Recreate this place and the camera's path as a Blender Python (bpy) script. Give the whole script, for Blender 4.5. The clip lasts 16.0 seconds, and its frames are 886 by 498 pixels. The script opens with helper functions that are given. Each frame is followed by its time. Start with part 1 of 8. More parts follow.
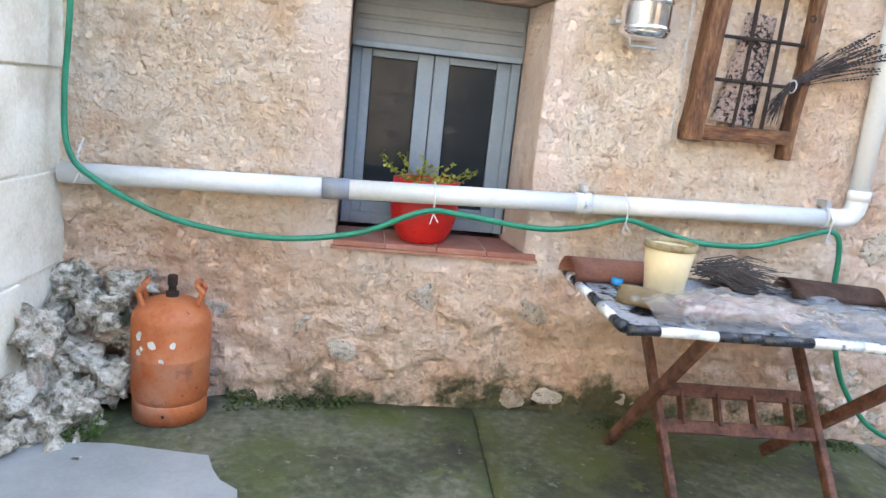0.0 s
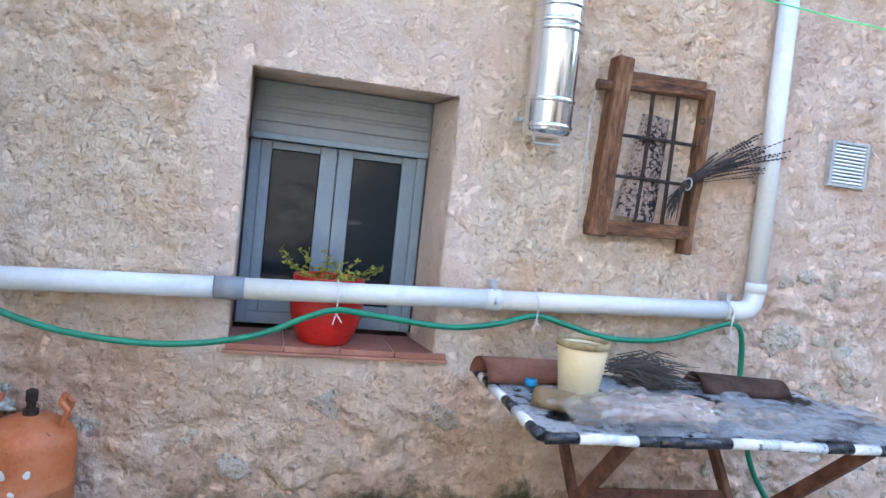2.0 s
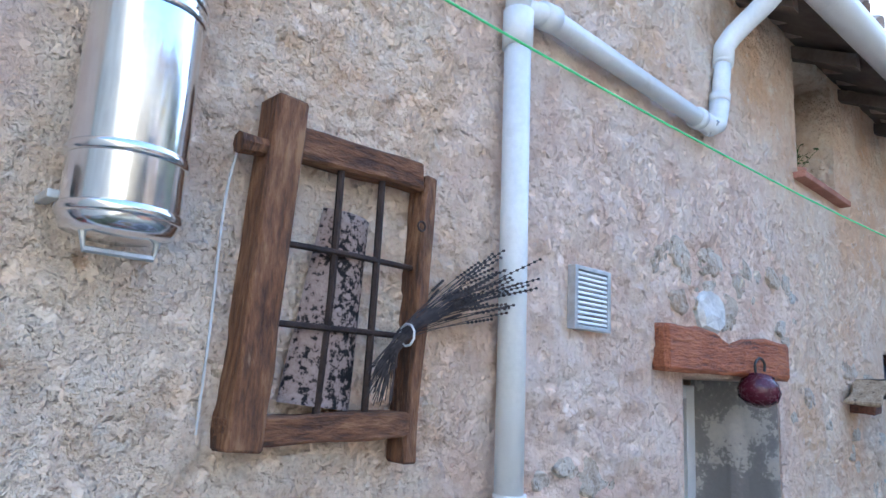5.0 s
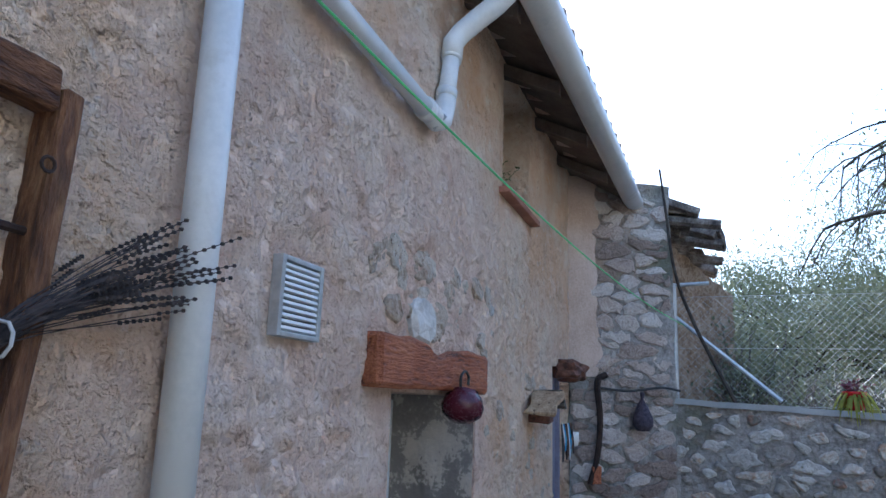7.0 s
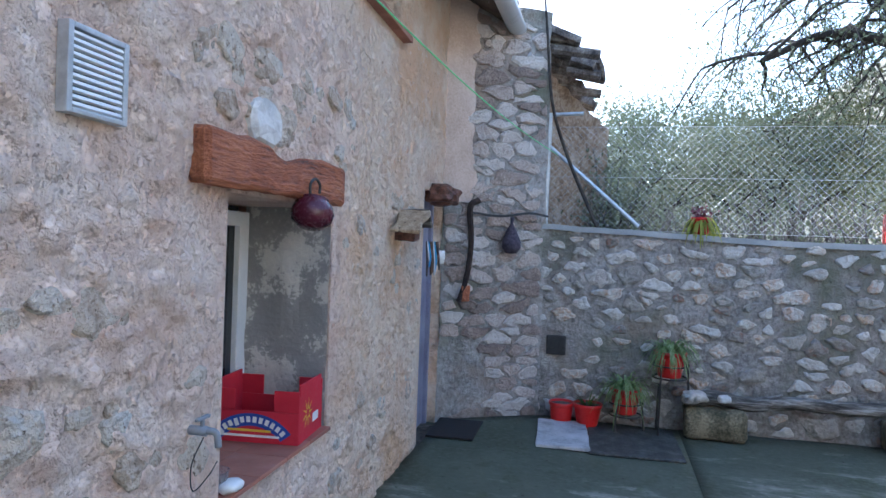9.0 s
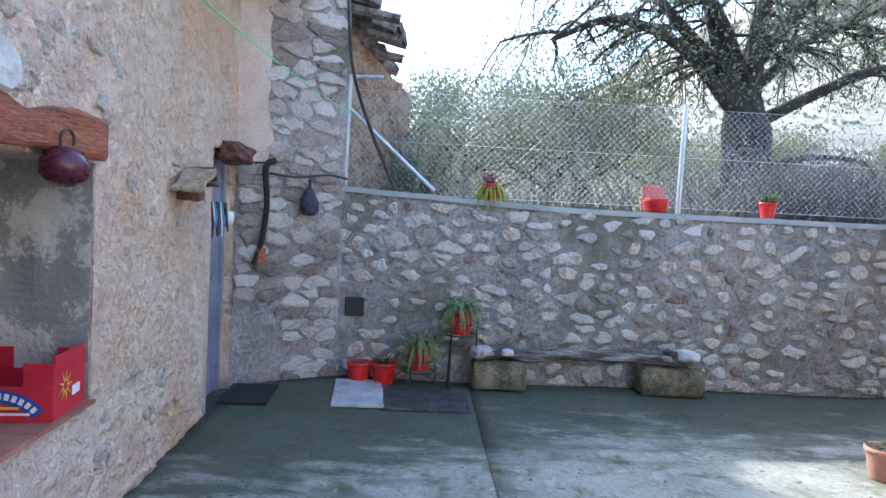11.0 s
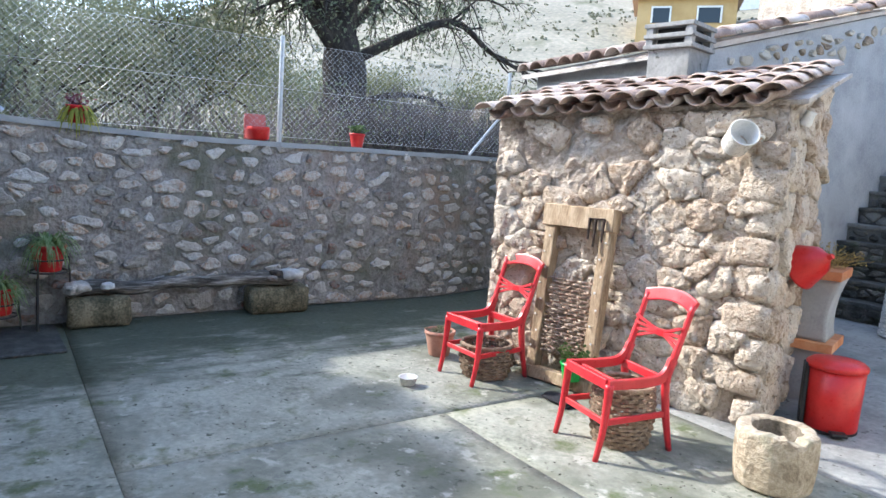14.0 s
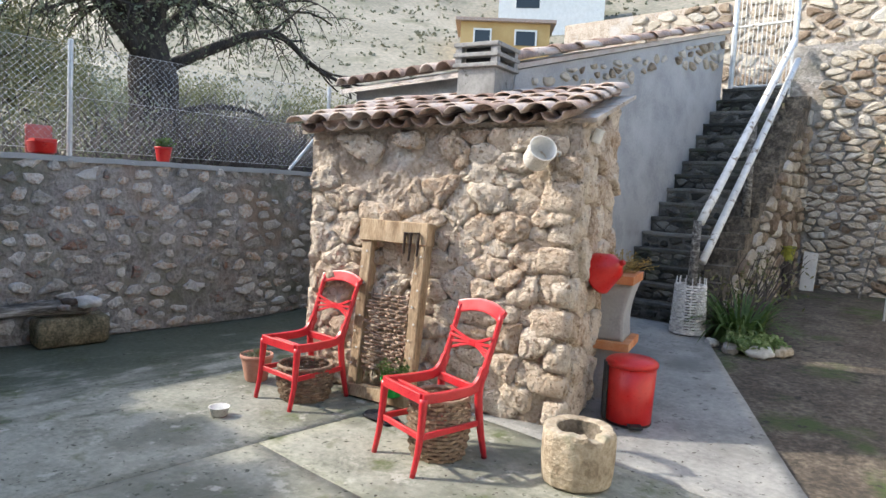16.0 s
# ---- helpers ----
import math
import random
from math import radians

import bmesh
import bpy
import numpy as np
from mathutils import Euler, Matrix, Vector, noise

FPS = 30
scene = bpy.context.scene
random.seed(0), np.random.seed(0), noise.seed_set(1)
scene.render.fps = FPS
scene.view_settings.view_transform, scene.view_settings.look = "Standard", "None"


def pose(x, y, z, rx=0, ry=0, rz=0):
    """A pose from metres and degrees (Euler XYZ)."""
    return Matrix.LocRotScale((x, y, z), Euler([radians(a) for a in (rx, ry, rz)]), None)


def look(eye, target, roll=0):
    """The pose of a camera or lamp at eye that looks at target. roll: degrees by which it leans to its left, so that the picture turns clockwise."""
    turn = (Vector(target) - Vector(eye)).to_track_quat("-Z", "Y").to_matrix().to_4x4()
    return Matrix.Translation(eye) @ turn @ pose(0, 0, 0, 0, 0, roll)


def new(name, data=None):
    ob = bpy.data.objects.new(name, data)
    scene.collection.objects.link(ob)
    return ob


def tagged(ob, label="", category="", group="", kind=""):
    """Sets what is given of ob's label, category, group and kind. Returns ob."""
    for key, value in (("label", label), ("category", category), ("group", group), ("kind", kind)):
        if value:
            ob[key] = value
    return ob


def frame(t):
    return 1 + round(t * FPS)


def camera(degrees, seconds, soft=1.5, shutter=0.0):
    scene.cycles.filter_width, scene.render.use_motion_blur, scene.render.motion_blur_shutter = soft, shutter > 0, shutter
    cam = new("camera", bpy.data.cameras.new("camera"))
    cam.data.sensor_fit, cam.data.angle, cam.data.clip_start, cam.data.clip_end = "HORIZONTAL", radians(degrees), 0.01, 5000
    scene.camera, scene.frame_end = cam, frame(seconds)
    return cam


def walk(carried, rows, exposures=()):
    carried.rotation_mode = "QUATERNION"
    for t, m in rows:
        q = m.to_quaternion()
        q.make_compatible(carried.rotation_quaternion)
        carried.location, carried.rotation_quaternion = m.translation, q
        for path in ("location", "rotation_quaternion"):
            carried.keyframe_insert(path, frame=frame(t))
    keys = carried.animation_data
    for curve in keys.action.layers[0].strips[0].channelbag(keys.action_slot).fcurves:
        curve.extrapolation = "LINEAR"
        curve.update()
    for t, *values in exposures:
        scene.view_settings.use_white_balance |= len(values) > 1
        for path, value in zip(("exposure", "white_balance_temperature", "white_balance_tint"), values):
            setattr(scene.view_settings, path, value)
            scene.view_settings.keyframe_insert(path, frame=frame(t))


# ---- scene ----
cam = camera(66.7, 16.0)
METRES, EYE, TILT, LEAN, TURN = 3.3, 1.53, 0.0, 0.0, -5.2
ROWS = [
    (0.0, 0.0, 0.0, 0.0, 1.22, -11.71, -5.9),
    (0.5, 0.0009, -0.0005, 0.0006, 0.9, -10.07, -5.35),
    (1.0, 0.004, 0.0031, 0.0028, -1.17, -8.51, -5.99),
    (1.5, 0.0069, 0.0066, 0.0029, -4.52, -5.49, -5.46),
    (2.0, 0.0034, 0.0421, 0.0047, -6.62, -3.29, -6.19),
    (2.5, -0.0033, 0.1189, 0.0136, -9.39, -1.71, -5.61),
    (3.0, -0.0186, 0.1826, 0.0306, -18.67, 0.22, -5.78),
    (5.5, 0.2004, 0.4997, 0.0466, -39.16, 13.24, -3.42),
    (6.0, 0.238, 0.5219, 0.0539, -44.6, 15.38, -4.3),
    (6.5, 0.2428, 0.5497, 0.059, -54.87, 16.21, -2.89),
    (7.0, 0.2429, 0.5647, 0.0528, -62.42, 12.71, -2.0),
    (7.5, 0.2558, 0.5609, 0.0422, -64.24, 7.89, -2.54),
    (8.0, 0.2721, 0.5438, 0.0299, -65.64, 3.16, -2.57),
    (10.5, 0.2899, 0.4819, 0.0112, -81.02, -2.39, -2.29),
    (11.0, 0.2883, 0.4703, 0.0161, -86.58, -2.95, -2.92),
    (11.5, 0.2615, 0.4834, 0.0145, -95.02, -2.56, -4.03),
    (12.0, 0.2404, 0.4997, 0.0168, -101.33, -3.16, -3.15),
    (12.5, 0.2236, 0.4823, 0.0158, -104.06, -2.4, -3.9),
    (13.0, 0.2083, 0.458, 0.0149, -107.29, -3.17, -4.27),
    (13.5, 0.2025, 0.4442, 0.0081, -112.32, -6.45, -3.91),
    (14.0, 0.1962, 0.4423, 0.0095, -118.02, -7.06, -3.36),
    (14.5, 0.1943, 0.4421, 0.0108, -121.85, -6.72, -3.16),
    (15.0, 0.1968, 0.4309, 0.0115, -124.74, -6.88, -2.38),
    (15.5, 0.1993, 0.4148, 0.0133, -128.37, -6.22, -2.3),
    (16.0, 0.1907, 0.3908, 0.0134, -131.95, -5.08, -2.95),
]
EXPOSURES = [(0.0, 3.22, 6900, 9), (1.5, 2.98, 6150, 9), (3.0, 2.67, 5600, 8), (5.5, 2.45, 5400, 8), (6.5, 2.02, 5450, 8), (7.2, 1.5, 5450, 8), (8.2, 1.8, 5450, 8), (10.5, 2.48, 5650, 8), (11.5, 2.3, 5600, 8), (13.0, 2.05, 5700, 8), (14.5, 2.02, 6000, 8), (15.4, 1.95, 6150, 8), (16.0, 1.65, 6500, 9)]
walk(cam, [(t, pose(0, 0, EYE, TILT, LEAN, TURN) @ pose(METRES * x, METRES * y, METRES * z, 90 + pitch, roll, yaw)) for t, x, y, z, yaw, pitch, roll in ROWS], EXPOSURES)

# ---- light ----
SUN_EL, SUN_AZ = 37.0, 36.0          # degrees; azimuth from +x towards +y
world = bpy.data.worlds.new("sky")
scene.world = world
world.use_nodes = True
wn = world.node_tree.nodes
sky = wn.new("ShaderNodeTexSky")
sky.sky_type, sky.sun_disc = "NISHITA", False
sky.sun_elevation, sky.sun_rotation = radians(SUN_EL), radians(90 - SUN_AZ)
sky.air_density, sky.dust_density, sky.ozone_density = 1.0, 1.6, 1.0
wn["Background"].inputs["Strength"].default_value = 0.15
world.node_tree.links.new(sky.outputs[0], wn["Background"].inputs["Color"])
sun_data = bpy.data.lights.new("sun", "SUN")
sun_data.energy, sun_data.angle, sun_data.color = 1.8, radians(1.5), (1.0, 0.92, 0.80)
sun = new("sun", sun_data)
sun_dir = Vector((math.cos(radians(SUN_EL)) * math.cos(radians(SUN_AZ)), math.cos(radians(SUN_EL)) * math.sin(radians(SUN_AZ)), math.sin(radians(SUN_EL))))
sun.matrix_world = look(sun_dir * 40, (0, 0, 0))


# ---- materials ----
def rgb(c):
    return (c[0], c[1], c[2], 1.0)


def mat(name, stops, scale=6.0, rough=0.8, bump=0.3, fine=60.0, fine_amount=0.35, stain=None, rand=0.0, metal=0.0, rough_var=0.1, stretch=(1, 1, 1), coat=0.0, relief=0.02):
    """Two noises (a broad and a fine one) run through a colour ramp; stain: (colour, scale, low, high); rand: change from piece to piece."""
    m = bpy.data.materials.new(name)
    m.use_nodes = True
    t = m.node_tree
    b = t.nodes["Principled BSDF"]
    n = lambda kind: t.nodes.new(kind)
    link = t.links.new
    geo = n("ShaderNodeNewGeometry")
    mp = n("ShaderNodeMapping")
    mp.inputs["Scale"].default_value = stretch
    link(geo.outputs["Position"], mp.inputs["Vector"])
    big = n("ShaderNodeTexNoise")
    big.inputs["Scale"].default_value, big.inputs["Detail"].default_value, big.inputs["Roughness"].default_value = scale, 6.0, 0.6
    small = n("ShaderNodeTexNoise")
    small.inputs["Scale"].default_value, small.inputs["Detail"].default_value, small.inputs["Roughness"].default_value = fine, 4.0, 0.65
    link(mp.outputs[0], big.inputs["Vector"])
    link(mp.outputs[0], small.inputs["Vector"])
    mix = n("ShaderNodeMix")
    mix.inputs[0].default_value = fine_amount
    link(big.outputs["Fac"], mix.inputs[2])
    link(small.outputs["Fac"], mix.inputs[3])
    fac = mix.outputs[0]
    if rand:
        info = n("ShaderNodeObjectInfo")
        ma = n("ShaderNodeMath")
        ma.operation = "MULTIPLY_ADD"
        ma.inputs[1].default_value, ma.inputs[2].default_value = rand, -rand / 2
        link(info.outputs["Random"], ma.inputs[0])
        ad = n("ShaderNodeMath")
        ad.operation = "ADD"
        link(ma.outputs[0], ad.inputs[0])
        link(fac, ad.inputs[1])
        fac = ad.outputs[0]
    ramp = n("ShaderNodeValToRGB")
    el = ramp.color_ramp.elements
    while len(el) < len(stops):
        el.new(0.5)
    tight = 0.9 if rand else 0.55          # the noises keep near their middle
    for e, (p, c) in zip(el, stops):
        e.position, e.color = 0.5 + (p - 0.5) * tight, rgb(c)
    link(fac, ramp.inputs[0])
    col = ramp.outputs[0]
    rmask = None
    for st in ([stain] if stain and not isinstance(stain, list) else (stain or [])):
        sc, ss, lo, hi = st[:4]
        sn = n("ShaderNodeTexNoise")
        sn.inputs["Scale"].default_value, sn.inputs["Detail"].default_value = ss, 7.0
        sn.inputs["Roughness"].default_value = 0.62
        link(mp.outputs[0], sn.inputs["Vector"])
        mr = n("ShaderNodeMapRange")
        mr.inputs[1].default_value, mr.inputs[2].default_value = lo, hi
        link(sn.outputs["Fac"], mr.inputs[0])
        mx = n("ShaderNodeMix")
        mx.data_type = "RGBA"
        link(mr.outputs[0], mx.inputs[0])
        link(col, mx.inputs[6])
        mx.inputs[7].default_value = rgb(sc)
        col = mx.outputs[2]
        rmask = mr.outputs[0]
    link(col, b.inputs["Base Color"])
    rr = n("ShaderNodeMapRange")
    rr.inputs[1].default_value, rr.inputs[2].default_value = 0.3, 0.7
    rr.inputs[3].default_value, rr.inputs[4].default_value = max(0.02, rough - rough_var), min(1.0, rough + rough_var)
    link(small.outputs["Fac"], rr.inputs[0])
    link(rr.outputs[0], b.inputs["Roughness"])
    b.inputs["Metallic"].default_value = metal
    b.inputs["Coat Weight"].default_value = coat
    if bump:
        bp = n("ShaderNodeBump")
        bp.inputs["Strength"].default_value, bp.inputs["Distance"].default_value = min(1.0, bump), relief
        link(mix.outputs[0], bp.inputs["Height"])
        link(bp.outputs[0], b.inputs["Normal"])
    return m


def nodes_of(m):
    return m.node_tree.nodes, m.node_tree.links.new, m.node_tree.nodes["Principled BSDF"]


plaster = mat("ochre_plaster", [(0.30, (0.72, 0.49, 0.33)), (0.44, (0.81, 0.61, 0.44)), (0.56, (0.85, 0.67, 0.50)), (0.72, (0.88, 0.74, 0.59))], 2.6, 0.94, 1.0, 16, 0.4,
              stain=[((0.76, 0.50, 0.31), 0.9, 0.48, 0.62), ((0.84, 0.70, 0.56), 1.6, 0.50, 0.68), ((0.66, 0.45, 0.29), 2.6, 0.56, 0.72), ((0.54, 0.36, 0.24), 17.0, 0.62, 0.70), ((0.84, 0.71, 0.58), 15.0, 0.60, 0.70)], relief=0.04)
nn, lk, bs = nodes_of(plaster)
att = nn.new("ShaderNodeAttribute")
att.attribute_name = "zone"
sep = nn.new("ShaderNodeSeparateColor")
lk(att.outputs["Color"], sep.inputs[0])
patch = nn.new("ShaderNodeTexNoise")
patch.inputs["Scale"].default_value, patch.inputs["Detail"].default_value = 5.0, 6.0
lk(nn["Geometry"].outputs["Position"], patch.inputs["Vector"])
old = bs.inputs["Base Color"].links[0].from_socket
for channel, low, high in (("Red", (0.80, 0.60, 0.47), (0.87, 0.71, 0.59)), ("Green", (0.76, 0.54, 0.41), (0.90, 0.72, 0.585)), ("Blue", (0.62, 0.345, 0.215), (0.85, 0.59, 0.44))):
    tone, mx = nn.new("ShaderNodeMix"), nn.new("ShaderNodeMix")
    tone.data_type = mx.data_type = "RGBA"
    tone.inputs[6].default_value, tone.inputs[7].default_value = rgb(low), rgb(high)
    rg = nn.new("ShaderNodeMapRange")
    rg.inputs[1].default_value, rg.inputs[2].default_value = 0.36, 0.62
    lk(patch.outputs["Fac"], rg.inputs[0])
    lk(rg.outputs[0], tone.inputs[0])
    lk(sep.outputs[channel], mx.inputs[0])
    lk(old, mx.inputs[6])
    lk(tone.outputs[2], mx.inputs[7])
    old = mx.outputs[2]
lk(old, bs.inputs["Base Color"])
# crusty fine relief
crust = nn.new("ShaderNodeTexNoise")
crust.inputs["Scale"].default_value, crust.inputs["Detail"].default_value, crust.inputs["Roughness"].default_value = 14.0, 6.0, 0.7
lk(nn["Geometry"].outputs["Position"], crust.inputs["Vector"])
cut = nn.new("ShaderNodeMapRange")
cut.inputs[1].default_value, cut.inputs[2].default_value = 0.40, 0.62
lk(crust.outputs["Fac"], cut.inputs[0])
b2 = nn.new("ShaderNodeBump")
b2.inputs["Strength"].default_value, b2.inputs["Distance"].default_value = 1.0, 0.014
lk(cut.outputs[0], b2.inputs["Height"])
lk(bs.inputs["Normal"].links[0].from_socket, b2.inputs["Normal"])
lump = nn.new("ShaderNodeTexNoise")
lump.inputs["Scale"].default_value, lump.inputs["Detail"].default_value, lump.inputs["Roughness"].default_value, lump.inputs["Distortion"].default_value = 24.0, 3.0, 0.5, 0.0
lk(nn["Geometry"].outputs["Position"], lump.inputs["Vector"])
lump_cut = nn.new("ShaderNodeMapRange")
lump_cut.inputs[1].default_value, lump_cut.inputs[2].default_value = 0.38, 0.66
lk(lump.outputs["Fac"], lump_cut.inputs[0])
calm_part = nn.new("ShaderNodeMapRange")      # trowelled smooth round the window
calm_part.inputs[3].default_value, calm_part.inputs[4].default_value = 1.0, 0.25
lk(sep.outputs["Red"], calm_part.inputs[0])
b3 = nn.new("ShaderNodeBump")
b3.inputs["Distance"].default_value = 0.010
lk(calm_part.outputs[0], b3.inputs["Strength"])
lk(lump_cut.outputs[0], b3.inputs["Height"])
lk(b2.outputs[0], b3.inputs["Normal"])
lk(b3.outputs[0], bs.inputs["Normal"])
# moss creeping up the foot of the wall
moss_noise = nn.new("ShaderNodeTexNoise")
moss_noise.inputs["Scale"].default_value, moss_noise.inputs["Detail"].default_value, moss_noise.inputs["Roughness"].default_value = 7.0, 8.0, 0.7
lk(nn["Geometry"].outputs["Position"], moss_noise.inputs["Vector"])
moss_sum = nn.new("ShaderNodeMath")
lk(moss_noise.outputs["Fac"], moss_sum.inputs[0])
lk(att.outputs["Alpha"], moss_sum.inputs[1])
moss_cut = nn.new("ShaderNodeMapRange")
moss_cut.inputs[1].default_value, moss_cut.inputs[2].default_value, moss_cut.inputs[4].default_value = 0.88, 1.08, 0.92
lk(moss_sum.outputs[0], moss_cut.inputs[0])
moss_mix = nn.new("ShaderNodeMix")
moss_mix.data_type = "RGBA"
lk(moss_cut.outputs[0], moss_mix.inputs[0])
lk(old, moss_mix.inputs[6])
moss_mix.inputs[7].default_value = (0.075, 0.085, 0.03, 1)
lk(moss_mix.outputs[2], bs.inputs["Base Color"])
plaster_smooth = mat("pink_plaster", [(0.3, (0.44, 0.335, 0.26)), (0.5, (0.53, 0.415, 0.335)), (0.7, (0.60, 0.485, 0.405))], 3.0, 0.9, 0.5, 50, 0.4)
cream_wall = mat("cream_render", [(0.3, (0.60, 0.55, 0.44)), (0.55, (0.76, 0.72, 0.61)), (0.7, (0.82, 0.79, 0.70))], 3.0, 0.9, 0.25, 60, 0.3, stain=((0.50, 0.44, 0.34), 1.6, 0.56, 0.72))
mortar = mat("grey_mortar", [(0.3, (0.19, 0.18, 0.16)), (0.46, (0.285, 0.265, 0.245)), (0.58, (0.35, 0.33, 0.305)), (0.72, (0.43, 0.41, 0.38))], 3.0, 0.95, 1.0, 24, 0.5, stain=[((0.16, 0.16, 0.115), 1.1, 0.52, 0.68), ((0.30, 0.22, 0.165), 0.8, 0.55, 0.70)], relief=0.05)
mortar_warm = mat("warm_mortar", [(0.3, (0.33, 0.26, 0.20)), (0.5, (0.48, 0.41, 0.335)), (0.7, (0.60, 0.53, 0.455))], 5.0, 0.95, 1.0, 30, 0.5, stain=[((0.50, 0.48, 0.45), 2.0, 0.55, 0.66), ((0.24, 0.19, 0.15), 9.0, 0.60, 0.68)], relief=0.06)
stone_grey = mat("grey_stone", [(0.04, (0.30, 0.18, 0.13)), (0.14, (0.26, 0.235, 0.21)), (0.38, (0.42, 0.395, 0.355)), (0.55, (0.53, 0.50, 0.455)), (0.72, (0.66, 0.645, 0.61)), (0.84, (0.60, 0.56, 0.50)), (0.98, (0.50, 0.36, 0.26))], 9.0, 0.92, 1.0, 30, 0.55, rand=0.75, relief=0.06, stain=((0.15, 0.15, 0.12), 8, 0.58, 0.70))
stone_warm = mat("tuff_stone", [(0.26, (0.34, 0.235, 0.155)), (0.40, (0.54, 0.43, 0.33)), (0.52, (0.63, 0.53, 0.42)), (0.66, (0.70, 0.62, 0.52)), (0.85, (0.62, 0.55, 0.48))], 9.0, 0.96, 1.0, 26, 0.6, rand=0.25, relief=0.08, stain=[((0.30, 0.21, 0.14), 16, 0.58, 0.67), ((0.58, 0.55, 0.50), 5, 0.58, 0.68), ((0.17, 0.115, 0.075), 55, 0.60, 0.67)])
stone_brown = mat("brown_stone", [(0.2, (0.24, 0.185, 0.155)), (0.42, (0.40, 0.32, 0.27)), (0.58, (0.51, 0.43, 0.375)), (0.78, (0.63, 0.58, 0.53))], 8.0, 0.94, 1.0, 50, 0.5, rand=0.6, relief=0.05)
stone_wall_tan = mat("tan_stone", [(0.2, (0.22, 0.16, 0.11)), (0.42, (0.38, 0.31, 0.23)), (0.58, (0.48, 0.42, 0.33)), (0.78, (0.58, 0.54, 0.47))], 8.0, 0.94, 1.0, 50, 0.5, rand=0.7, relief=0.05)
concrete = mat("wet_concrete", [(0.3, (0.18, 0.185, 0.15)), (0.44, (0.27, 0.275, 0.225)), (0.58, (0.335, 0.335, 0.28)), (0.75, (0.40, 0.395, 0.335))], 2.4, 0.72, 0.8, 24, 0.55, rough_var=0.22, relief=0.012,
               stain=[((0.15, 0.155, 0.12), 0.9, 0.50, 0.62), ((0.11, 0.13, 0.06), 3.4, 0.56, 0.68), ((0.40, 0.39, 0.34), 6.0, 0.59, 0.66), ((0.08, 0.085, 0.06), 17.0, 0.61, 0.66)])
# wet green-black growth near the yard wall, and damp by the house
nn, lk, bs = nodes_of(concrete)
xyz = nn.new("ShaderNodeSeparateXYZ")
lk(nn["Geometry"].outputs["Position"], xyz.inputs[0])
blot = nn.new("ShaderNodeTexNoise")
blot.inputs["Scale"].default_value, blot.inputs["Detail"].default_value, blot.inputs["Roughness"].default_value = 2.6, 8.0, 0.68
stretch_map = nn.new("ShaderNodeMapping")
stretch_map.inputs["Scale"].default_value = (1.6, 0.55, 1)
lk(nn["Geometry"].outputs["Position"], stretch_map.inputs["Vector"])
lk(stretch_map.outputs[0], blot.inputs["Vector"])
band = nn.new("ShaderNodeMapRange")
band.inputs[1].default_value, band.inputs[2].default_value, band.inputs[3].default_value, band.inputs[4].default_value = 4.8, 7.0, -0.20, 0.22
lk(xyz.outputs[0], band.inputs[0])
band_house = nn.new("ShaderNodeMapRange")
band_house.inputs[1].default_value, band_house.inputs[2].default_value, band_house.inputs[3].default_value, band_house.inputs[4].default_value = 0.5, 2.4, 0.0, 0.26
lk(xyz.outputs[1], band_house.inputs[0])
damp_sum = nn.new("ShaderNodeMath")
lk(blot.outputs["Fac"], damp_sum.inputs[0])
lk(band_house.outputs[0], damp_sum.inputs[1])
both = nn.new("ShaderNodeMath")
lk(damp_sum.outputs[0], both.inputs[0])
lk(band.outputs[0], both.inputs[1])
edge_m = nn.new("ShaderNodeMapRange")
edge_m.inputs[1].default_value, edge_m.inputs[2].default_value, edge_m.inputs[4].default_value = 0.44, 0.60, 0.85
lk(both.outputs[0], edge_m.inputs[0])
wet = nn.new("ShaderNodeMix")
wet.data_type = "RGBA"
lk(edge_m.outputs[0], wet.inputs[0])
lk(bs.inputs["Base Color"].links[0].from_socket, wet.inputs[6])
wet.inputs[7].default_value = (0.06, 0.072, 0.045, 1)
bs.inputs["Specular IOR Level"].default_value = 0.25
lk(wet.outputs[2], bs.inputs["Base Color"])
concrete_moss = mat("mossy_concrete", [(0.3, (0.045, 0.052, 0.022)), (0.46, (0.085, 0.09, 0.048)), (0.58, (0.13, 0.13, 0.08)), (0.75, (0.20, 0.19, 0.13))], 2.6, 0.78, 0.8, 26, 0.55, rough_var=0.15, relief=0.015,
                    stain=[((0.082, 0.10, 0.020), 1.8, 0.46, 0.62), ((0.04, 0.038, 0.026), 2.2, 0.54, 0.66), ((0.10, 0.115, 0.035), 14.0, 0.58, 0.66), ((0.20, 0.185, 0.13), 24.0, 0.62, 0.68)])
pale_concrete = mat("pale_concrete", [(0.3, (0.18, 0.18, 0.175)), (0.46, (0.25, 0.25, 0.24)), (0.58, (0.30, 0.30, 0.285)), (0.72, (0.35, 0.345, 0.33))], 2.0, 0.78, 0.5, 24, 0.45, rough_var=0.15, stain=[((0.15, 0.15, 0.14), 1.2, 0.52, 0.68), ((0.10, 0.10, 0.09), 15, 0.61, 0.66)], relief=0.01)
soil = mat("bare_soil", [(0.3, (0.04, 0.033, 0.025)), (0.46, (0.075, 0.061, 0.046)), (0.58, (0.11, 0.09, 0.068)), (0.72, (0.17, 0.142, 0.108))], 3.0, 0.97, 1.0, 24, 0.55, stain=[((0.05, 0.075, 0.02), 1.6, 0.54, 0.66), ((0.03, 0.026, 0.02), 9, 0.58, 0.66)], relief=0.03)
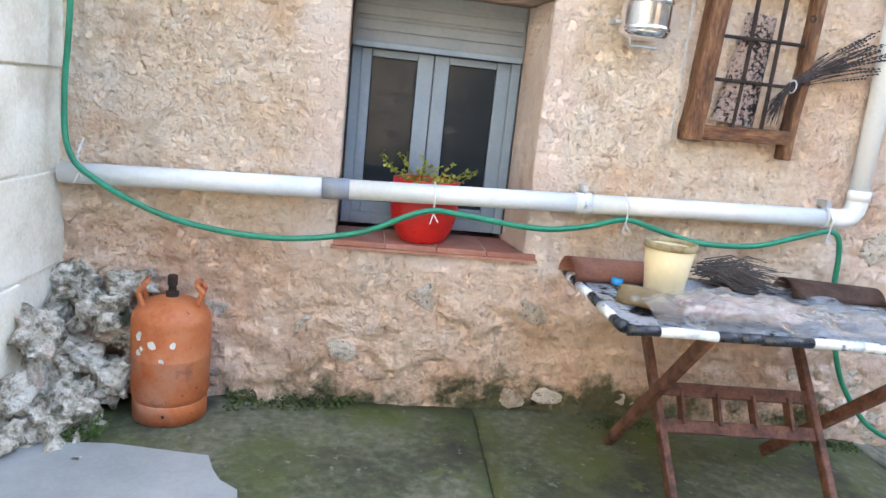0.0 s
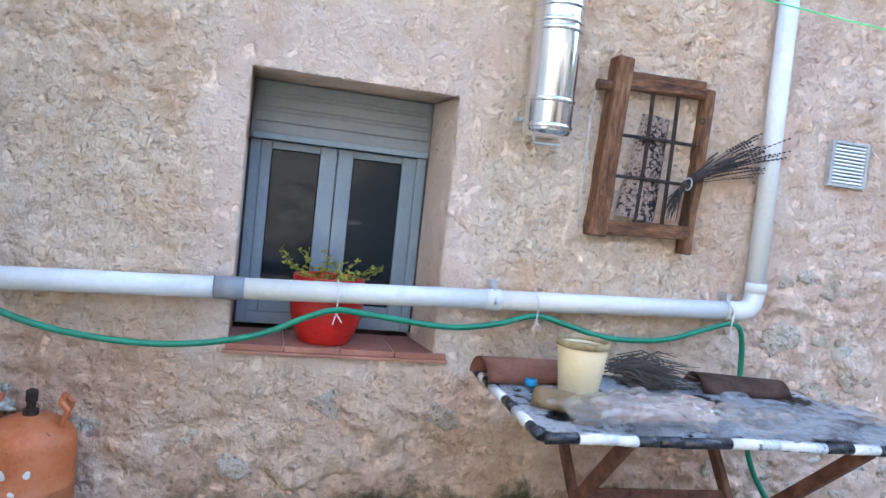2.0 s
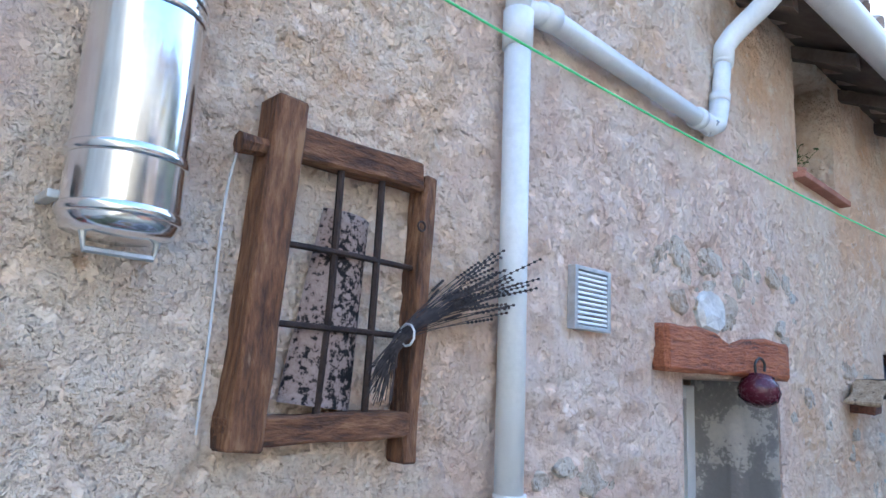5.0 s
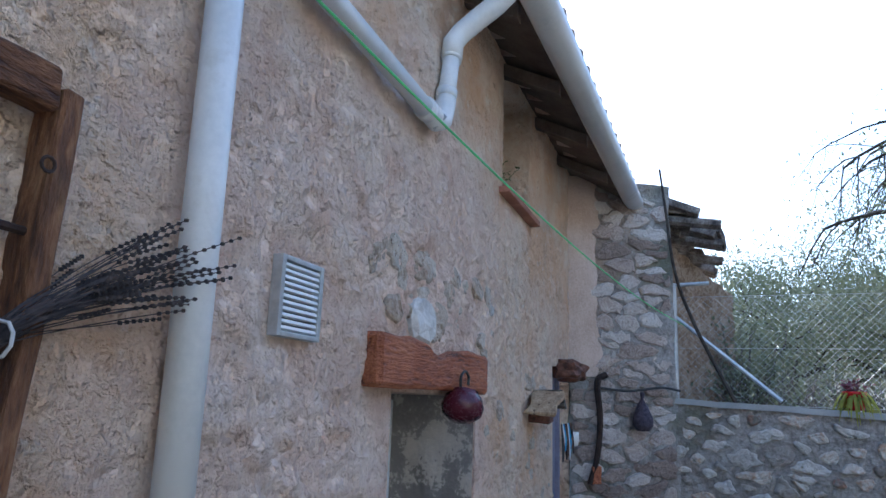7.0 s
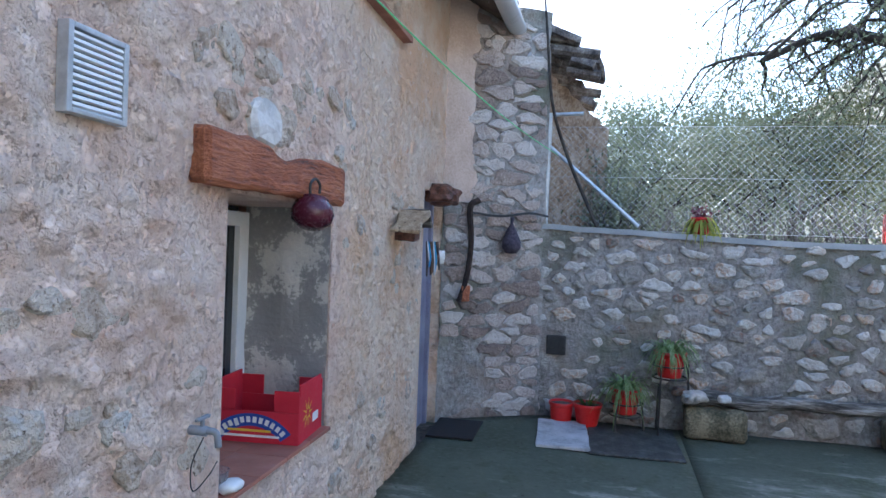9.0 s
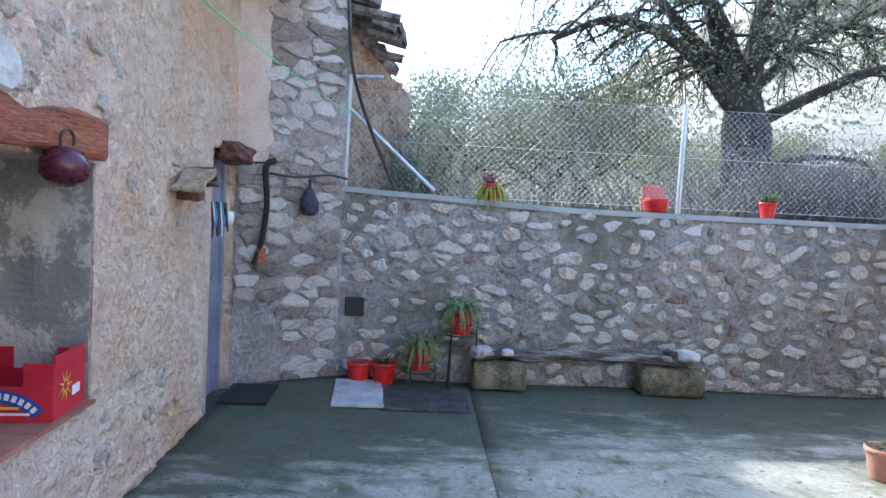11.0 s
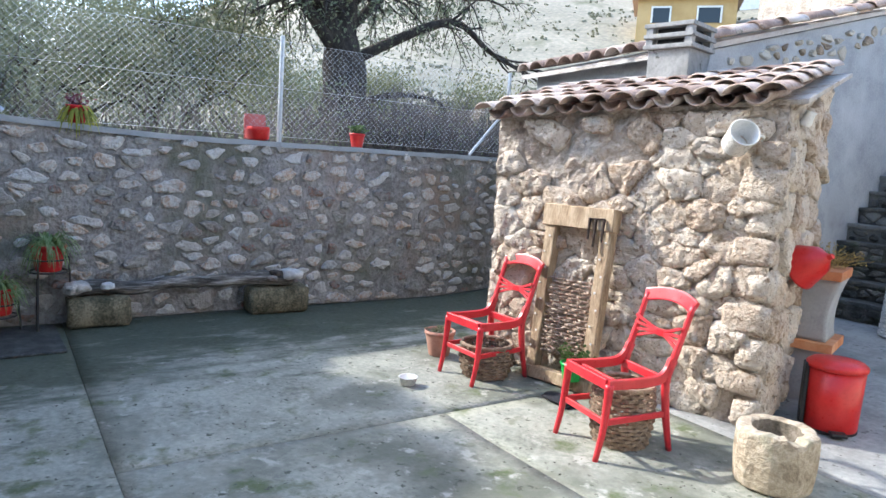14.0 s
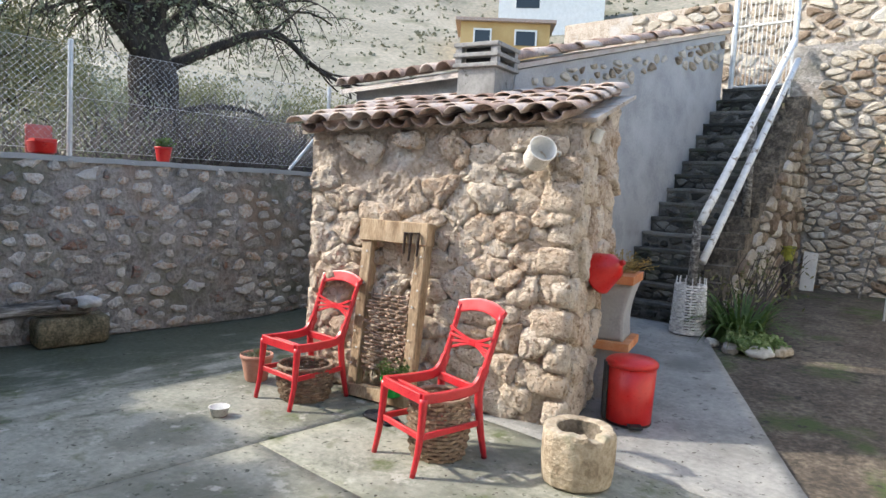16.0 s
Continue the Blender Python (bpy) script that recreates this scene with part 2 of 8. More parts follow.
grey_render = mat("grey_render", [(0.3, (0.28, 0.29, 0.30)), (0.5, (0.37, 0.38, 0.39)), (0.7, (0.44, 0.45, 0.46))], 2.0, 0.9, 0.35, 50, 0.35, stain=((0.24, 0.245, 0.25), 1.0, 0.52, 0.7))
pvc = mat("white_pvc", [(0.3, (0.66, 0.68, 0.68)), (0.6, (0.76, 0.775, 0.77))], 3, 0.4, 0.03, 60, 0.3, stain=((0.50, 0.49, 0.44), 5, 0.62, 0.8))
pvc_grey = mat("grey_pvc", [(0.3, (0.22, 0.24, 0.27)), (0.7, (0.28, 0.30, 0.33))], 5, 0.5, 0.03)
old_wood = mat("weathered_brown_wood", [(0.30, (0.05, 0.02, 0.010)), (0.45, (0.13, 0.055, 0.024)), (0.58, (0.21, 0.095, 0.043)), (0.74, (0.31, 0.17, 0.085))], 16, 0.8, 1.0, 80, 0.5, stretch=(1, 1, 0.2), relief=0.03, stain=[((0.05, 0.024, 0.014), 9, 0.56, 0.66), ((0.34, 0.22, 0.13), 30, 0.62, 0.70)])
old_wood_flat = mat("weathered_brown_rail", [(0.30, (0.05, 0.02, 0.010)), (0.45, (0.13, 0.055, 0.024)), (0.58, (0.21, 0.095, 0.043)), (0.74, (0.31, 0.17, 0.085))], 16, 0.8, 1.0, 80, 0.5, stretch=(0.2, 1, 1), relief=0.03, stain=((0.05, 0.024, 0.014), 9, 0.58, 0.68))
red_wood = mat("varnished_red_wood", [(0.28, (0.09, 0.025, 0.012)), (0.42, (0.34, 0.10, 0.04)), (0.6, (0.50, 0.17, 0.07)), (0.75, (0.56, 0.23, 0.11))], 14, 0.55, 1.0, 90, 0.5, stretch=(0.13, 1, 1), relief=0.05, stain=((0.06, 0.02, 0.01), 7, 0.60, 0.68))
pale_wood = mat("pale_pine", [(0.3, (0.24, 0.16, 0.09)), (0.5, (0.40, 0.29, 0.18)), (0.7, (0.55, 0.43, 0.29))], 14, 0.75, 0.7, 90, 0.45, stretch=(1, 1, 0.2), stain=[((0.15, 0.095, 0.05), 5, 0.56, 0.70), ((0.09, 0.055, 0.03), 18, 0.62, 0.68)])
table_wood = mat("red_brown_wood", [(0.3, (0.055, 0.022, 0.014)), (0.5, (0.13, 0.052, 0.032)), (0.7, (0.20, 0.09, 0.06))], 18, 0.6, 0.4, 80, 0.35)
grey_wood = mat("silvery_driftwood", [(0.3, (0.035, 0.03, 0.025)), (0.46, (0.12, 0.11, 0.095)), (0.58, (0.24, 0.225, 0.20)), (0.7, (0.40, 0.385, 0.35))], 22, 0.85, 1.0, 60, 0.4, stretch=(1, 0.12, 1), relief=0.04)
iron = mat("rusty_iron", [(0.3, (0.022, 0.015, 0.013)), (0.6, (0.06, 0.038, 0.03))], 20, 0.7, 0.4, 120, 0.4, metal=0.5)
black_iron = mat("black_iron", [(0.3, (0.012, 0.012, 0.012)), (0.7, (0.03, 0.03, 0.03))], 20, 0.5, 0.2)
steel = mat("bright_steel", [(0.3, (0.72, 0.73, 0.74)), (0.7, (0.82, 0.83, 0.84))], 4, 0.16, 0.02, 40, 0.2, metal=1.0, rough_var=0.08)
galv = mat("galvanised_steel", [(0.3, (0.45, 0.47, 0.48)), (0.7, (0.62, 0.64, 0.65))], 20, 0.45, 0.05, 90, 0.3, metal=0.6)
alu_grey = mat("grey_lacquer", [(0.3, (0.20, 0.255, 0.30)), (0.7, (0.26, 0.315, 0.36))], 3, 0.45, 0.05)
shutter_grey = mat("shutter_grey", [(0.3, (0.19, 0.205, 0.215)), (0.7, (0.25, 0.265, 0.275))], 3, 0.5, 0.05)
hose_green = mat("green_hose", [(0.3, (0.008, 0.17, 0.09)), (0.7, (0.02, 0.27, 0.15))], 8, 0.4, 0.05)
line_green = mat("green_cord", [(0.3, (0.12, 0.62, 0.20)), (0.7, (0.18, 0.72, 0.28))], 30, 0.6, 0.1)
orange_paint = mat("orange_enamel", [(0.3, (0.36, 0.085, 0.022)), (0.5, (0.47, 0.13, 0.04)), (0.7, (0.50, 0.18, 0.075))], 5, 0.55, 0.12, 60, 0.3, stain=[((0.50, 0.24, 0.16), 4, 0.54, 0.70), ((0.24, 0.075, 0.04), 8, 0.58, 0.70), ((0.08, 0.04, 0.03), 45, 0.64, 0.68)])
white_chip = mat("bare_white_patch", [(0.3, (0.62, 0.6, 0.56)), (0.7, (0.78, 0.76, 0.72))], 20, 0.7, 0.2)
red_plastic = mat("red_plastic", [(0.3, (0.50, 0.012, 0.012)), (0.7, (0.62, 0.025, 0.02))], 5, 0.35, 0.04, 50, 0.3, stain=((0.42, 0.05, 0.04), 6, 0.62, 0.8))
red_paint = mat("red_gloss_paint", [(0.3, (0.52, 0.018, 0.03)), (0.7, (0.64, 0.035, 0.045))], 7, 0.35, 0.08, 70, 0.3, coat=0.2)
terracotta = mat("terracotta", [(0.3, (0.30, 0.13, 0.085)), (0.5, (0.42, 0.20, 0.14)), (0.7, (0.50, 0.28, 0.21))], 7, 0.9, 0.3, 70, 0.35, rand=0.3)
sill_tile = mat("red_quarry_tile", [(0.3, (0.28, 0.11, 0.075)), (0.6, (0.40, 0.17, 0.12)), (0.75, (0.46, 0.24, 0.18))], 7, 0.55, 0.1, 70, 0.3, rand=0.25)
roof_clay = mat("old_roof_tile", [(0.22, (0.22, 0.155, 0.125)), (0.40, (0.40, 0.29, 0.235)), (0.55, (0.52, 0.42, 0.36)), (0.7, (0.60, 0.53, 0.47)), (0.85, (0.46, 0.36, 0.30))], 9, 0.92, 0.6, 60, 0.4, rand=0.55, stain=((0.10, 0.095, 0.08), 9, 0.58, 0.72))
brick_clay = mat("orange_brick", [(0.3, (0.46, 0.17, 0.07)), (0.6, (0.58, 0.25, 0.11)), (0.75, (0.62, 0.32, 0.17))], 9, 0.9, 0.4, 70, 0.35, rand=0.3)
cream_plastic = mat("cream_plastic", [(0.3, (0.68, 0.56, 0.33)), (0.7, (0.76, 0.65, 0.42))], 4, 0.45, 0.04, stain=((0.50, 0.40, 0.24), 4, 0.62, 0.8))
wicker = mat("brown_wicker", [(0.3, (0.09, 0.06, 0.04)), (0.5, (0.24, 0.17, 0.115)), (0.7, (0.38, 0.29, 0.21))], 25, 0.85, 0.4, 90, 0.4, rand=0.3)
wicker_pale = mat("grey_brown_wicker", [(0.3, (0.13, 0.085, 0.06)), (0.5, (0.32, 0.23, 0.17)), (0.7, (0.48, 0.38, 0.30))], 25, 0.85, 0.4, 90, 0.4)
wicker_white = mat("white_wicker", [(0.3, (0.48, 0.48, 0.48)), (0.6, (0.74, 0.74, 0.73))], 20, 0.8, 0.3)
leaf_green = mat("green_leaf", [(0.3, (0.04, 0.08, 0.018)), (0.5, (0.075, 0.135, 0.032)), (0.7, (0.13, 0.20, 0.055))], 8, 0.6, 0.1, 40, 0.4)
leaf_pale = mat("striped_leaf", [(0.3, (0.12, 0.20, 0.06)), (0.5, (0.22, 0.32, 0.12)), (0.7, (0.38, 0.44, 0.24))], 25, 0.6, 0.1, 60, 0.4)
leaf_yellow = mat("yellow_green_leaf", [(0.3, (0.22, 0.24, 0.03)), (0.7, (0.42, 0.42, 0.07))], 12, 0.6, 0.1)
# lighter than the leaves are: backlit haze is put into this colour
leaf_tree = mat("haze_pale_leaf", [(0.3, (0.12, 0.145, 0.085)), (0.5, (0.19, 0.215, 0.13)), (0.7, (0.29, 0.30, 0.205))], 1.2, 0.8, 0.1, 20, 0.5)
# yellow muted to carry the haze over the trees
leaf_autumn = mat("autumn_leaf", [(0.3, (0.13, 0.145, 0.06)), (0.7, (0.24, 0.235, 0.115))], 1.5, 0.8, 0.1, 20, 0.5)
twig_grey = mat("bare_twigs", [(0.3, (0.06, 0.052, 0.048)), (0.7, (0.15, 0.13, 0.12))], 3, 0.9, 0.2)
dry_plant = mat("dry_lavender", [(0.3, (0.022, 0.018, 0.018)), (0.7, (0.085, 0.066, 0.062))], 30, 0.9, 0.2)
straw = mat("dry_straw", [(0.3, (0.22, 0.15, 0.04)), (0.7, (0.40, 0.30, 0.10))], 20, 0.9, 0.2)
bark = mat("dark_bark", [(0.3, (0.018, 0.014, 0.012)), (0.5, (0.045, 0.036, 0.03)), (0.7, (0.09, 0.075, 0.06))], 7, 0.95, 0.9, 40, 0.5, stretch=(1, 1, 0.4))
for m in (leaf_green, leaf_pale, leaf_yellow, leaf_tree, leaf_autumn):
    nn, lk, bs = nodes_of(m)
    tl, mx = nn.new("ShaderNodeBsdfTranslucent"), nn.new("ShaderNodeMixShader")
    mx.inputs[0].default_value = 0.4
    lk(bs.inputs["Base Color"].links[0].from_socket, tl.inputs["Color"])
    lk(bs.outputs[0], mx.inputs[1])
    lk(tl.outputs[0], mx.inputs[2])
    lk(mx.outputs[0], nn["Material Output"].inputs["Surface"])
black_plastic = mat("black_plastic", [(0.3, (0.012, 0.012, 0.013)), (0.7, (0.03, 0.03, 0.03))], 20, 0.5, 0.05)
black_cloth = mat("black_cloth", [(0.3, (0.006, 0.006, 0.009)), (0.7, (0.02, 0.02, 0.028))], 40, 0.95, 0.5)
rubber_mat = mat("dark_doormat", [(0.3, (0.014, 0.012, 0.011)), (0.7, (0.035, 0.03, 0.028))], 30, 0.95, 0.6, 150, 0.6)
white_enamel = mat("white_enamel", [(0.3, (0.70, 0.69, 0.65)), (0.7, (0.80, 0.79, 0.75))], 4, 0.3, 0.04, stain=((0.45, 0.38, 0.28), 10, 0.64, 0.75))
limestone = mat("carved_limestone", [(0.3, (0.29, 0.23, 0.16)), (0.5, (0.45, 0.375, 0.275)), (0.7, (0.55, 0.48, 0.38))], 6, 0.96, 1.0, 30, 0.5, stain=[((0.22, 0.17, 0.11), 7, 0.58, 0.70), ((0.20, 0.21, 0.13), 3, 0.60, 0.74)], relief=0.04)
# darker copy of the limestone, for the shade inside the mortar
limestone_dark = mat("shaded_limestone", [(0.3, (0.10, 0.085, 0.06)), (0.5, (0.19, 0.16, 0.12)), (0.7, (0.28, 0.24, 0.19))], 8, 0.9, 0.8, 40, 0.5)
block_moss = mat("mossy_block", [(0.3, (0.05, 0.055, 0.03)), (0.5, (0.15, 0.13, 0.08)), (0.7, (0.30, 0.26, 0.17))], 7, 0.95, 0.9, 50, 0.45)
white_stone = mat("white_stone", [(0.3, (0.48, 0.47, 0.45)), (0.6, (0.68, 0.67, 0.64))], 9, 0.9, 0.6)
plum_enamel = mat("plum_enamel", [(0.3, (0.055, 0.008, 0.018)), (0.7, (0.10, 0.016, 0.03))], 6, 0.25, 0.04)
card_red = mat("red_cardboard", [(0.3, (0.48, 0.012, 0.03)), (0.7, (0.56, 0.022, 0.045))], 5, 0.6, 0.05)
card_inside = mat("brown_cardboard", [(0.3, (0.20, 0.06, 0.05)), (0.7, (0.28, 0.10, 0.07))], 6, 0.8, 0.05)
print_white = mat("white_print", [(0.3, (0.75, 0.75, 0.74)), (0.7, (0.82, 0.82, 0.80))], 10, 0.6, 0.0)
print_blue = mat("blue_print", [(0.3, (0.02, 0.06, 0.30)), (0.7, (0.03, 0.08, 0.36))], 10, 0.6, 0.0)
print_yellow = mat("yellow_print", [(0.3, (0.72, 0.48, 0.04)), (0.7, (0.80, 0.56, 0.06))], 10, 0.6, 0.0)
door_paint = mat("lilac_grey_door", [(0.3, (0.17, 0.17, 0.24)), (0.7, (0.26, 0.26, 0.34))], 5, 0.6, 0.15, 60, 0.3)
dark_slate = mat("dark_step_stone", [(0.3, (0.025, 0.026, 0.022)), (0.5, (0.075, 0.073, 0.065)), (0.7, (0.18, 0.175, 0.16))], 6, 0.9, 0.8, 50, 0.45, rand=0.4, stain=((0.05, 0.065, 0.03), 3, 0.56, 0.7))
rail_white = mat("flaking_white_paint", [(0.3, (0.60, 0.59, 0.55)), (0.6, (0.74, 0.73, 0.69))], 8, 0.7, 0.3, 60, 0.3, stain=((0.24, 0.19, 0.14), 7, 0.56, 0.64))
ochre_paint = mat("ochre_house_paint", [(0.3, (0.46, 0.30, 0.12)), (0.7, (0.58, 0.40, 0.18))], 0.6, 0.9, 0.1)
cement = mat("smooth_cement", [(0.3, (0.26, 0.275, 0.27)), (0.7, (0.36, 0.37, 0.36))], 3, 0.6, 0.12, 60, 0.3)
green_plastic = mat("green_plastic", [(0.3, (0.01, 0.30, 0.04)), (0.7, (0.02, 0.40, 0.07))], 8, 0.35, 0.03)
blue_plastic = mat("blue_plastic", [(0.3, (0.01, 0.22, 0.45)), (0.7, (0.02, 0.30, 0.55))], 8, 0.35, 0.03)
speckled_tile = mat("lichened_tile", [(0.36, (0.02, 0.018, 0.018)), (0.43, (0.08, 0.06, 0.055)), (0.48, (0.50, 0.37, 0.31)), (0.7, (0.64, 0.51, 0.44))], 9, 0.95, 0.5, 70, 0.55)
snake_rope = mat("pale_rope", [(0.3, (0.55, 0.55, 0.55)), (0.7, (0.7, 0.7, 0.7))], 20, 0.8, 0.1)

glass_dark = bpy.data.materials.new("window_glass")
glass_dark.use_nodes = True
gb = glass_dark.node_tree.nodes["Principled BSDF"]
gb.inputs["Base Color"].default_value, gb.inputs["Roughness"].default_value, gb.inputs["IOR"].default_value = (0.016, 0.022, 0.028, 1), 0.04, 1.5
clear_film = bpy.data.materials.new("clear_plastic_film")
clear_film.use_nodes = True
fb = clear_film.node_tree.nodes["Principled BSDF"]
fb.inputs["Base Color"].default_value, fb.inputs["Roughness"].default_value = (0.82, 0.86, 0.9, 1), 0.14
fb.inputs["Transmission Weight"].default_value, fb.inputs["IOR"].default_value, fb.inputs["Alpha"].default_value = 0.85, 1.12, 0.6

# oilcloth of the table: black, white and grey blotches
oilcloth = mat("printed_oilcloth", [(0.40, (0.012, 0.014, 0.02)), (0.455, (0.05, 0.06, 0.08)), (0.475, (0.36, 0.39, 0.42)), (0.56, (0.68, 0.70, 0.72))], 9, 0.3, 0.15, 40, 0.2, rough_var=0.1)


# ---- mesh helpers ----
def part(name, bm, material, parent=None, label="", smooth=False):
    me = bpy.data.meshes.new(name)
    bmesh.ops.recalc_face_normals(bm, faces=bm.faces)
    bm.to_mesh(me)
    bm.free()
    me.materials.append(material)
    if smooth:
        me.shade_smooth()
    ob = new(name, me)
    if parent:
        ob.parent = parent
    if label:
        ob["label"] = label
    return ob


def share(name, me, parent, m):
    """One more object on a mesh that other pieces use too."""
    ob = new(name, me)
    ob.parent = parent
    ob.matrix_basis = m
    return ob


def thing(name, m, label, category, group="", kind=""):
    ob = new(name)
    ob.empty_display_size = 0.1
    ob.matrix_basis = m
    return tagged(ob, label, category, group, kind)


def structure(name, bm, material, label, category="", smooth=False):
    return tagged(part(name, bm, material, None, "", smooth), label, category or "structure", "", "structure")


def box(bm, x0, x1, y0, y1, z0, z1, bevel=0.0, m=None):
    vs = [bm.verts.new((x, y, z)) for x in (x0, x1) for y in (y0, y1) for z in (z0, z1)]
    fs = [bm.faces.new([vs[i] for i in f]) for f in ((0, 1, 3, 2), (4, 6, 7, 5), (0, 4, 5, 1), (2, 3, 7, 6), (0, 2, 6, 4), (1, 5, 7, 3))]
    if m is not None:
        bmesh.ops.transform(bm, matrix=m, verts=vs)
    if bevel:
        es = {e for f in fs for e in f.edges}
        bmesh.ops.bevel(bm, geom=list(es), offset=bevel, segments=2, affect="EDGES", profile=0.6)
    return vs


def tube(bm, pts, radii, n=8, cap=True):
    """A round bar along pts; radii: one number or one a point."""
    pts = [Vector(p) for p in pts]
    if not hasattr(radii, "__len__"):
        radii = [radii] * len(pts)
    rings, side = [], None
    for i, p in enumerate(pts):
        d = (pts[min(i + 1, len(pts) - 1)] - pts[max(i - 1, 0)]).normalized()
        if side is None:
            side = d.orthogonal().normalized()
        side = (side - d * side.dot(d)).normalized() if (side - d * side.dot(d)).length > 1e-5 else d.orthogonal().normalized()
        up = d.cross(side)
        rings.append([bm.verts.new(p + (side * math.cos(a) + up * math.sin(a)) * radii[i]) for a in (2 * math.pi * k / n for k in range(n))])
    for a, b in zip(rings, rings[1:]):
        for k in range(n):
            bm.faces.new((a[k], a[(k + 1) % n], b[(k + 1) % n], b[k]))
    if cap:
        bm.faces.new(rings[0][::-1])
        bm.faces.new(rings[-1])
    return rings


def lathe(bm, profile, n=24, squash=1.0):
    rings = []
    for r, z in profile:
        rings.append([bm.verts.new((r * math.cos(2 * math.pi * k / n), squash * r * math.sin(2 * math.pi * k / n), z)) for k in range(n)])
    for a, b in zip(rings, rings[1:]):
        for k in range(n):
            bm.faces.new((a[k], a[(k + 1) % n], b[(k + 1) % n], b[k]))
    if profile[0][0] > 1e-6:
        bm.faces.new(rings[0][::-1])
    if profile[-1][0] > 1e-6:
        bm.faces.new(rings[-1])
    bmesh.ops.remove_doubles(bm, verts=bm.verts, dist=1e-5)


def spline(pts, per=6):
    """A smooth curve through pts."""
    P = [Vector(p) for p in pts]
    P = [2 * P[0] - P[1]] + P + [2 * P[-1] - P[-2]]
    out = []
    for i in range(1, len(P) - 2):
        a, b, c, d = P[i - 1:i + 3]
        for k in range(per):
            t = k / per
            out.append(0.5 * ((2 * b) + (c - a) * t + (2 * a - 5 * b + 4 * c - d) * t * t + (3 * b - a - 3 * c + d) * t ** 3))
    return out + [P[-2]]


def rock_bm(rx, ry, rz, seed, sub=3, rough=0.25):
    bm = bmesh.new()
    bmesh.ops.create_icosphere(bm, subdivisions=sub, radius=1.0)
    off = Vector((seed * 3.7, seed * 1.3, seed * 5.1))
    for v in bm.verts:
        d = v.co.normalized()
        k = 1 + rough * noise.noise(d * 1.6 + off) + rough * 0.5 * noise.noise(d * 4 + off)
        c = Vector([math.copysign(abs(x) ** 0.72, x) for x in d])
        v.co = Vector((c.x * rx, c.y * ry, c.z * rz)) * k
    return bm


def smooth_step(a, b, x):
    t = max(0.0, min(1.0, (x - a) / (b - a)))
    return t * t * (3 - 2 * t)


def clip_poly(poly, a, b, c):
    """Keeps the side a*x + b*z <= c of a polygon."""
    out = []
    for (x0, z0), (x1, z1) in zip(poly, poly[1:] + poly[:1]):
        d0, d1 = a * x0 + b * z0 - c, a * x1 + b * z1 - c
        if d0 <= 0:
            out.append((x0, z0))
        if d0 * d1 < 0:
            t = d0 / (d0 - d1)
            out.append((x0 + (x1 - x0) * t, z0 + (z1 - z0) * t))
    return out


def stone_mesh(bm, outline, proud, rnd, jag, detail=0.0):
    """A stone with that outline round its own middle; out of the wall is -y."""
    blunt = []
    for (x0, z0), (x1, z1) in zip(outline, outline[1:] + outline[:1]):
        blunt += [(x0 * 0.78 + x1 * 0.22, z0 * 0.78 + z1 * 0.22), (x0 * 0.22 + x1 * 0.78, z0 * 0.22 + z1 * 0.78)]
    outline = blunt
    pts = []
    for (x0, z0), (x1, z1) in zip(outline, outline[1:] + outline[:1]):
        n = 2 if math.hypot(x1 - x0, z1 - z0) > 0.07 else 1
        for k in range(n):
            t = k / n
            pts.append((x0 + (x1 - x0) * t, z0 + (z1 - z0) * t))
    size = max(math.hypot(x, z) for x, z in pts)
    pts = [(x + rnd.uniform(-jag, jag) * size, z + rnd.uniform(-jag, jag) * size) for x, z in pts]
    tx, tz = rnd.uniform(-0.15, 0.15), rnd.uniform(-0.15, 0.15)
    rings = []
    for shrink, y in ((0.97, 0.03), (1.0, -proud * 0.45), (0.86, -proud * 0.92), (0.45, -proud)):
        rings.append([bm.verts.new((x * shrink, y + ((tx * x + tz * z) * 0.5 + rnd.uniform(-0.14, 0.14) * proud) * (y < 0), z * shrink)) for x, z in pts])
    n = len(pts)
    for a, b in zip(rings, rings[1:]):
        for k in range(n):
            bm.faces.new((a[k], a[(k + 1) % n], b[(k + 1) % n], b[k]))
    bm.faces.new(rings[-1])
    if detail:
        bmesh.ops.triangulate(bm, faces=[f for f in bm.faces if len(f.verts) > 4])
        bmesh.ops.subdivide_edges(bm, edges=bm.edges[:], cuts=1, use_grid_fill=True)
        off = Vector((rnd.uniform(0, 99), rnd.uniform(0, 99), 0))
        for v in bm.verts:
            if v.co.y < 0:
                q = Vector((v.co.x, v.co.y, v.co.z))
                v.co += Vector((0.5 * noise.noise(q * 16 + off), noise.noise(q * 13 + off) + 0.6 * noise.noise(q * 30 + off), 0.5 * noise.noise(q * 16 - off))) * detail


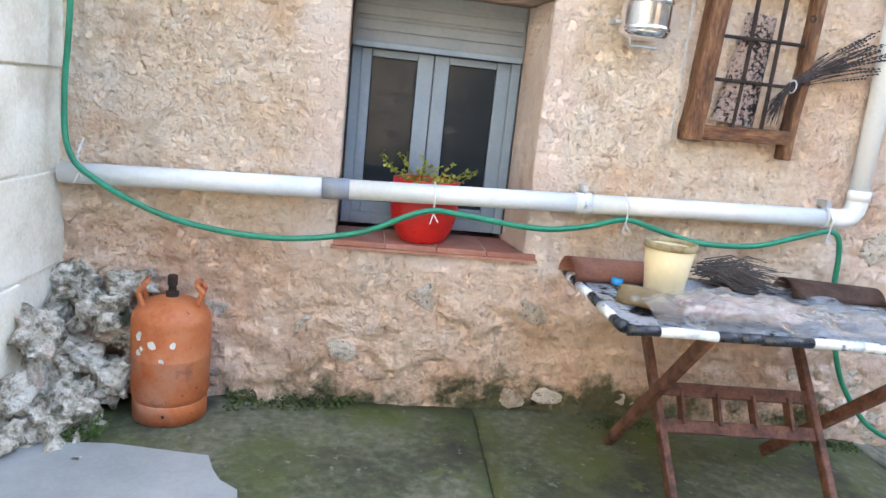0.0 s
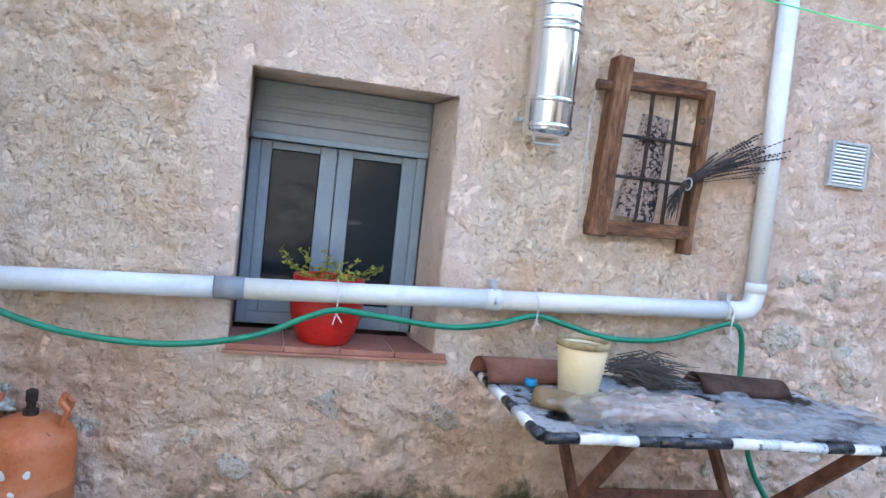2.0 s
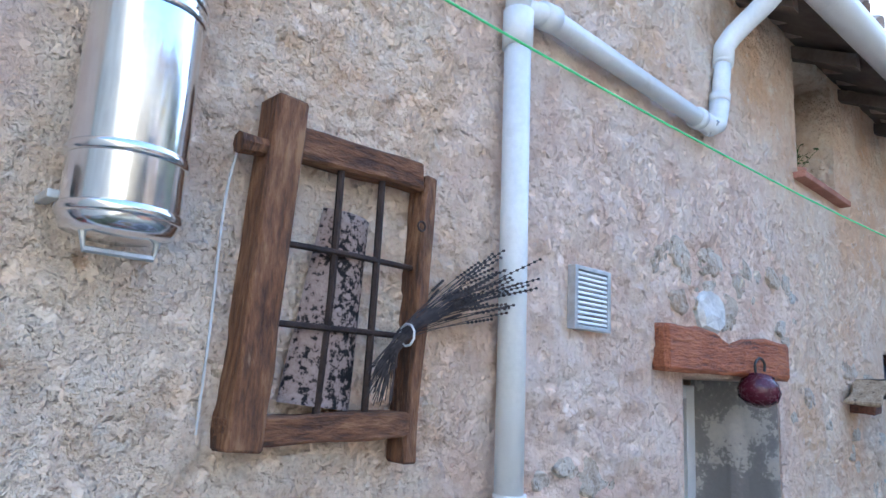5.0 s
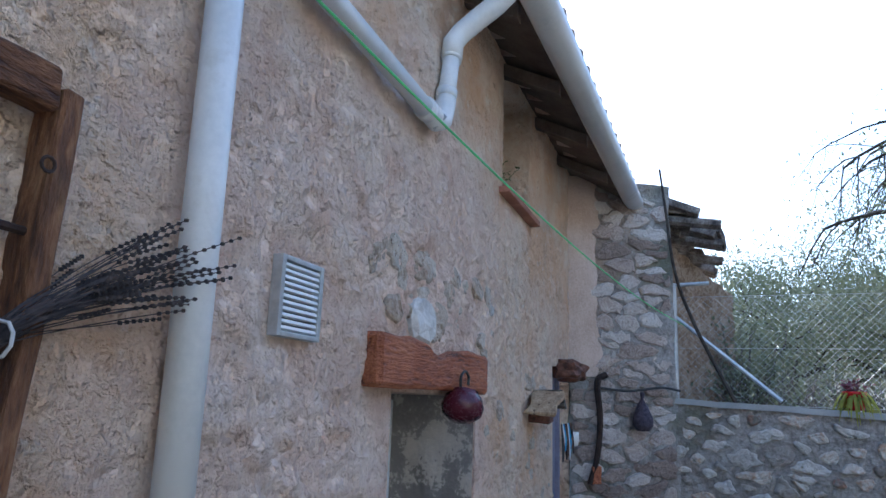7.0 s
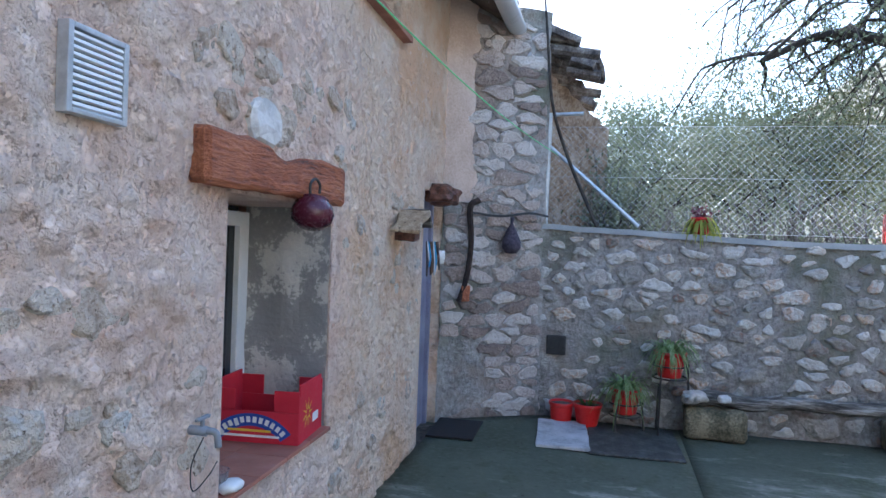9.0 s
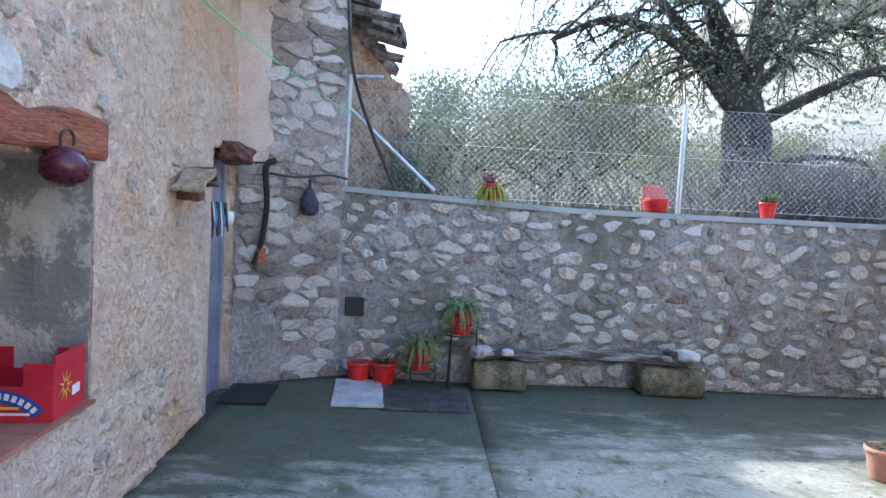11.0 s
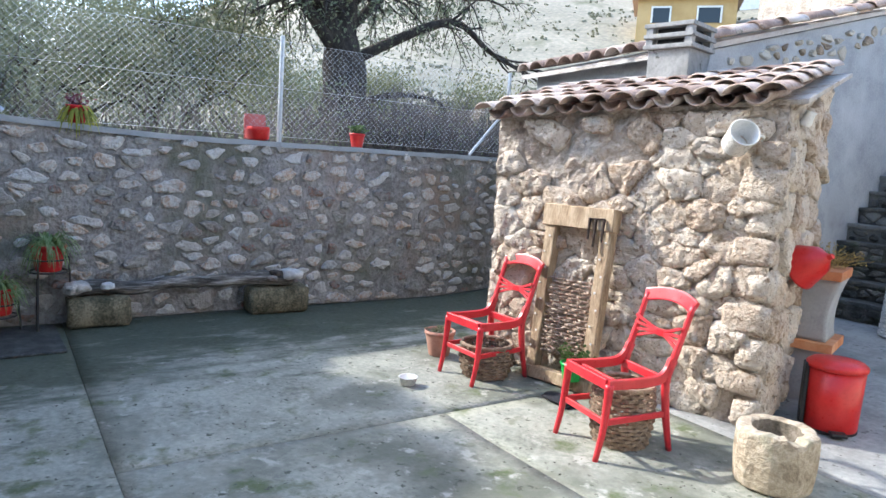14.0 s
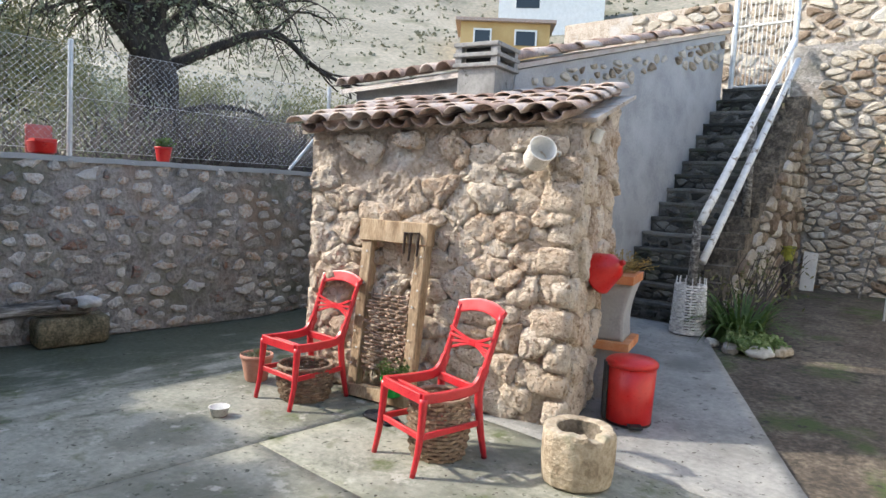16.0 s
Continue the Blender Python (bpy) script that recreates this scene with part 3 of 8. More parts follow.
def lay_stones(parent, m, width, height, material, size, gap, depth, seed, skip=None, limit=300, course=0.62, top=None, drop=0.0, jag=0.07, name="stone", vary=0.25, detail=0.0):
    """Fitted rubble over a wall of that width and height: every stone has its own outline, with mortar of about gap between them."""
    rnd = random.Random(seed)
    h = size * course
    rows, cols = max(1, round(height / h)), max(1, round(width / size))
    sites = []
    for j in range(-1, rows + 1):
        shift = rnd.uniform(0, 1)
        for i in range(-1, cols + 2):
            if rnd.random() < 0.22:
                continue
            sites.append(((i + shift + rnd.uniform(-0.46, 0.46)) * width / cols, (j + 0.5 + rnd.uniform(-0.44, 0.44)) * height / rows))
    cells = []
    for i, (x, z) in enumerate(sites):
        if not (0 < x < width and 0 < z < (top(x) if top else height)) or (skip and skip(x, z)) or rnd.random() < drop:
            continue
        r = size * 1.3
        poly = [(max(0.0, x - r), max(0.0, z - r)), (min(width, x + r), max(0.0, z - r)), (min(width, x + r), min(height, z + r)), (max(0.0, x - r), min(height, z + r))]
        if top:
            poly = clip_poly(poly, -(top(x + 0.1) - top(x - 0.1)) / 0.2, 1, top(x) - x * (top(x + 0.1) - top(x - 0.1)) / 0.2)
        for k, (u, v) in enumerate(sites):
            if k != i and abs(u - x) < size * 2.6 and abs(v - z) < size * 2.2 and poly:
                a, b = u - x, (v - z) / (course * course)
                poly = clip_poly(poly, a, b, a * (x + u) / 2 + b * (z + v) / 2)
        if len(poly) < 3:
            continue
        cx, cz = sum(p[0] for p in poly) / len(poly), sum(p[1] for p in poly) / len(poly)
        far = max(math.hypot(p[0] - cx, p[1] - cz) for p in poly)
        k = max(0.35, 1 - gap / max(0.03, far * 0.75)) * rnd.uniform(1 - vary, 1.0)
        out = []
        for p in poly:
            q = ((p[0] - cx) * k, (p[1] - cz) * k)
            if not out or math.hypot(q[0] - out[-1][0], q[1] - out[-1][1]) > 0.012:
                out.append(q)
        if len(out) >= 3 and far > 0.03:
            cells.append((cx, cz, out))
    if len(cells) > limit:
        rnd.shuffle(cells)
    loose = bmesh.new() if len(cells) > limit else None
    for i, (cx, cz, out) in enumerate(cells):
        bm = bmesh.new() if i < limit else loose
        n0 = len(bm.verts)
        stone_mesh(bm, out, depth * rnd.uniform(0.55, 1.3), rnd, jag, detail if i < limit else 0.0)
        if i < limit:
            ob = part(name, bm, material, parent, "", detail > 0.0)
            ob.matrix_basis = m @ pose(cx, 0, cz)
        else:
            bm.verts.ensure_lookup_table()
            for v in bm.verts[n0:]:
                v.co = m @ (v.co + Vector((cx, 0, cz)))
    if loose:
        ob = part("stones", loose, material, parent)
        ob["kind"] = "stuff"


def sweep(bm, pts, w, t, up=(0, 0, 1)):
    """A flat bar along pts, w wide and t thick."""
    pts = [Vector(p) for p in pts]
    rings = []
    for i, p in enumerate(pts):
        d = (pts[min(i + 1, len(pts) - 1)] - pts[max(i - 1, 0)]).normalized()
        s = d.cross(Vector(up)).normalized()
        n = s.cross(d)
        rings.append([bm.verts.new(p + s * a * w / 2 + n * b * t / 2) for a, b in ((-1, -0.8), (-0.8, -1), (0.8, -1), (1, -0.8), (1, 0.8), (0.8, 1), (-0.8, 1), (-1, 0.8))])
    for a, b in zip(rings, rings[1:]):
        for k in range(8):
            bm.faces.new((a[k], a[(k + 1) % 8], b[(k + 1) % 8], b[k]))
    bm.faces.new(rings[0][::-1])
    bm.faces.new(rings[-1])


def rough_sheet(bm, us, vs, place, drop=None):
    """A sheet over the grid us x vs; place(u, v) gives the point; drop(u, v): cells left open."""
    P = [[bm.verts.new(place(u, v)) for v in vs] for u in us]
    for i in range(len(us) - 1):
        for j in range(len(vs) - 1):
            if drop and drop((us[i] + us[i + 1]) / 2, (vs[j] + vs[j + 1]) / 2):
                continue
            bm.faces.new((P[i][j], P[i + 1][j], P[i + 1][j + 1], P[i][j + 1]))


def steps_between(a, b, d, *marks):
    xs = sorted({a, b, *marks})
    out = []
    for p, q in zip(xs, xs[1:]):
        n = max(1, round((q - p) / d))
        out += [p + (q - p) * k / n for k in range(n)]
    return out + [b]


# ---- the ground, the yard and its slabs ----
HW = pose(0, 2.75, 0, 0, 0, 2.4)          # the house wall: u along it, depth into it, z up
FAR = pose(7.40, 2.25, 0, 0, 0, -89.0)    # the far yard wall
PIER = pose(6.80, 3.03, 0, 0, 0, -55.0)
SHED = pose(5.12, -2.00, 0, 0, 0, 197.65)
SHED_SIDE = SHED @ pose(2.08, 0, 0, 0, 0, 90)


def floor_z(x, y):
    z = 0.26 * (1 - smooth_step(1.0, 4.4, x)) * smooth_step(-1.5, 1.6, y) + 0.05 * smooth_step(1.5, 2.8, y) * smooth_step(3.5, 4.5, x)
    if y < -3:
        z += -0.075 * (y + 3)
    return z


def edge_x(y):
    return 1.63 - 0.598 * (y + 2.79)


def hill(x, y):
    """The land beyond the walls: level near the yard, a high slope with a cliff to the east and south."""
    r = math.hypot(x, y)
    a = math.degrees(math.atan2(y, x))
    rise = smooth_step(8, -38, a) * smooth_step(-150, -110, a)
    low = 0.10 + 0.9 * rise
    h = low * (30 * smooth_step(24, 105, r) + 22 * smooth_step(100, 190, r))
    h += rise * (9 * smooth_step(104, 108, r) + 8 * smooth_step(118, 122, r)) * (0.75 + 0.5 * noise.noise(Vector((a * 0.12, 0, 3))))
    h += 1.6 * smooth_step(28, 60, r) * noise.noise(Vector((x * 0.06, y * 0.06, 0))) + 0.5 * smooth_step(20, 40, r) * noise.noise(Vector((x * 0.25, y * 0.25, 0)))
    return h


def ground_z(x, y):
    inside = x < 7.7 and -9.7 < y < 3.6
    if inside:
        return floor_z(x, y) - 0.035 + 0.02 * noise.noise(Vector((x * 2, y * 2, 0)))
    if -9.7 < y and x >= 7.7:
        out = 0.75 + 0.05 * min(12.0, x - 7.6)
    elif y <= -9.7:
        out = 3.2
    else:
        out = 0.1
    return out + hill(x, y)


def fan(a, b, d, grow, far):
    xs = steps_between(a, b, d)
    step, lo, hi = d, a, b
    left, right = [], []
    while hi < far:
        step *= grow
        hi += step
        lo -= step
        right.append(hi)
        left.append(lo)
    return left[::-1] + xs + right


bm = bmesh.new()
rough_sheet(bm, fan(-2, 8.4, 0.4, 1.09, 420), fan(-10, 3.6, 0.4, 1.09, 420), lambda x, y: (x, y, ground_z(x, y)))
hill_mat = mat("scrub_hillside", [(0.30, (0.17, 0.16, 0.12)), (0.46, (0.23, 0.215, 0.165)), (0.58, (0.29, 0.265, 0.205)), (0.72, (0.36, 0.325, 0.255))], 0.10, 0.95, 0.0, 3.0, 0.45, stain=((0.13, 0.135, 0.08), 0.25, 0.54, 0.70))
ground = structure("ground", bm, soil, "bare brown soil yard rising into a scrubby hillside", "ground", True)
ground.data.materials.append(hill_mat)
for p in ground.data.polygons:
    if p.center.x > 30 or p.center.y < -24:
        p.material_index = 1

slabs = tagged(new("floor"), "worn wet concrete yard floor with open joints", "floor", "", "structure")


def slab(x0, x1, y0, y1, material, left=None, right=None, label=""):
    bm = bmesh.new()
    g = 0.0035
    us, vs = steps_between(0, 1, 0.04), steps_between(y0 + g, y1 - g, 0.12)

    def at(u, y):
        a = (left(y) if left else x0) + g
        b = (right(y) if right else x1) - g
        x = a + (b - a) * u
        return (x, y, floor_z(x, y) + 0.006 * noise.noise(Vector((x * 1.3, y * 1.3, 0))) + 0.003 * noise.noise(Vector((x * 6, y * 6, 2))))
    rough_sheet(bm, us, vs, at)
    edge = [e for e in bm.edges if e.is_boundary]
    ext = bmesh.ops.extrude_edge_only(bm, edges=edge)
    for v in [q for q in ext["geom"] if isinstance(q, bmesh.types.BMVert)]:
        v.co.z -= 0.03
    return part("concrete_slab", bm, material, slabs, label, True)


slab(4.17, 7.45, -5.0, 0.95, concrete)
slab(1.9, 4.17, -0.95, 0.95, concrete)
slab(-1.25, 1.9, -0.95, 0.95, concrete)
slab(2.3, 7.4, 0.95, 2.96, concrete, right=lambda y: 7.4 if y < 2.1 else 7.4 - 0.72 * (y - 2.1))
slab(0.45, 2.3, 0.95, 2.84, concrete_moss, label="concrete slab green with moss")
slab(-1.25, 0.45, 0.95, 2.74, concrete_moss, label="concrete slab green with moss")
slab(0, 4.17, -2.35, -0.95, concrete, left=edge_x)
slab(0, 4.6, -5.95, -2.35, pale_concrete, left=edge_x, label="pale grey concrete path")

# ---- the house ----
OPEN = [(-0.20, 0.60, 0.965, 2.0), (3.15, 4.15, 0.65, 1.73), (4.58, 5.25, 2.92, 3.70), (6.10, 6.80, -0.2, 2.0)]


def in_open(u, z):
    return any(a < u < b and c < z < d for a, b, c, d in OPEN)


def open_dist(u, z):
    return min(math.hypot(max(a - u, 0, u - b), max(c - z, 0, z - d)) for a, b, c, d in OPEN)


def wall_depth(u, z):
    calm = min(1.0, open_dist(u, z) / 0.16)
    calm2 = 0.35 + 0.65 * smooth_step(0.0, 0.35, open_dist(u, z))
    rough = 0.45 + 0.55 * smooth_step(1.35, 0.9, z) if u < 2.1 else 0.6 + 0.3 * smooth_step(2.4, 1.2, z)
    n = 0.024 * abs(noise.noise(Vector((u * 1.3, 7, z * 1.3)))) + 0.026 * rough * max(0.0, noise.noise(Vector((u * 5, 1, z * 6)))) + 0.022 * rough * max(0.0, noise.noise(Vector((u * 13, 4, z * 17))) + 0.1)
    n += 0.02 * smooth_step(1.2, 0.35, z) * abs(noise.noise(Vector((u * 3, 9, z * 3.4))))
    crisp = smooth_step(0.02, 0.10, noise.noise(Vector((u * 3.6, 21, z * 4.4))) + 0.4 * noise.noise(Vector((u * 10, 22, z * 12))))
    flake = noise.noise(Vector((u * 8, 31, z * 9.5))) + 0.5 * noise.noise(Vector((u * 19, 32, z * 22)))
    n += (0.014 * rough * crisp + 0.006 * noise.noise(Vector((u * 15, 5, z * 19)))) * (1.0 if z < 2.6 else 0.5)
    patchy = (0.22 + 0.78 * smooth_step(-0.12, 0.22, noise.noise(Vector((u * 0.95, 41, z * 1.2))))) * (1 - 0.65 * smooth_step(3.4, 4.2, u) * smooth_step(1.9, 2.4, z))
    n += rough * patchy * (0.012 * smooth_step(0.0, 0.07, flake) + 0.010 * smooth_step(0.05, 0.14, noise.noise(Vector((u * 17, 33, z * 24)))) + 0.006 * noise.noise(Vector((u * 30, 34, z * 36))))
    n *= smooth_step(0.11, 0.20, max(abs(u - 2.47), abs(z - 1.955)))          # smooth cement round the vent
    return -n * calm * calm2 - 0.003


us = steps_between(-1.28, 6.85, 0.014, *[q for o in OPEN for q in o[:2]])
zs = steps_between(-0.1, 3.98, 0.014, *[q for o in OPEN for q in o[2:]])
bm = bmesh.new()
rough_sheet(bm, us, zs, lambda u, z: (u, wall_depth(u, z), z), in_open)
um, zm = sorted({-1.28, 6.85, *[q for o in OPEN for q in o[:2]]}), sorted({-0.1, 3.98, *[max(-0.1, q) for o in OPEN for q in o[2:]]})
for a, b in zip(um, um[1:]):
    for c, d in zip(zm, zm[1:]):
        if not in_open((a + b) / 2, (c + d) / 2):
            box(bm, a, b, 0.0, 0.5, c, d)
bm.transform(HW)
house = structure("wall_house", bm, plaster, "old ochre plastered house wall with rough patches", "wall", True)
inv = HW.inverted()
zone = house.data.color_attributes.new("zone", "FLOAT_COLOR", "POINT")
for v, c in zip(house.data.vertices, zone.data):
    q = inv @ v.co
    w = 0.10 * noise.noise(Vector((q.x * 3, 3, q.z * 3))) + 0.03 * noise.noise(Vector((q.x * 12, 3, q.z * 12)))
    pink = smooth_step(0.06, -0.04, max(-0.34 - q.x, q.x - 0.74, 0.90 - q.z, q.z - 2.32) + w)
    grey_part = smooth_step(1.75, 2.05, q.x + 2 * w) * smooth_step(3.1, 2.7, q.z + 3 * w) * smooth_step(4.7, 3.9, q.x + 3 * w)
    damp = smooth_step(1.15, 0.75, q.z + 2 * w) * smooth_step(2.2, 1.9, q.x) * (0.55 + 0.45 * noise.noise(Vector((q.x * 2, 8, q.z * 2))))
    moss_up = 0.62 * smooth_step(0.62, 0.26, q.z + 1.2 * w) * smooth_step(2.5, 2.0, q.x) * smooth_step(-1.1, -0.5, q.x) * (0.75 + 0.6 * noise.noise(Vector((q.x * 1.7, 11, 0))) + 0.45 * math.exp(-((q.x - 1.0) / 0.6) ** 2))
    c.color = (pink, grey_part * (1 - pink), max(0.0, damp) * (1 - pink), max(0.0, moss_up))
# rubble that shows through the plaster
rnd = random.Random(8)
for k in range(120):
    zone = rnd.random()
    if zone < 0.40:
        u, z = rnd.uniform(2.2, 3.1), rnd.uniform(0.15, 1.45)
    elif zone < 0.58:
        u, z = rnd.uniform(2.95, 4.6), rnd.uniform(1.9, 2.3)
    elif zone < 0.75:
        u, z = rnd.uniform(4.2, 6.0), rnd.uniform(0.1, 1.9)
    else:
        u, z = rnd.uniform(-0.95, 2.0), rnd.uniform(0.3, 0.75)
    w = rnd.uniform(0.04, 0.13)
    if open_dist(u, z) < 0.13 or (zone >= 0.75 and rnd.random() < 0.5) or (2.8 < u < 4.2 and 1.68 < z < 1.97):
        continue
    bm = bmesh.new()
    n = rnd.randint(5, 8)
    stone_mesh(bm, [(w * math.cos(6.283 * i / n) * rnd.uniform(0.7, 1.2), 0.62 * w * math.sin(6.283 * i / n) * rnd.uniform(0.7, 1.2)) for i in range(n)], rnd.uniform(0.006, 0.018), rnd, 0.10, 0.006)
    ob = part("stone", bm, stone_warm, house, "", True)
    ob.matrix_basis = HW @ pose(u, wall_depth(u, z) + 0.008, z, 0, rnd.uniform(-25, 25), 0)
bm = bmesh.new()
box(bm, -1.28, 3.40, 0.0, 0.5, 3.98, 5.4)
bm.transform(HW)
structure("wall_upper_floor", bm, plaster, "upper floor of the plastered house", "wall")


def EAVE(u):
    return -0.30 - 0.045 * (u - 3.4)


# roof edge of the house
bm = bmesh.new()
for (u0, d0), (u1, d1) in [((3.36, EAVE(3.36)), (7.75, EAVE(7.75)))]:
    vs = []
    for u, d in ((u0, d0), (u1, d1)):
        vs.append([bm.verts.new(p) for p in ((u, 0.55, 4.00), (u, d, 3.58), (u, d, 3.64), (u, 0.55, 4.10))])
    for k in range(4):
        bm.faces.new((vs[0][k], vs[0][(k + 1) % 4], vs[1][(k + 1) % 4], vs[1][k]))
    bm.faces.new(vs[0])
    bm.faces.new(vs[1][::-1])
bm.transform(HW)
eave_mat = mat("shaded_eave_board", [(0.3, (0.07, 0.05, 0.04)), (0.7, (0.15, 0.115, 0.09))], 5, 0.9, 0.4)
eave = structure("roof", bm, eave_mat, "dark boarded eave of the house roof under clay tiles", "roof")


def barrel(length, r0, r1, concave=False, n=7, thick=0.014):
    """One curved roof tile along y, its low end at y = 0."""
    bm = bmesh.new()
    rings = []
    for y, r in ((0, r0), (length, r1)):
        for t in (0, thick):
            row = []
            for k in range(n):
                a = math.pi * (0.06 + 0.88 * k / (n - 1))
                z = (r - t) * math.sin(a)
                row.append(bm.verts.new(((r - t) * math.cos(a), y, (-z if concave else z))))
            rings.append(row)
    a, b, c, d = rings
    for k in range(n - 1):
        bm.faces.new((a[k], a[k + 1], c[k + 1], c[k]))
        bm.faces.new((b[k + 1], b[k], d[k], d[k + 1]))
        bm.faces.new((a[k + 1], a[k], b[k], b[k + 1]))
        bm.faces.new((c[k], c[k + 1], d[k + 1], d[k]))
    for k in (0, n - 1):
        bm.faces.new((a[k], c[k], d[k], b[k]))
    bmesh.ops.recalc_face_normals(bm, faces=bm.faces)
    me = bpy.data.meshes.new("tile")
    bm.to_mesh(me)
    bm.free()
    me.shade_smooth()
    me.materials.append(roof_clay)
    return me


cover_tile, channel_tile = barrel(0.42, 0.098, 0.080), barrel(0.42, 0.085, 0.10, True)
rnd = random.Random(31)
for k in range(20):
    u = 3.46 + k * 0.22
    d = EAVE(u)
    share("tile", cover_tile, eave, HW @ pose(u, d - 0.095, 3.645, 21 + rnd.uniform(-2, 2), 0, rnd.uniform(-3, 3)))
    share("tile", channel_tile, eave, HW @ pose(u + 0.11, d - 0.08, 3.68, 21, 0, rnd.uniform(-3, 3)))

# rafters share the dark eave colour, which holds the shadow under the roof
for k in range(5):
    u = 3.75 + 0.85 * k
    bm = bmesh.new()
    bent = box(bm, u - 0.035, u + 0.035, EAVE(u) + 0.015, 0.02, 3.47, 3.55)
    for v in bent:
        v.co.z += 0.49 * (v.co.y - EAVE(u)) + 0.005
    bm.transform(HW)
    part("rafter", bm, eave_mat, eave)

# pier of rough stone at the end of the house, with a broken roof end on it
bm = bmesh.new()
rough_sheet(bm, steps_between(0, 1.02, 0.05), steps_between(-0.1, 3.75, 0.05), lambda u, z: (u + 0.03 * noise.noise(Vector((3, z * 3, 0))), -0.03 * abs(noise.noise(Vector((u * 6, 0, z * 6)))), z))
box(bm, 0.0, 1.0, 0.02, 0.62, -0.1, 3.7)
bm.transform(PIER)
pier = structure("wall_pier", bm, mortar, "stone end wall with crumbling plaster beside the door", "wall")
lay_stones(pier, PIER, 1.0, 3.65, stone_brown, 0.23, 0.006, 0.035, 12, skip=lambda u, z: (u < 0.5 and 0.1 < z < 0.75) or (u < 0.24 and z > 1.95), course=0.42, vary=0.20, jag=0.12)
bm = bmesh.new()
rough_sheet(bm, steps_between(0, 1, 0.1), steps_between(1.95, 3.74, 0.05), lambda t, z: (-0.03 + t * (0.30 + 0.09 * noise.noise(Vector((2, z * 2.5, 0))) + 0.04 * noise.noise(Vector((2, z * 9, 0)))), -0.052 + 0.03 * t ** 4 + 0.008 * noise.noise(Vector((t * 3, z * 6, 0))), z))
bm.transform(PIER)
part("plaster_edge", bm, plaster_smooth, pier, "smooth plaster running onto the stones", True)
rot = mat("rotten_roof", [(0.3, (0.05, 0.04, 0.035)), (0.5, (0.16, 0.13, 0.11)), (0.7, (0.30, 0.27, 0.24))], 9, 0.95, 0.9)
roof_end = tagged(new("roof_end"), "collapsing roof end of stones and boards", "roof", "", "structure")
rnd = random.Random(17)
for k in range(16):
    x, y = 7.5 + 0.11 * k, rnd.uniform(1.75, 2.2)
    bm = bmesh.new()
    box(bm, -0.12, 0.12, -0.32, 0.32, -0.035, 0.035, 0.012)
    ob = part("board", bm, rot, roof_end)
    ob.matrix_basis = pose(x, y + 0.25, 3.58 - 0.16 * (x - 7.5) + rnd.uniform(-0.05, 0.05), rnd.uniform(10, 24), rnd.uniform(4, 14), rnd.uniform(-15, 15))
for k in range(3):
    bm = bmesh.new()
    tube(bm, [(7.5 + 0.5 * k, 1.75, 3.38 - 0.07 * k), (7.5 + 0.5 * k, 2.6, 3.52 - 0.07 * k)], 0.05, 7)
    part("rafter", bm, rot, roof_end)
# ruined wall that goes on behind the yard wall
bm = bmesh.new()
rough_sheet(bm, steps_between(0, 1.95, 0.06), steps_between(0, 3.4, 0.06), lambda u, z: (u, -0.08 * abs(noise.noise(Vector((u * 4, 5, z * 4)))), z - 0.2 * u * (z > 2.0)))
box(bm, 0, 1.9, 0.02, 0.4, 0, 2.9)
bm.transform(pose(7.55, 2.42, 0, 0, 0, -22))
structure("wall_ruin", bm, mat("ruined_ochre", [(0.3, (0.16, 0.10, 0.06)), (0.46, (0.28, 0.19, 0.12)), (0.58, (0.36, 0.27, 0.19)), (0.72, (0.42, 0.35, 0.27))], 5.0, 0.95, 1.0, 26, 0.5, relief=0.05), "ruined ochre wall beyond the yard wall", "wall")

# ---- far yard wall ----
FAR_LEN = 7.6
bm = bmesh.new()


def far_top(u):
    return 1.80 - 0.10 * min(1.0, u / 2.2)


rough_sheet(bm, steps_between(0, FAR_LEN, 0.05), steps_between(0, 1, 0.03), lambda u, v: (u, -0.022 * abs(noise.noise(Vector((u * 5, 2, v * 9)))) - 0.008 * noise.noise(Vector((u * 17, 3, v * 30))), -0.1 + v * (far_top(u) + 0.085)))
for a, b in ((0, 1.1), (1.1, 2.2), (2.2, FAR_LEN)):
    vs = box(bm, a, b, 0.004, 0.40, -0.1, 1.0)
    for v in vs:
        if v.co.z > 0.5:
            v.co.z = far_top(v.co.x) - 0.02
bm.transform(FAR)
far_wall = structure("wall_yard", bm, mortar, "yard wall of mixed field stones in grey mortar", "wall")
bm = bmesh.new()
rough_sheet(bm, steps_between(0, FAR_LEN, 0.1), [-0.035, -0.03, 0.2, 0.42, 0.425], lambda u, d: (u, d, far_top(u) + (0.0 if -0.034 < d < 0.422 else -0.05) + 0.008 * noise.noise(Vector((u * 4, d * 4, 0)))))
bm.transform(FAR)
part("coping", bm, cement, far_wall, "grey cement coping")
lay_stones(far_wall, FAR, FAR_LEN, 1.70, stone_grey, 0.20, 0.024, 0.032, 33, limit=300, course=0.58, drop=0.10, jag=0.10, vary=0.4, detail=0.008, skip=lambda u, z: 0.02 < u < 0.40 and 0.48 < z < 0.88)

# ---- shed ----


def shed_top(u, d):
    return 1.96 + 0.045 * u + 0.25 * d


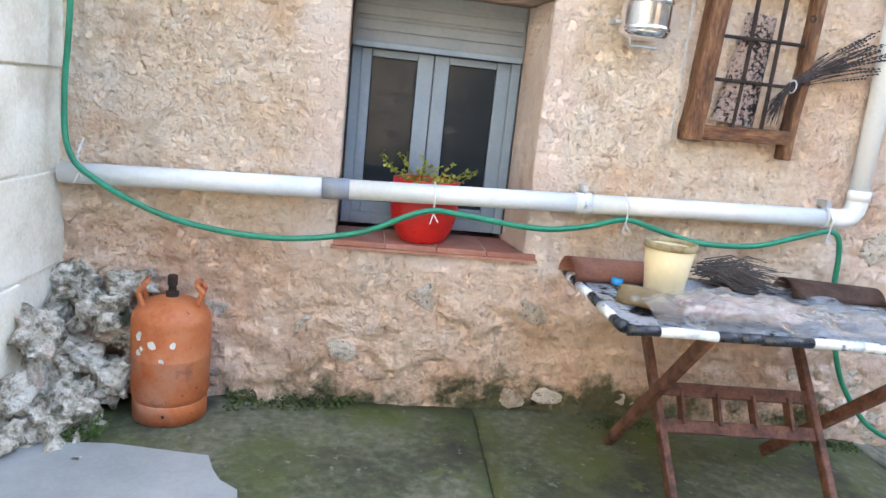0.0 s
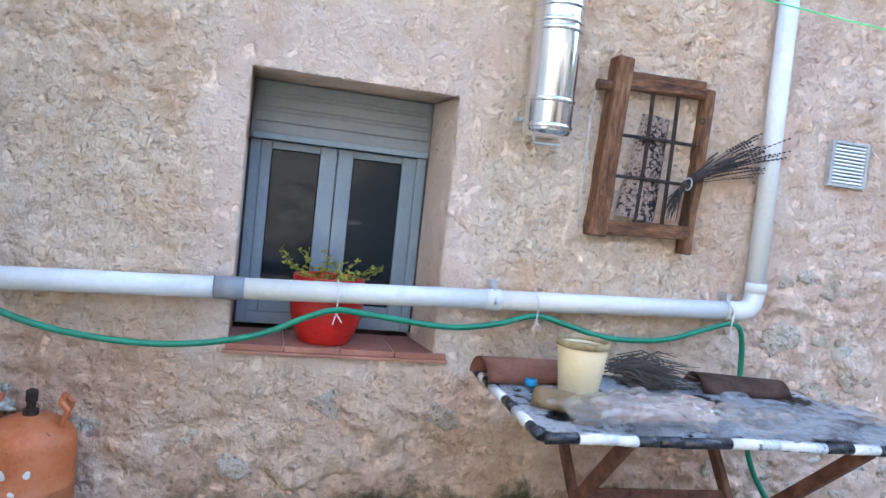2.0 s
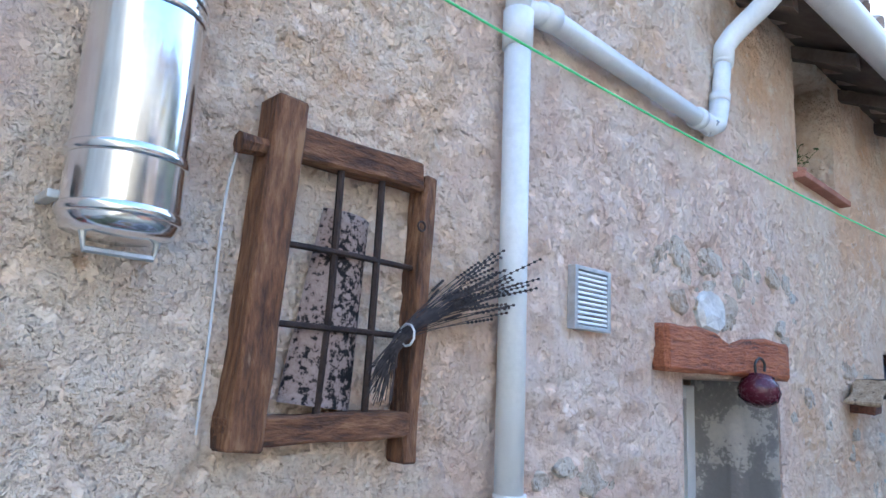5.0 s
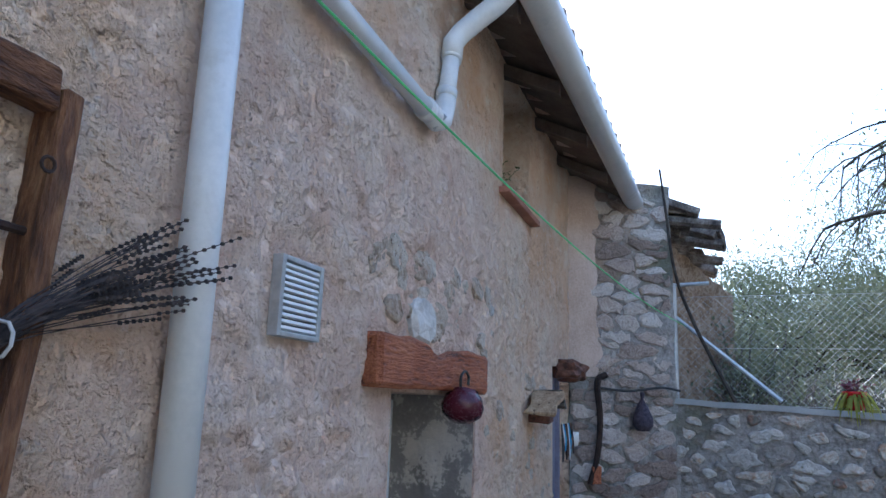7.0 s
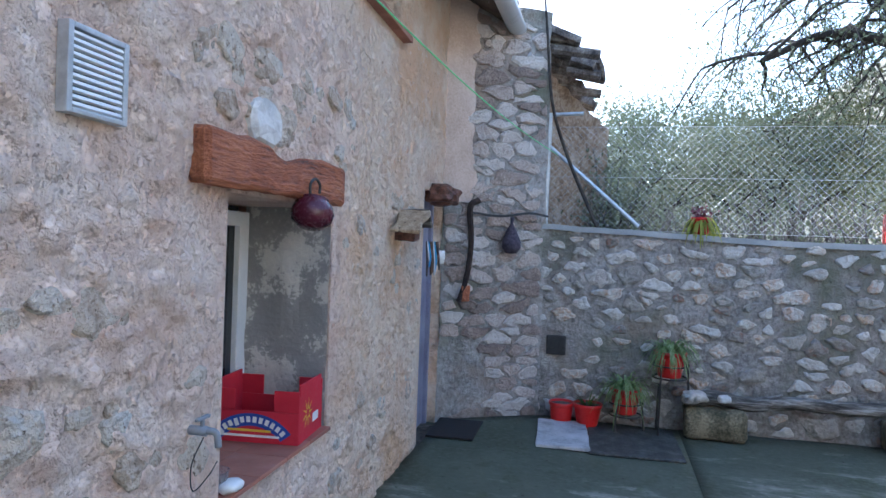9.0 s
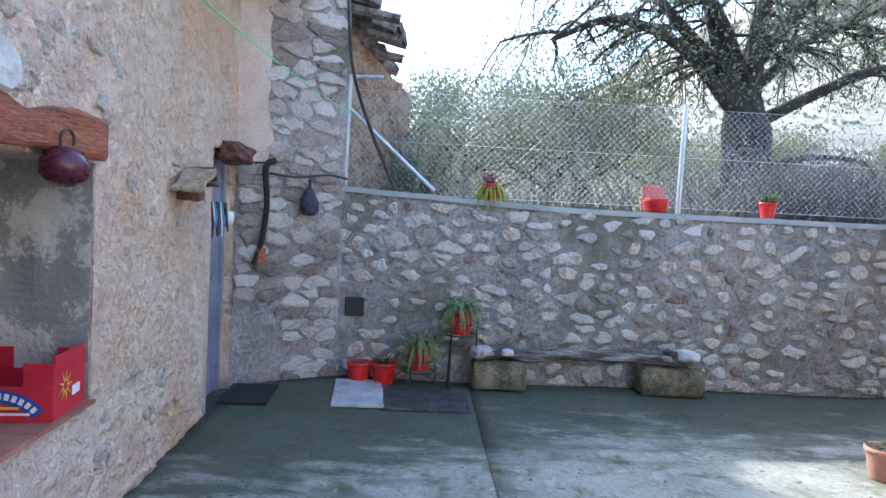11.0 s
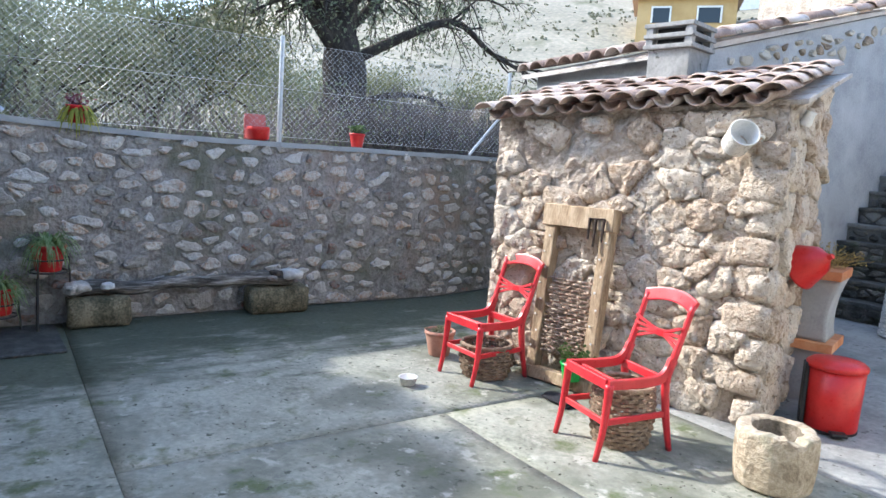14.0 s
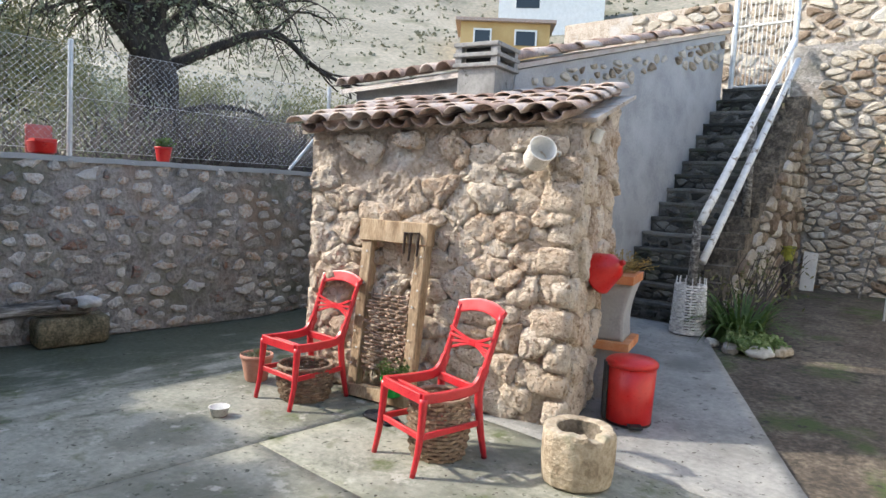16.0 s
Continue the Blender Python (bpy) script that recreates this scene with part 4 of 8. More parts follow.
bm = bmesh.new()
rough_sheet(bm, steps_between(-0.02, 2.1, 0.03), steps_between(0, 1, 0.016), lambda u, v: (u, -0.03 * abs(noise.noise(Vector((u * 5, 2, v * 9)))) - 0.03 * noise.noise(Vector((u * 12, 3, v * 22))) - 0.012 * noise.noise(Vector((u * 30, 3, v * 55))), -0.05 + v * (shed_top(u, 0) + 0.05)))
rough_sheet(bm, steps_between(0, 1.12, 0.045), steps_between(0, 1, 0.025), lambda d, v: (2.10 + 0.03 * abs(noise.noise(Vector((d * 5, 7, v * 9)))), d, -0.05 + v * (shed_top(2.08, d) + 0.05)))
vs = box(bm, 0, 2.085, 0.01, 1.30, -0.05, 1.0)
for v in vs:
    if v.co.z > 0.5:
        v.co.z = shed_top(v.co.x, v.co.y) - 0.01
bm.transform(SHED)
shed = structure("wall_shed", bm, mortar_warm, "small shed of rough tuff stones with a tiled roof", "shed")
lay_stones(shed, SHED, 2.1, 2.05, stone_warm, 0.215, -0.014, 0.06, 22, skip=lambda u, z: (0.25 < u < 1.05 and 1.50 < z < 1.84) or noise.noise(Vector((u * 2.3, 5, z * 2.3))) > 0.55, course=0.72, top=lambda u: shed_top(u, 0) - 0.02, jag=0.06, vary=0.05, detail=0.017)
lay_stones(shed, SHED_SIDE @ pose(0, -0.02, 0), 1.1, 2.45, stone_warm, 0.26, -0.006, 0.06, 23, course=0.75, top=lambda u: shed_top(2.08, u) - 0.02, jag=0.06, vary=0.05, detail=0.017)
# squared corner stones that tie the two faces together
rnd = random.Random(29)
zc = 0.0
for k in range(9):
    hq = rnd.uniform(0.15, 0.24)
    if zc + hq > 2.03:
        break
    lu, ld = (rnd.uniform(0.26, 0.36), rnd.uniform(0.16, 0.22)) if k % 2 else (rnd.uniform(0.16, 0.22), rnd.uniform(0.30, 0.40))
    bm = bmesh.new()
    bmesh.ops.create_icosphere(bm, subdivisions=3, radius=1.0)
    for v in bm.verts:
        d = v.co.normalized()
        c = Vector([math.copysign(abs(x) ** 0.42, x) for x in d])
        off = Vector((k * 7.3, 2, 0))
        v.co = Vector((c.x * lu / 2, c.y * ld / 2, c.z * hq / 2)) * (0.97 + 0.10 * noise.noise(d * 2 + off)) + d * (0.010 * noise.noise(d * 7 + off) + 0.006 * noise.noise(d * 17 + off))
    ob = part("corner_stone", bm, stone_warm, shed, "", True)
    ob.matrix_basis = SHED @ pose(2.135 - lu / 2 + rnd.uniform(-0.012, 0.012), ld / 2 - 0.075 + rnd.uniform(-0.012, 0.012), zc + hq / 2, rnd.uniform(-3, 3), rnd.uniform(-3, 3), rnd.uniform(-4, 4))
    zc += hq + 0.008
# roof of the shed
roof = tagged(new("roof_shed"), "weathered clay barrel tiles on the shed", "roof", "", "structure")
bm = bmesh.new()
vs = box(bm, -0.12, 2.2, -0.02, 1.34, 0, 1)
for v in vs:
    v.co.z = shed_top(v.co.x, v.co.y) + (0.03 if v.co.z > 0.5 else 0.0)
bm.transform(SHED)
part("bedding", bm, mortar_warm, roof, "crumbling mortar bedding")
rnd = random.Random(41)
slope_deg = math.degrees(math.atan(0.25))
for i in range(12):
    for j in range(5):
        u, d = -0.06 + i * 0.19 + rnd.uniform(-0.012, 0.012), -0.17 + j * 0.31 + rnd.uniform(-0.02, 0.02)
        z = shed_top(u, d) + 0.055 + rnd.uniform(-0.006, 0.006)
        share("tile", cover_tile, roof, SHED @ pose(u, d, z + 0.04, slope_deg - 3, rnd.uniform(-4, 4), rnd.uniform(-3, 3)) @ Matrix.Diagonal((1.03, 1, 0.74, 1)))
        if i < 11:
            share("tile", channel_tile, roof, SHED @ pose(u + 0.095, d + 0.04, z + 0.07, slope_deg - 3, rnd.uniform(-4, 4), rnd.uniform(-3, 3)))

# ---- lean-to behind the shed, with the grey wall beside the steps ----


def lean_top(y):
    return 2.76 + 0.265 * (-4.08 - y) if y < -3.94 else 2.30


bm = bmesh.new()
rough_sheet(bm, steps_between(-9.0, -3.7, 0.07), steps_between(0, 1, 0.03), lambda y, v: (4.70 - 0.012 * abs(noise.noise(Vector((y * 3, 2, v * 9)))), y, v * lean_top(y)))
for y0, y1 in ((-9.0, -6.5), (-6.5, -3.95), (-3.93, -3.7)):
    vs = box(bm, 4.71, 4.71 + (2.3 if y1 < -3.94 else 0.4), y0, y1, 0, 1)
    for v in vs:
        if v.co.z > 0.5:
            v.co.z = lean_top(v.co.y)
grey = structure("wall_grey", bm, grey_render, "grey cement rendered wall beside the outside steps", "wall")
lay_stones(grey, pose(4.70, -7.25, 2.7, 0, 0, -90), 1.7, 1.4, stone_wall_tan, 0.2, 0.03, 0.04, 52, top=lambda u: 0.84 + 0.265 * u, skip=lambda u, z: z < 0.55 + 0.20 * u + 0.25 * noise.noise(Vector((u * 3, z, 0))), drop=0.15)
lay_stones(grey, pose(4.70, -4.1, 2.3, 0, 0, -90), 3.1, 1.3, stone_wall_tan, 0.17, 0.03, 0.035, 53, top=lambda u: 0.40 + 0.265 * u, skip=lambda u, z: z < 0.20 + 0.255 * u + 0.08 * noise.noise(Vector((u * 3, z, 4))), drop=0.15)
roof2 = tagged(new("roof_lean_to"), "old clay tiles on the low building behind", "roof", "", "structure")
bm = bmesh.new()
for y0, y1 in ((-9.05, -3.78),):
    vs = box(bm, 4.66, 7.1, y0, y1, 0, 1)
    for v in vs:
        v.co.z = 2.77 + 0.265 * (-4.08 - v.co.y) - 0.03 * (v.co.x - 4.7) + (0.05 if v.co.z > 0.5 else 0.0)
# brown instead of pale mortar: the eave's shade is in the colour
part("bedding", bm, stone_brown, roof2, "bedding under the tiles toned down for eave shade")
for i in range(11):
    for j in range(13):
        x, y = 4.70 + i * 0.235 + rnd.uniform(-0.02, 0.02), -3.74 - j * 0.41 + rnd.uniform(-0.02, 0.02)
        share("tile", cover_tile, roof2, pose(x, y, 2.77 + 0.265 * (-4.08 - y) - 0.03 * (x - 4.7) + 0.08, 14, rnd.uniform(-4, 4), 180 + rnd.uniform(-4, 4)) @ Matrix.Diagonal((1.15, 1.15, 1.1, 1)))

# ---- outside steps ----
STEP0, STEPS, RISE, TREAD = -6.02, 16, 0.191, 0.203
stairs = tagged(new("stairs"), "steep mossy dark stone outside steps", "stairs", "", "structure")
rnd = random.Random(61)
for k in range(STEPS):
    bm = bmesh.new()
    y1, z1 = STEP0 - k * TREAD, 0.22 + (k + 1) * RISE
    box(bm, 3.86, 4.695, y1 - TREAD - 0.03, y1, z1 - RISE - (0.25 if k == 0 else 0.02), z1 - 0.045)
    box(bm, 3.84, 4.695, y1 - TREAD - 0.02, y1 + 0.025, z1 - 0.047, z1, 0.012)
    bmesh.ops.subdivide_edges(bm, edges=[e for e in bm.edges if e.calc_length() > 0.4], cuts=9)
    for v in bm.verts:
        v.co += Vector((0, 1, 0.5)) * 0.018 * noise.noise(Vector((v.co.x * 7, k * 3.1, v.co.z * 5)))
    part("step", bm, dark_slate, stairs)
    lay_stones(stairs, pose(4.68, y1 + 0.002, z1 - RISE, 0, 0, 180), 0.82, RISE - 0.045, dark_slate, 0.15, 0.01, 0.03, 300 + k, course=0.6, jag=0.1)
# flank of the steps and the retaining wall beyond
stone_flank = mat("dark_rubble", [(0.3, (0.05, 0.042, 0.033)), (0.5, (0.13, 0.11, 0.085)), (0.7, (0.26, 0.22, 0.17))], 7, 0.95, 1.0, 24, 0.5, relief=0.06)
bm = bmesh.new()
for k in range(STEPS):
    y1 = STEP0 - 0.35 - k * TREAD
    box(bm, 3.55, 3.855, y1 - TREAD, y1, 0.0, 0.22 + (k + 1) * RISE + 0.05)
structure("wall_flank", bm, stone_flank, "dark rubble flank wall of the outside steps", "wall")
bm = bmesh.new()
box(bm, -1.6, 3.84, -9.75, -9.35, 0.2, 3.86)
back = structure("wall_retaining", bm, mortar, "dry stone retaining wall at the foot of the slope", "wall")
lay_stones(back, pose(3.5, -9.35, 0.4, 0, 0, 180), 4.6, 3.4, stone_wall_tan, 0.19, 0.016, 0.06, 72, course=0.5, vary=0.15, jag=0.07, detail=0.012)
lay_stones(back, pose(3.55, STEP0 - 0.4, 0.15, 0, 0, -90), 3.2, 3.4, stone_wall_tan, 0.25, 0.02, 0.06, 73, top=lambda u: 0.15 + u * 0.93, vary=0.15)
bm = bmesh.new()
box(bm, -3, 9.5, -12.4, -12.0, 3.0, 5.4)
upper = structure("wall_upper", bm, mortar_warm, "sunlit stone wall behind the gate", "wall")
lay_stones(upper, pose(8.0, -12.0, 3.1, 0, 0, 180), 8.0, 2.3, stone_wall_tan, 0.28, 0.02, 0.06, 74, limit=200)

# ---- neighbour's cream wall ----
bm = bmesh.new()
rough_sheet(bm, steps_between(-10.0, 2.76, 0.08), steps_between(-0.1, 4.2, 0.08), lambda y, z: (-1.25 + 0.008 * noise.noise(Vector((y * 3, z * 3, 0))), y, z))
box(bm, -1.75, -1.26, -10.0, 2.76, -0.1, 4.2)
next_wall = structure("wall_neighbour", bm, cream_wall, "cream wall of large smooth blocks on the next house", "wall")
rnd = random.Random(3)
bm = bmesh.new()
box(bm, -0.02, 0.012, -0.397, 0.397, 0.003, 0.362, 0.007)
bmesh.ops.recalc_face_normals(bm, faces=bm.faces)
block_me = bpy.data.meshes.new("block")
bm.to_mesh(block_me)
bm.free()
block_me.materials.append(cream_wall)
for j in range(10):
    for i in range(6):
        yb = 2.36 - 0.80 * i - 0.4 * (j % 2)
        share("block", block_me, next_wall, pose(-1.25 + rnd.uniform(0, 0.004), yb, 0.06 + 0.368 * j, 0, 0, rnd.uniform(-0.3, 0.3)))


# ---- trees and bushes ----
def grow(bm_wood, tips, p, d, r, length, depth, rnd, droop=0.0, bend=0.35, split=(2, 3)):
    pts, rad = [p.copy()], [r]
    n = 4
    for k in range(n):
        d = (d + Vector((rnd.uniform(-bend, bend), rnd.uniform(-bend, bend), rnd.uniform(-bend, bend) - droop)) * 0.5).normalized()
        p = p + d * (length / n)
        pts.append(p.copy())
        rad.append(r * (1 - 0.45 * (k + 1) / n))
        if depth <= 2:
            tips.append((p.copy(), d.copy()))
    tube(bm_wood, pts, rad, 7 if depth > 2 else (5 if depth > 1 else 3), cap=False)
    if depth == 0:
        return
    for k in range(rnd.randint(*split)):
        q = pts[rnd.randint(2, n)]
        nd = (d * 0.7 + Vector((rnd.uniform(-1, 1), rnd.uniform(-1, 1), rnd.uniform(-0.5, 0.9) - droop))).normalized()
        grow(bm_wood, tips, q, nd, rad[-1] * rnd.uniform(0.6, 0.9), length * rnd.uniform(0.6, 0.85), depth - 1, rnd, droop, bend, split)


def leaves(bm, tips, count, size, spread, rnd):
    for k in range(count):
        p, d = tips[rnd.randrange(len(tips))]
        c = p + Vector((rnd.gauss(0, spread), rnd.gauss(0, spread), rnd.gauss(0, spread)))
        a = Vector((rnd.uniform(-1, 1), rnd.uniform(-1, 1), rnd.uniform(-1, 1))).normalized()
        b = a.orthogonal().normalized()
        s = size * rnd.uniform(0.6, 1.3)
        bm.faces.new([bm.verts.new(c + v) for v in (a * s, b * s * 0.45, -a * s, -b * s * 0.45)])


def tree(name, x, y, z, height, radius, seed, label, leaf, leaf_count, leaf_size=0.05, depth=4, droop=0.0, lean=(0, 0), spread=0.16, trunk_pts=None, split=(2, 3)):
    rnd = random.Random(seed)
    ob = thing(name, pose(x, y, z), label, "tree")
    wood, tips = bmesh.new(), []
    p = Vector((0, 0, -0.5))
    pts = [p]
    for k in range(5):
        p = p + Vector((lean[0] / 5 + rnd.uniform(-0.06, 0.06), lean[1] / 5 + rnd.uniform(-0.06, 0.06), (height * 0.38 + 0.5) / 5))
        pts.append(p)
    tube(wood, pts, [radius * (1.3 - 0.55 * k / 5) for k in range(6)], 10, cap=False)
    for k in range(rnd.randint(3, 4)):
        a = rnd.uniform(0, 6.28)
        grow(wood, tips, pts[-1] - Vector((0, 0, 0.1 * k)), Vector((math.cos(a) * 0.7, math.sin(a) * 0.7, rnd.uniform(0.5, 1.0))).normalized(), radius * 0.55, height * 0.30, depth, rnd, droop, 0.4, split)
    part("trunk", wood, bark, ob, "", True)
    crown = bmesh.new()
    leaves(crown, tips, leaf_count, leaf_size, spread, rnd)
    part("crown", crown, leaf, ob)
    return ob


def bush(x, y, z, w, h, seed, leaf, label, twigs=40, count=1500, size=0.035, category="bush"):
    rnd = random.Random(seed)
    ob = thing("bush", pose(x, y, z), label, category)
    wood, tips = bmesh.new(), []
    for k in range(twigs):
        a, r = rnd.uniform(0, 6.28), rnd.uniform(0, w * 0.35)
        p = Vector((r * math.cos(a), r * math.sin(a), -0.1))
        d = Vector((math.cos(a) * rnd.uniform(0, 0.7), math.sin(a) * rnd.uniform(0, 0.7), 1)).normalized()
        pts, n = [p], 5
        hh = h * rnd.uniform(0.5, 1.1)
        for i in range(n):
            d = (d + Vector((rnd.uniform(-0.3, 0.3), rnd.uniform(-0.3, 0.3), rnd.uniform(-0.15, 0.1)))).normalized()
            p = p + d * hh / n
            pts.append(p)
            if i > 0:
                tips.append((p, d))
        tube(wood, pts, [0.014 - 0.0022 * i for i in range(n + 1)], 3, cap=False)
    part("twig_mass", wood, twig_grey, ob)["kind"] = "stuff"
    if count:
        crown = bmesh.new()
        leaves(crown, tips, count, size, 0.10 * max(1.0, h * 0.7), rnd)
        part("foliage", crown, leaf, ob)
    return ob


def old_tree():
    """The big dark tree behind the wall: a leaning double trunk, hanging twigs and one dead limb."""
    rnd = random.Random(5)
    ob = thing("almond_tree", pose(12.0, -3.75, 0.9), "old dark-barked tree with drooping thin twigs behind the wall", "tree")
    wood, tips = bmesh.new(), []
    tube(wood, spline([(0.1, 0.1, -0.4), (0.05, 0.0, 0.8), (0.0, -0.02, 1.8), (0.0, 0.05, 2.8)], 4), [0.58, 0.53, 0.49, 0.46, 0.44, 0.42, 0.41, 0.40, 0.38, 0.37, 0.36, 0.33, 0.28], 20, cap=False)
    for v in wood.verts:
        q = Vector((v.co.x * 3.2, v.co.y * 3.2, v.co.z * 1.1))
        v.co += Vector((v.co.x, v.co.y, 0)).normalized() * (0.09 * noise.noise(q) + 0.04 * noise.noise(q * 3))
    for pts, r in (([(0, 0.02, 2.6), (0, -0.05, 3.6), (0.1, -0.3, 4.8), (0.2, -0.9, 6.2)], 0.22), ([(0, 0.1, 2.5), (0, 0.5, 3.5), (-0.1, 0.9, 4.6), (0.0, 1.3, 6.0)], 0.17), ([(0, 0.15, 2.9), (0.1, 1.1, 3.9), (0.2, 1.8, 4.6), (0.3, 2.7, 5.0)], 0.12), ([(0, -0.1, 3.4), (-0.2, -0.9, 4.5), (-0.3, -1.7, 5.2), (-0.3, -2.4, 5.6)], 0.12),
                   ([(0, 0.15, 2.5), (-0.2, 1.2, 3.5), (-0.2, 2.3, 3.9), (-0.3, 3.3, 3.5)], 0.12), ([(0, 0.1, 3.2), (-0.5, 1.0, 4.3), (-0.8, 2.0, 4.6), (-0.9, 3.0, 4.3)], 0.10), ([(0, -0.1, 3.0), (0.3, -1.1, 3.9), (0.4, -2.0, 4.2), (0.4, -2.8, 4.0)], 0.10)):
        p = spline(pts, 4)
        tube(wood, p, [r * (1 - 0.65 * k / 12) for k in range(13)], 8, cap=False)
        for k in range(3, 13):
            for q in range(2):
                a = rnd.uniform(0, 6.28)
                grow(wood, tips, p[k], Vector((math.cos(a), math.sin(a) + (0.5 if pts[-1][1] > 0 else -0.2), rnd.uniform(-0.1, 0.6))).normalized(), 0.035, rnd.uniform(0.7, 1.3), 2, rnd, 0.34, 0.45, (2, 3))
    part("trunk", wood, bark, ob, "", True)
    dead = bmesh.new()
    limb = spline([(0.0, -0.2, 2.45), (-0.1, -0.9, 2.85), (-0.2, -1.7, 3.25), (-0.2, -2.3, 3.35), (-0.2, -3.0, 2.95), (-0.2, -3.6, 2.75), (-0.1, -4.2, 2.65)], 4)
    tube(dead, limb, [0.11 - 0.0038 * k for k in range(25)], 8, cap=False)
    for k in range(8, 24):
        a = Vector((rnd.uniform(-0.5, 0.5), -0.8, rnd.uniform(-0.9, 0.7))).normalized()
        grow(dead, [], limb[k], a, 0.028, rnd.uniform(0.4, 0.8), 2, rnd, 0.12, 0.5, (1, 2))
    tube(dead, spline([(0, -0.3, 1.7), (-0.2, -1.0, 1.9), (-0.2, -1.9, 1.85), (-0.2, -2.1, 1.5)], 4), [0.07 - 0.0045 * k for k in range(13)], 7, cap=False)
    part("dead_limb", dead, bark, ob, "bare crooked dead limb", True)
    crown = bmesh.new()
    leaves(crown, tips, 13000, 0.036, 0.17, rnd)
    part("crown", crown, leaf_tree, ob)


old_tree()
tree("almond_tree", 15.5, 0.6, 0.9, 4.6, 0.13, 9, "smaller grey-green tree behind the fence", leaf_tree, 22000, 0.034, 4, 0.10, (0, 0), 0.28, split=(3, 3))
tree("almond_tree", 19.5, 2.6, 0.9, 4.8, 0.13, 15, "smaller grey-green tree behind the fence", leaf_tree, 18000, 0.040, 4, 0.06, (0, 0), 0.32, split=(3, 3))
tree("almond_tree", 13.8, -1.5, 0.9, 3.9, 0.10, 19, "thin tree with sparse leaves toned for haze", leaf_autumn, 15000, 0.030, 4, 0.12, (0, 0), 0.26, split=(3, 3))
tree("almond_tree", 22.0, -9.0, 1.4, 3.4, 0.14, 23, "yellowing tree on the slope", leaf_autumn, 9000, 0.05, 4, 0.0, (0, 0), 0.3)
for k in range(7):
    tree("almond_tree", 26 + 3.0 * (k % 3), 8 - 4.2 * k, 1.2, 4.6 + 0.5 * (k % 2), 0.14, 200 + k, "distant green tree below the hill, toned for haze", leaf_tree if k % 3 else leaf_autumn, 7000, 0.07, 3, 0.05, (0, 0), 0.5, split=(3, 3))
tree("almond_tree", 12.3, 1.2, 0.9, 3.3, 0.10, 33, "low grey-green tree close behind the fence", leaf_tree, 12000, 0.032, 4, 0.10, (0, 0), 0.24, split=(3, 3))
tree("almond_tree", 12.9, -0.7, 0.9, 3.5, 0.12, 37, "low grey-green tree close behind the fence", leaf_tree, 12000, 0.032, 4, 0.12, (0, 0), 0.24, split=(3, 3))
rnd = random.Random(77)
for k in range(14):
    x, y = rnd.uniform(8.7, 11.0), 2.4 - k * 0.62
    bush(x, y, 0.85, 1.3, rnd.uniform(1.1, 1.8), 100 + k, leaf_tree, "tangled grey bush of bare twigs behind the fence", 130, 900 if k > 6 else 2000, 0.024)
for k in range(8):
    bush(rnd.uniform(9.0, 10.2), -2.9 - 0.60 * k, 0.95, 1.5, rnd.uniform(1.5, 1.9), 170 + k, leaf_autumn, "dense brown tangle of dry vine twigs behind the fence", 480, 600, 0.024)
bush(9.0, 1.62, 1.7, 0.5, 1.2, 150, leaf_tree, "climbing green shrub on the ruined wall", 26, 1800, 0.032)

# ---- fence on the yard wall ----
FENCE_LEN = 6.3
fence = thing("chain_link_fence", FAR @ pose(0.05, 0.10, 0), "galvanised chain link fence on steel posts", "fence")
POSTS = [(0.0, 1.78, 2.84), (3.22, 1.70, 2.76), (6.2, 1.70, 2.76)]
for u, z0, z1 in POSTS:
    bm = bmesh.new()
    tube(bm, [(u, 0, z0), (u + 0.01, 0, z1)], 0.024, 10)
    part("post", bm, galv, fence)
for pts in ([(0.02, 0, 2.53), (0.85, -0.02, 1.80)], [(5.65, 0, 1.71), (6.18, 0, 2.3)], [(0.0, 0, 2.83), (0.32, 0, 2.84)]):
    bm = bmesh.new()
    tube(bm, pts, 0.018, 8)
    part("brace", bm, galv, fence)
bm = bmesh.new()
s = 0.062
z0, z1 = 1.76, 2.72
h = z1 - z0
k = -h
while k < FENCE_LEN:
    for sgn in (0, 1):
        a, b = max(0.0, k), min(FENCE_LEN, k + h)
        if b > a:
            za, zb = (z0 + (a - k), z0 + (b - k)) if not sgn else (z1 - (a - k), z1 - (b - k))
            tube(bm, [(a, 0.03, za), (b, 0.03, zb)], 0.001, 3, cap=False)
    k += s
for z in (z0, 2.25, z1):
    tube(bm, [(0, 0.03, z), (FENCE_LEN, 0.03, z)], 0.002, 3, cap=False)
part("wire_mesh", bm, galv, fence)


# ---- house: window with shutter box, sill, flue, pipes ----
def closed_back(name, u0, u1, z0, z1, d, material, label):
    bm = bmesh.new()
    box(bm, u0, u1, d, d + 0.05, z0, z1)
    bm.transform(HW)
    return structure(name, bm, material, label, "wall")


# near-black backing panels; the gloom of the rooms is in their colour
unlit_room_black = mat("unlit_room_black", [(0.3, (0.03, 0.03, 0.032)), (0.7, (0.05, 0.05, 0.05))], 3, 0.9, 0.0)
closed_back("wall_room", -0.3, 0.7, 0.8, 2.1, 0.52, unlit_room_black, "black panel for the unlit room behind the window")
closed_back("wall_room", 4.4, 5.4, 2.8, 3.8, 0.42, unlit_room_black, "black panel for the unlit room behind the upper window")
closed_back("wall_room", 3.0, 4.3, 0.5, 1.9, 0.52, unlit_room_black, "black panel for the unlit room behind the deep window")
closed_back("wall_room", 6.0, 6.9, -0.1, 2.1, 0.52, unlit_room_black, "black panel for the unlit room behind the door")


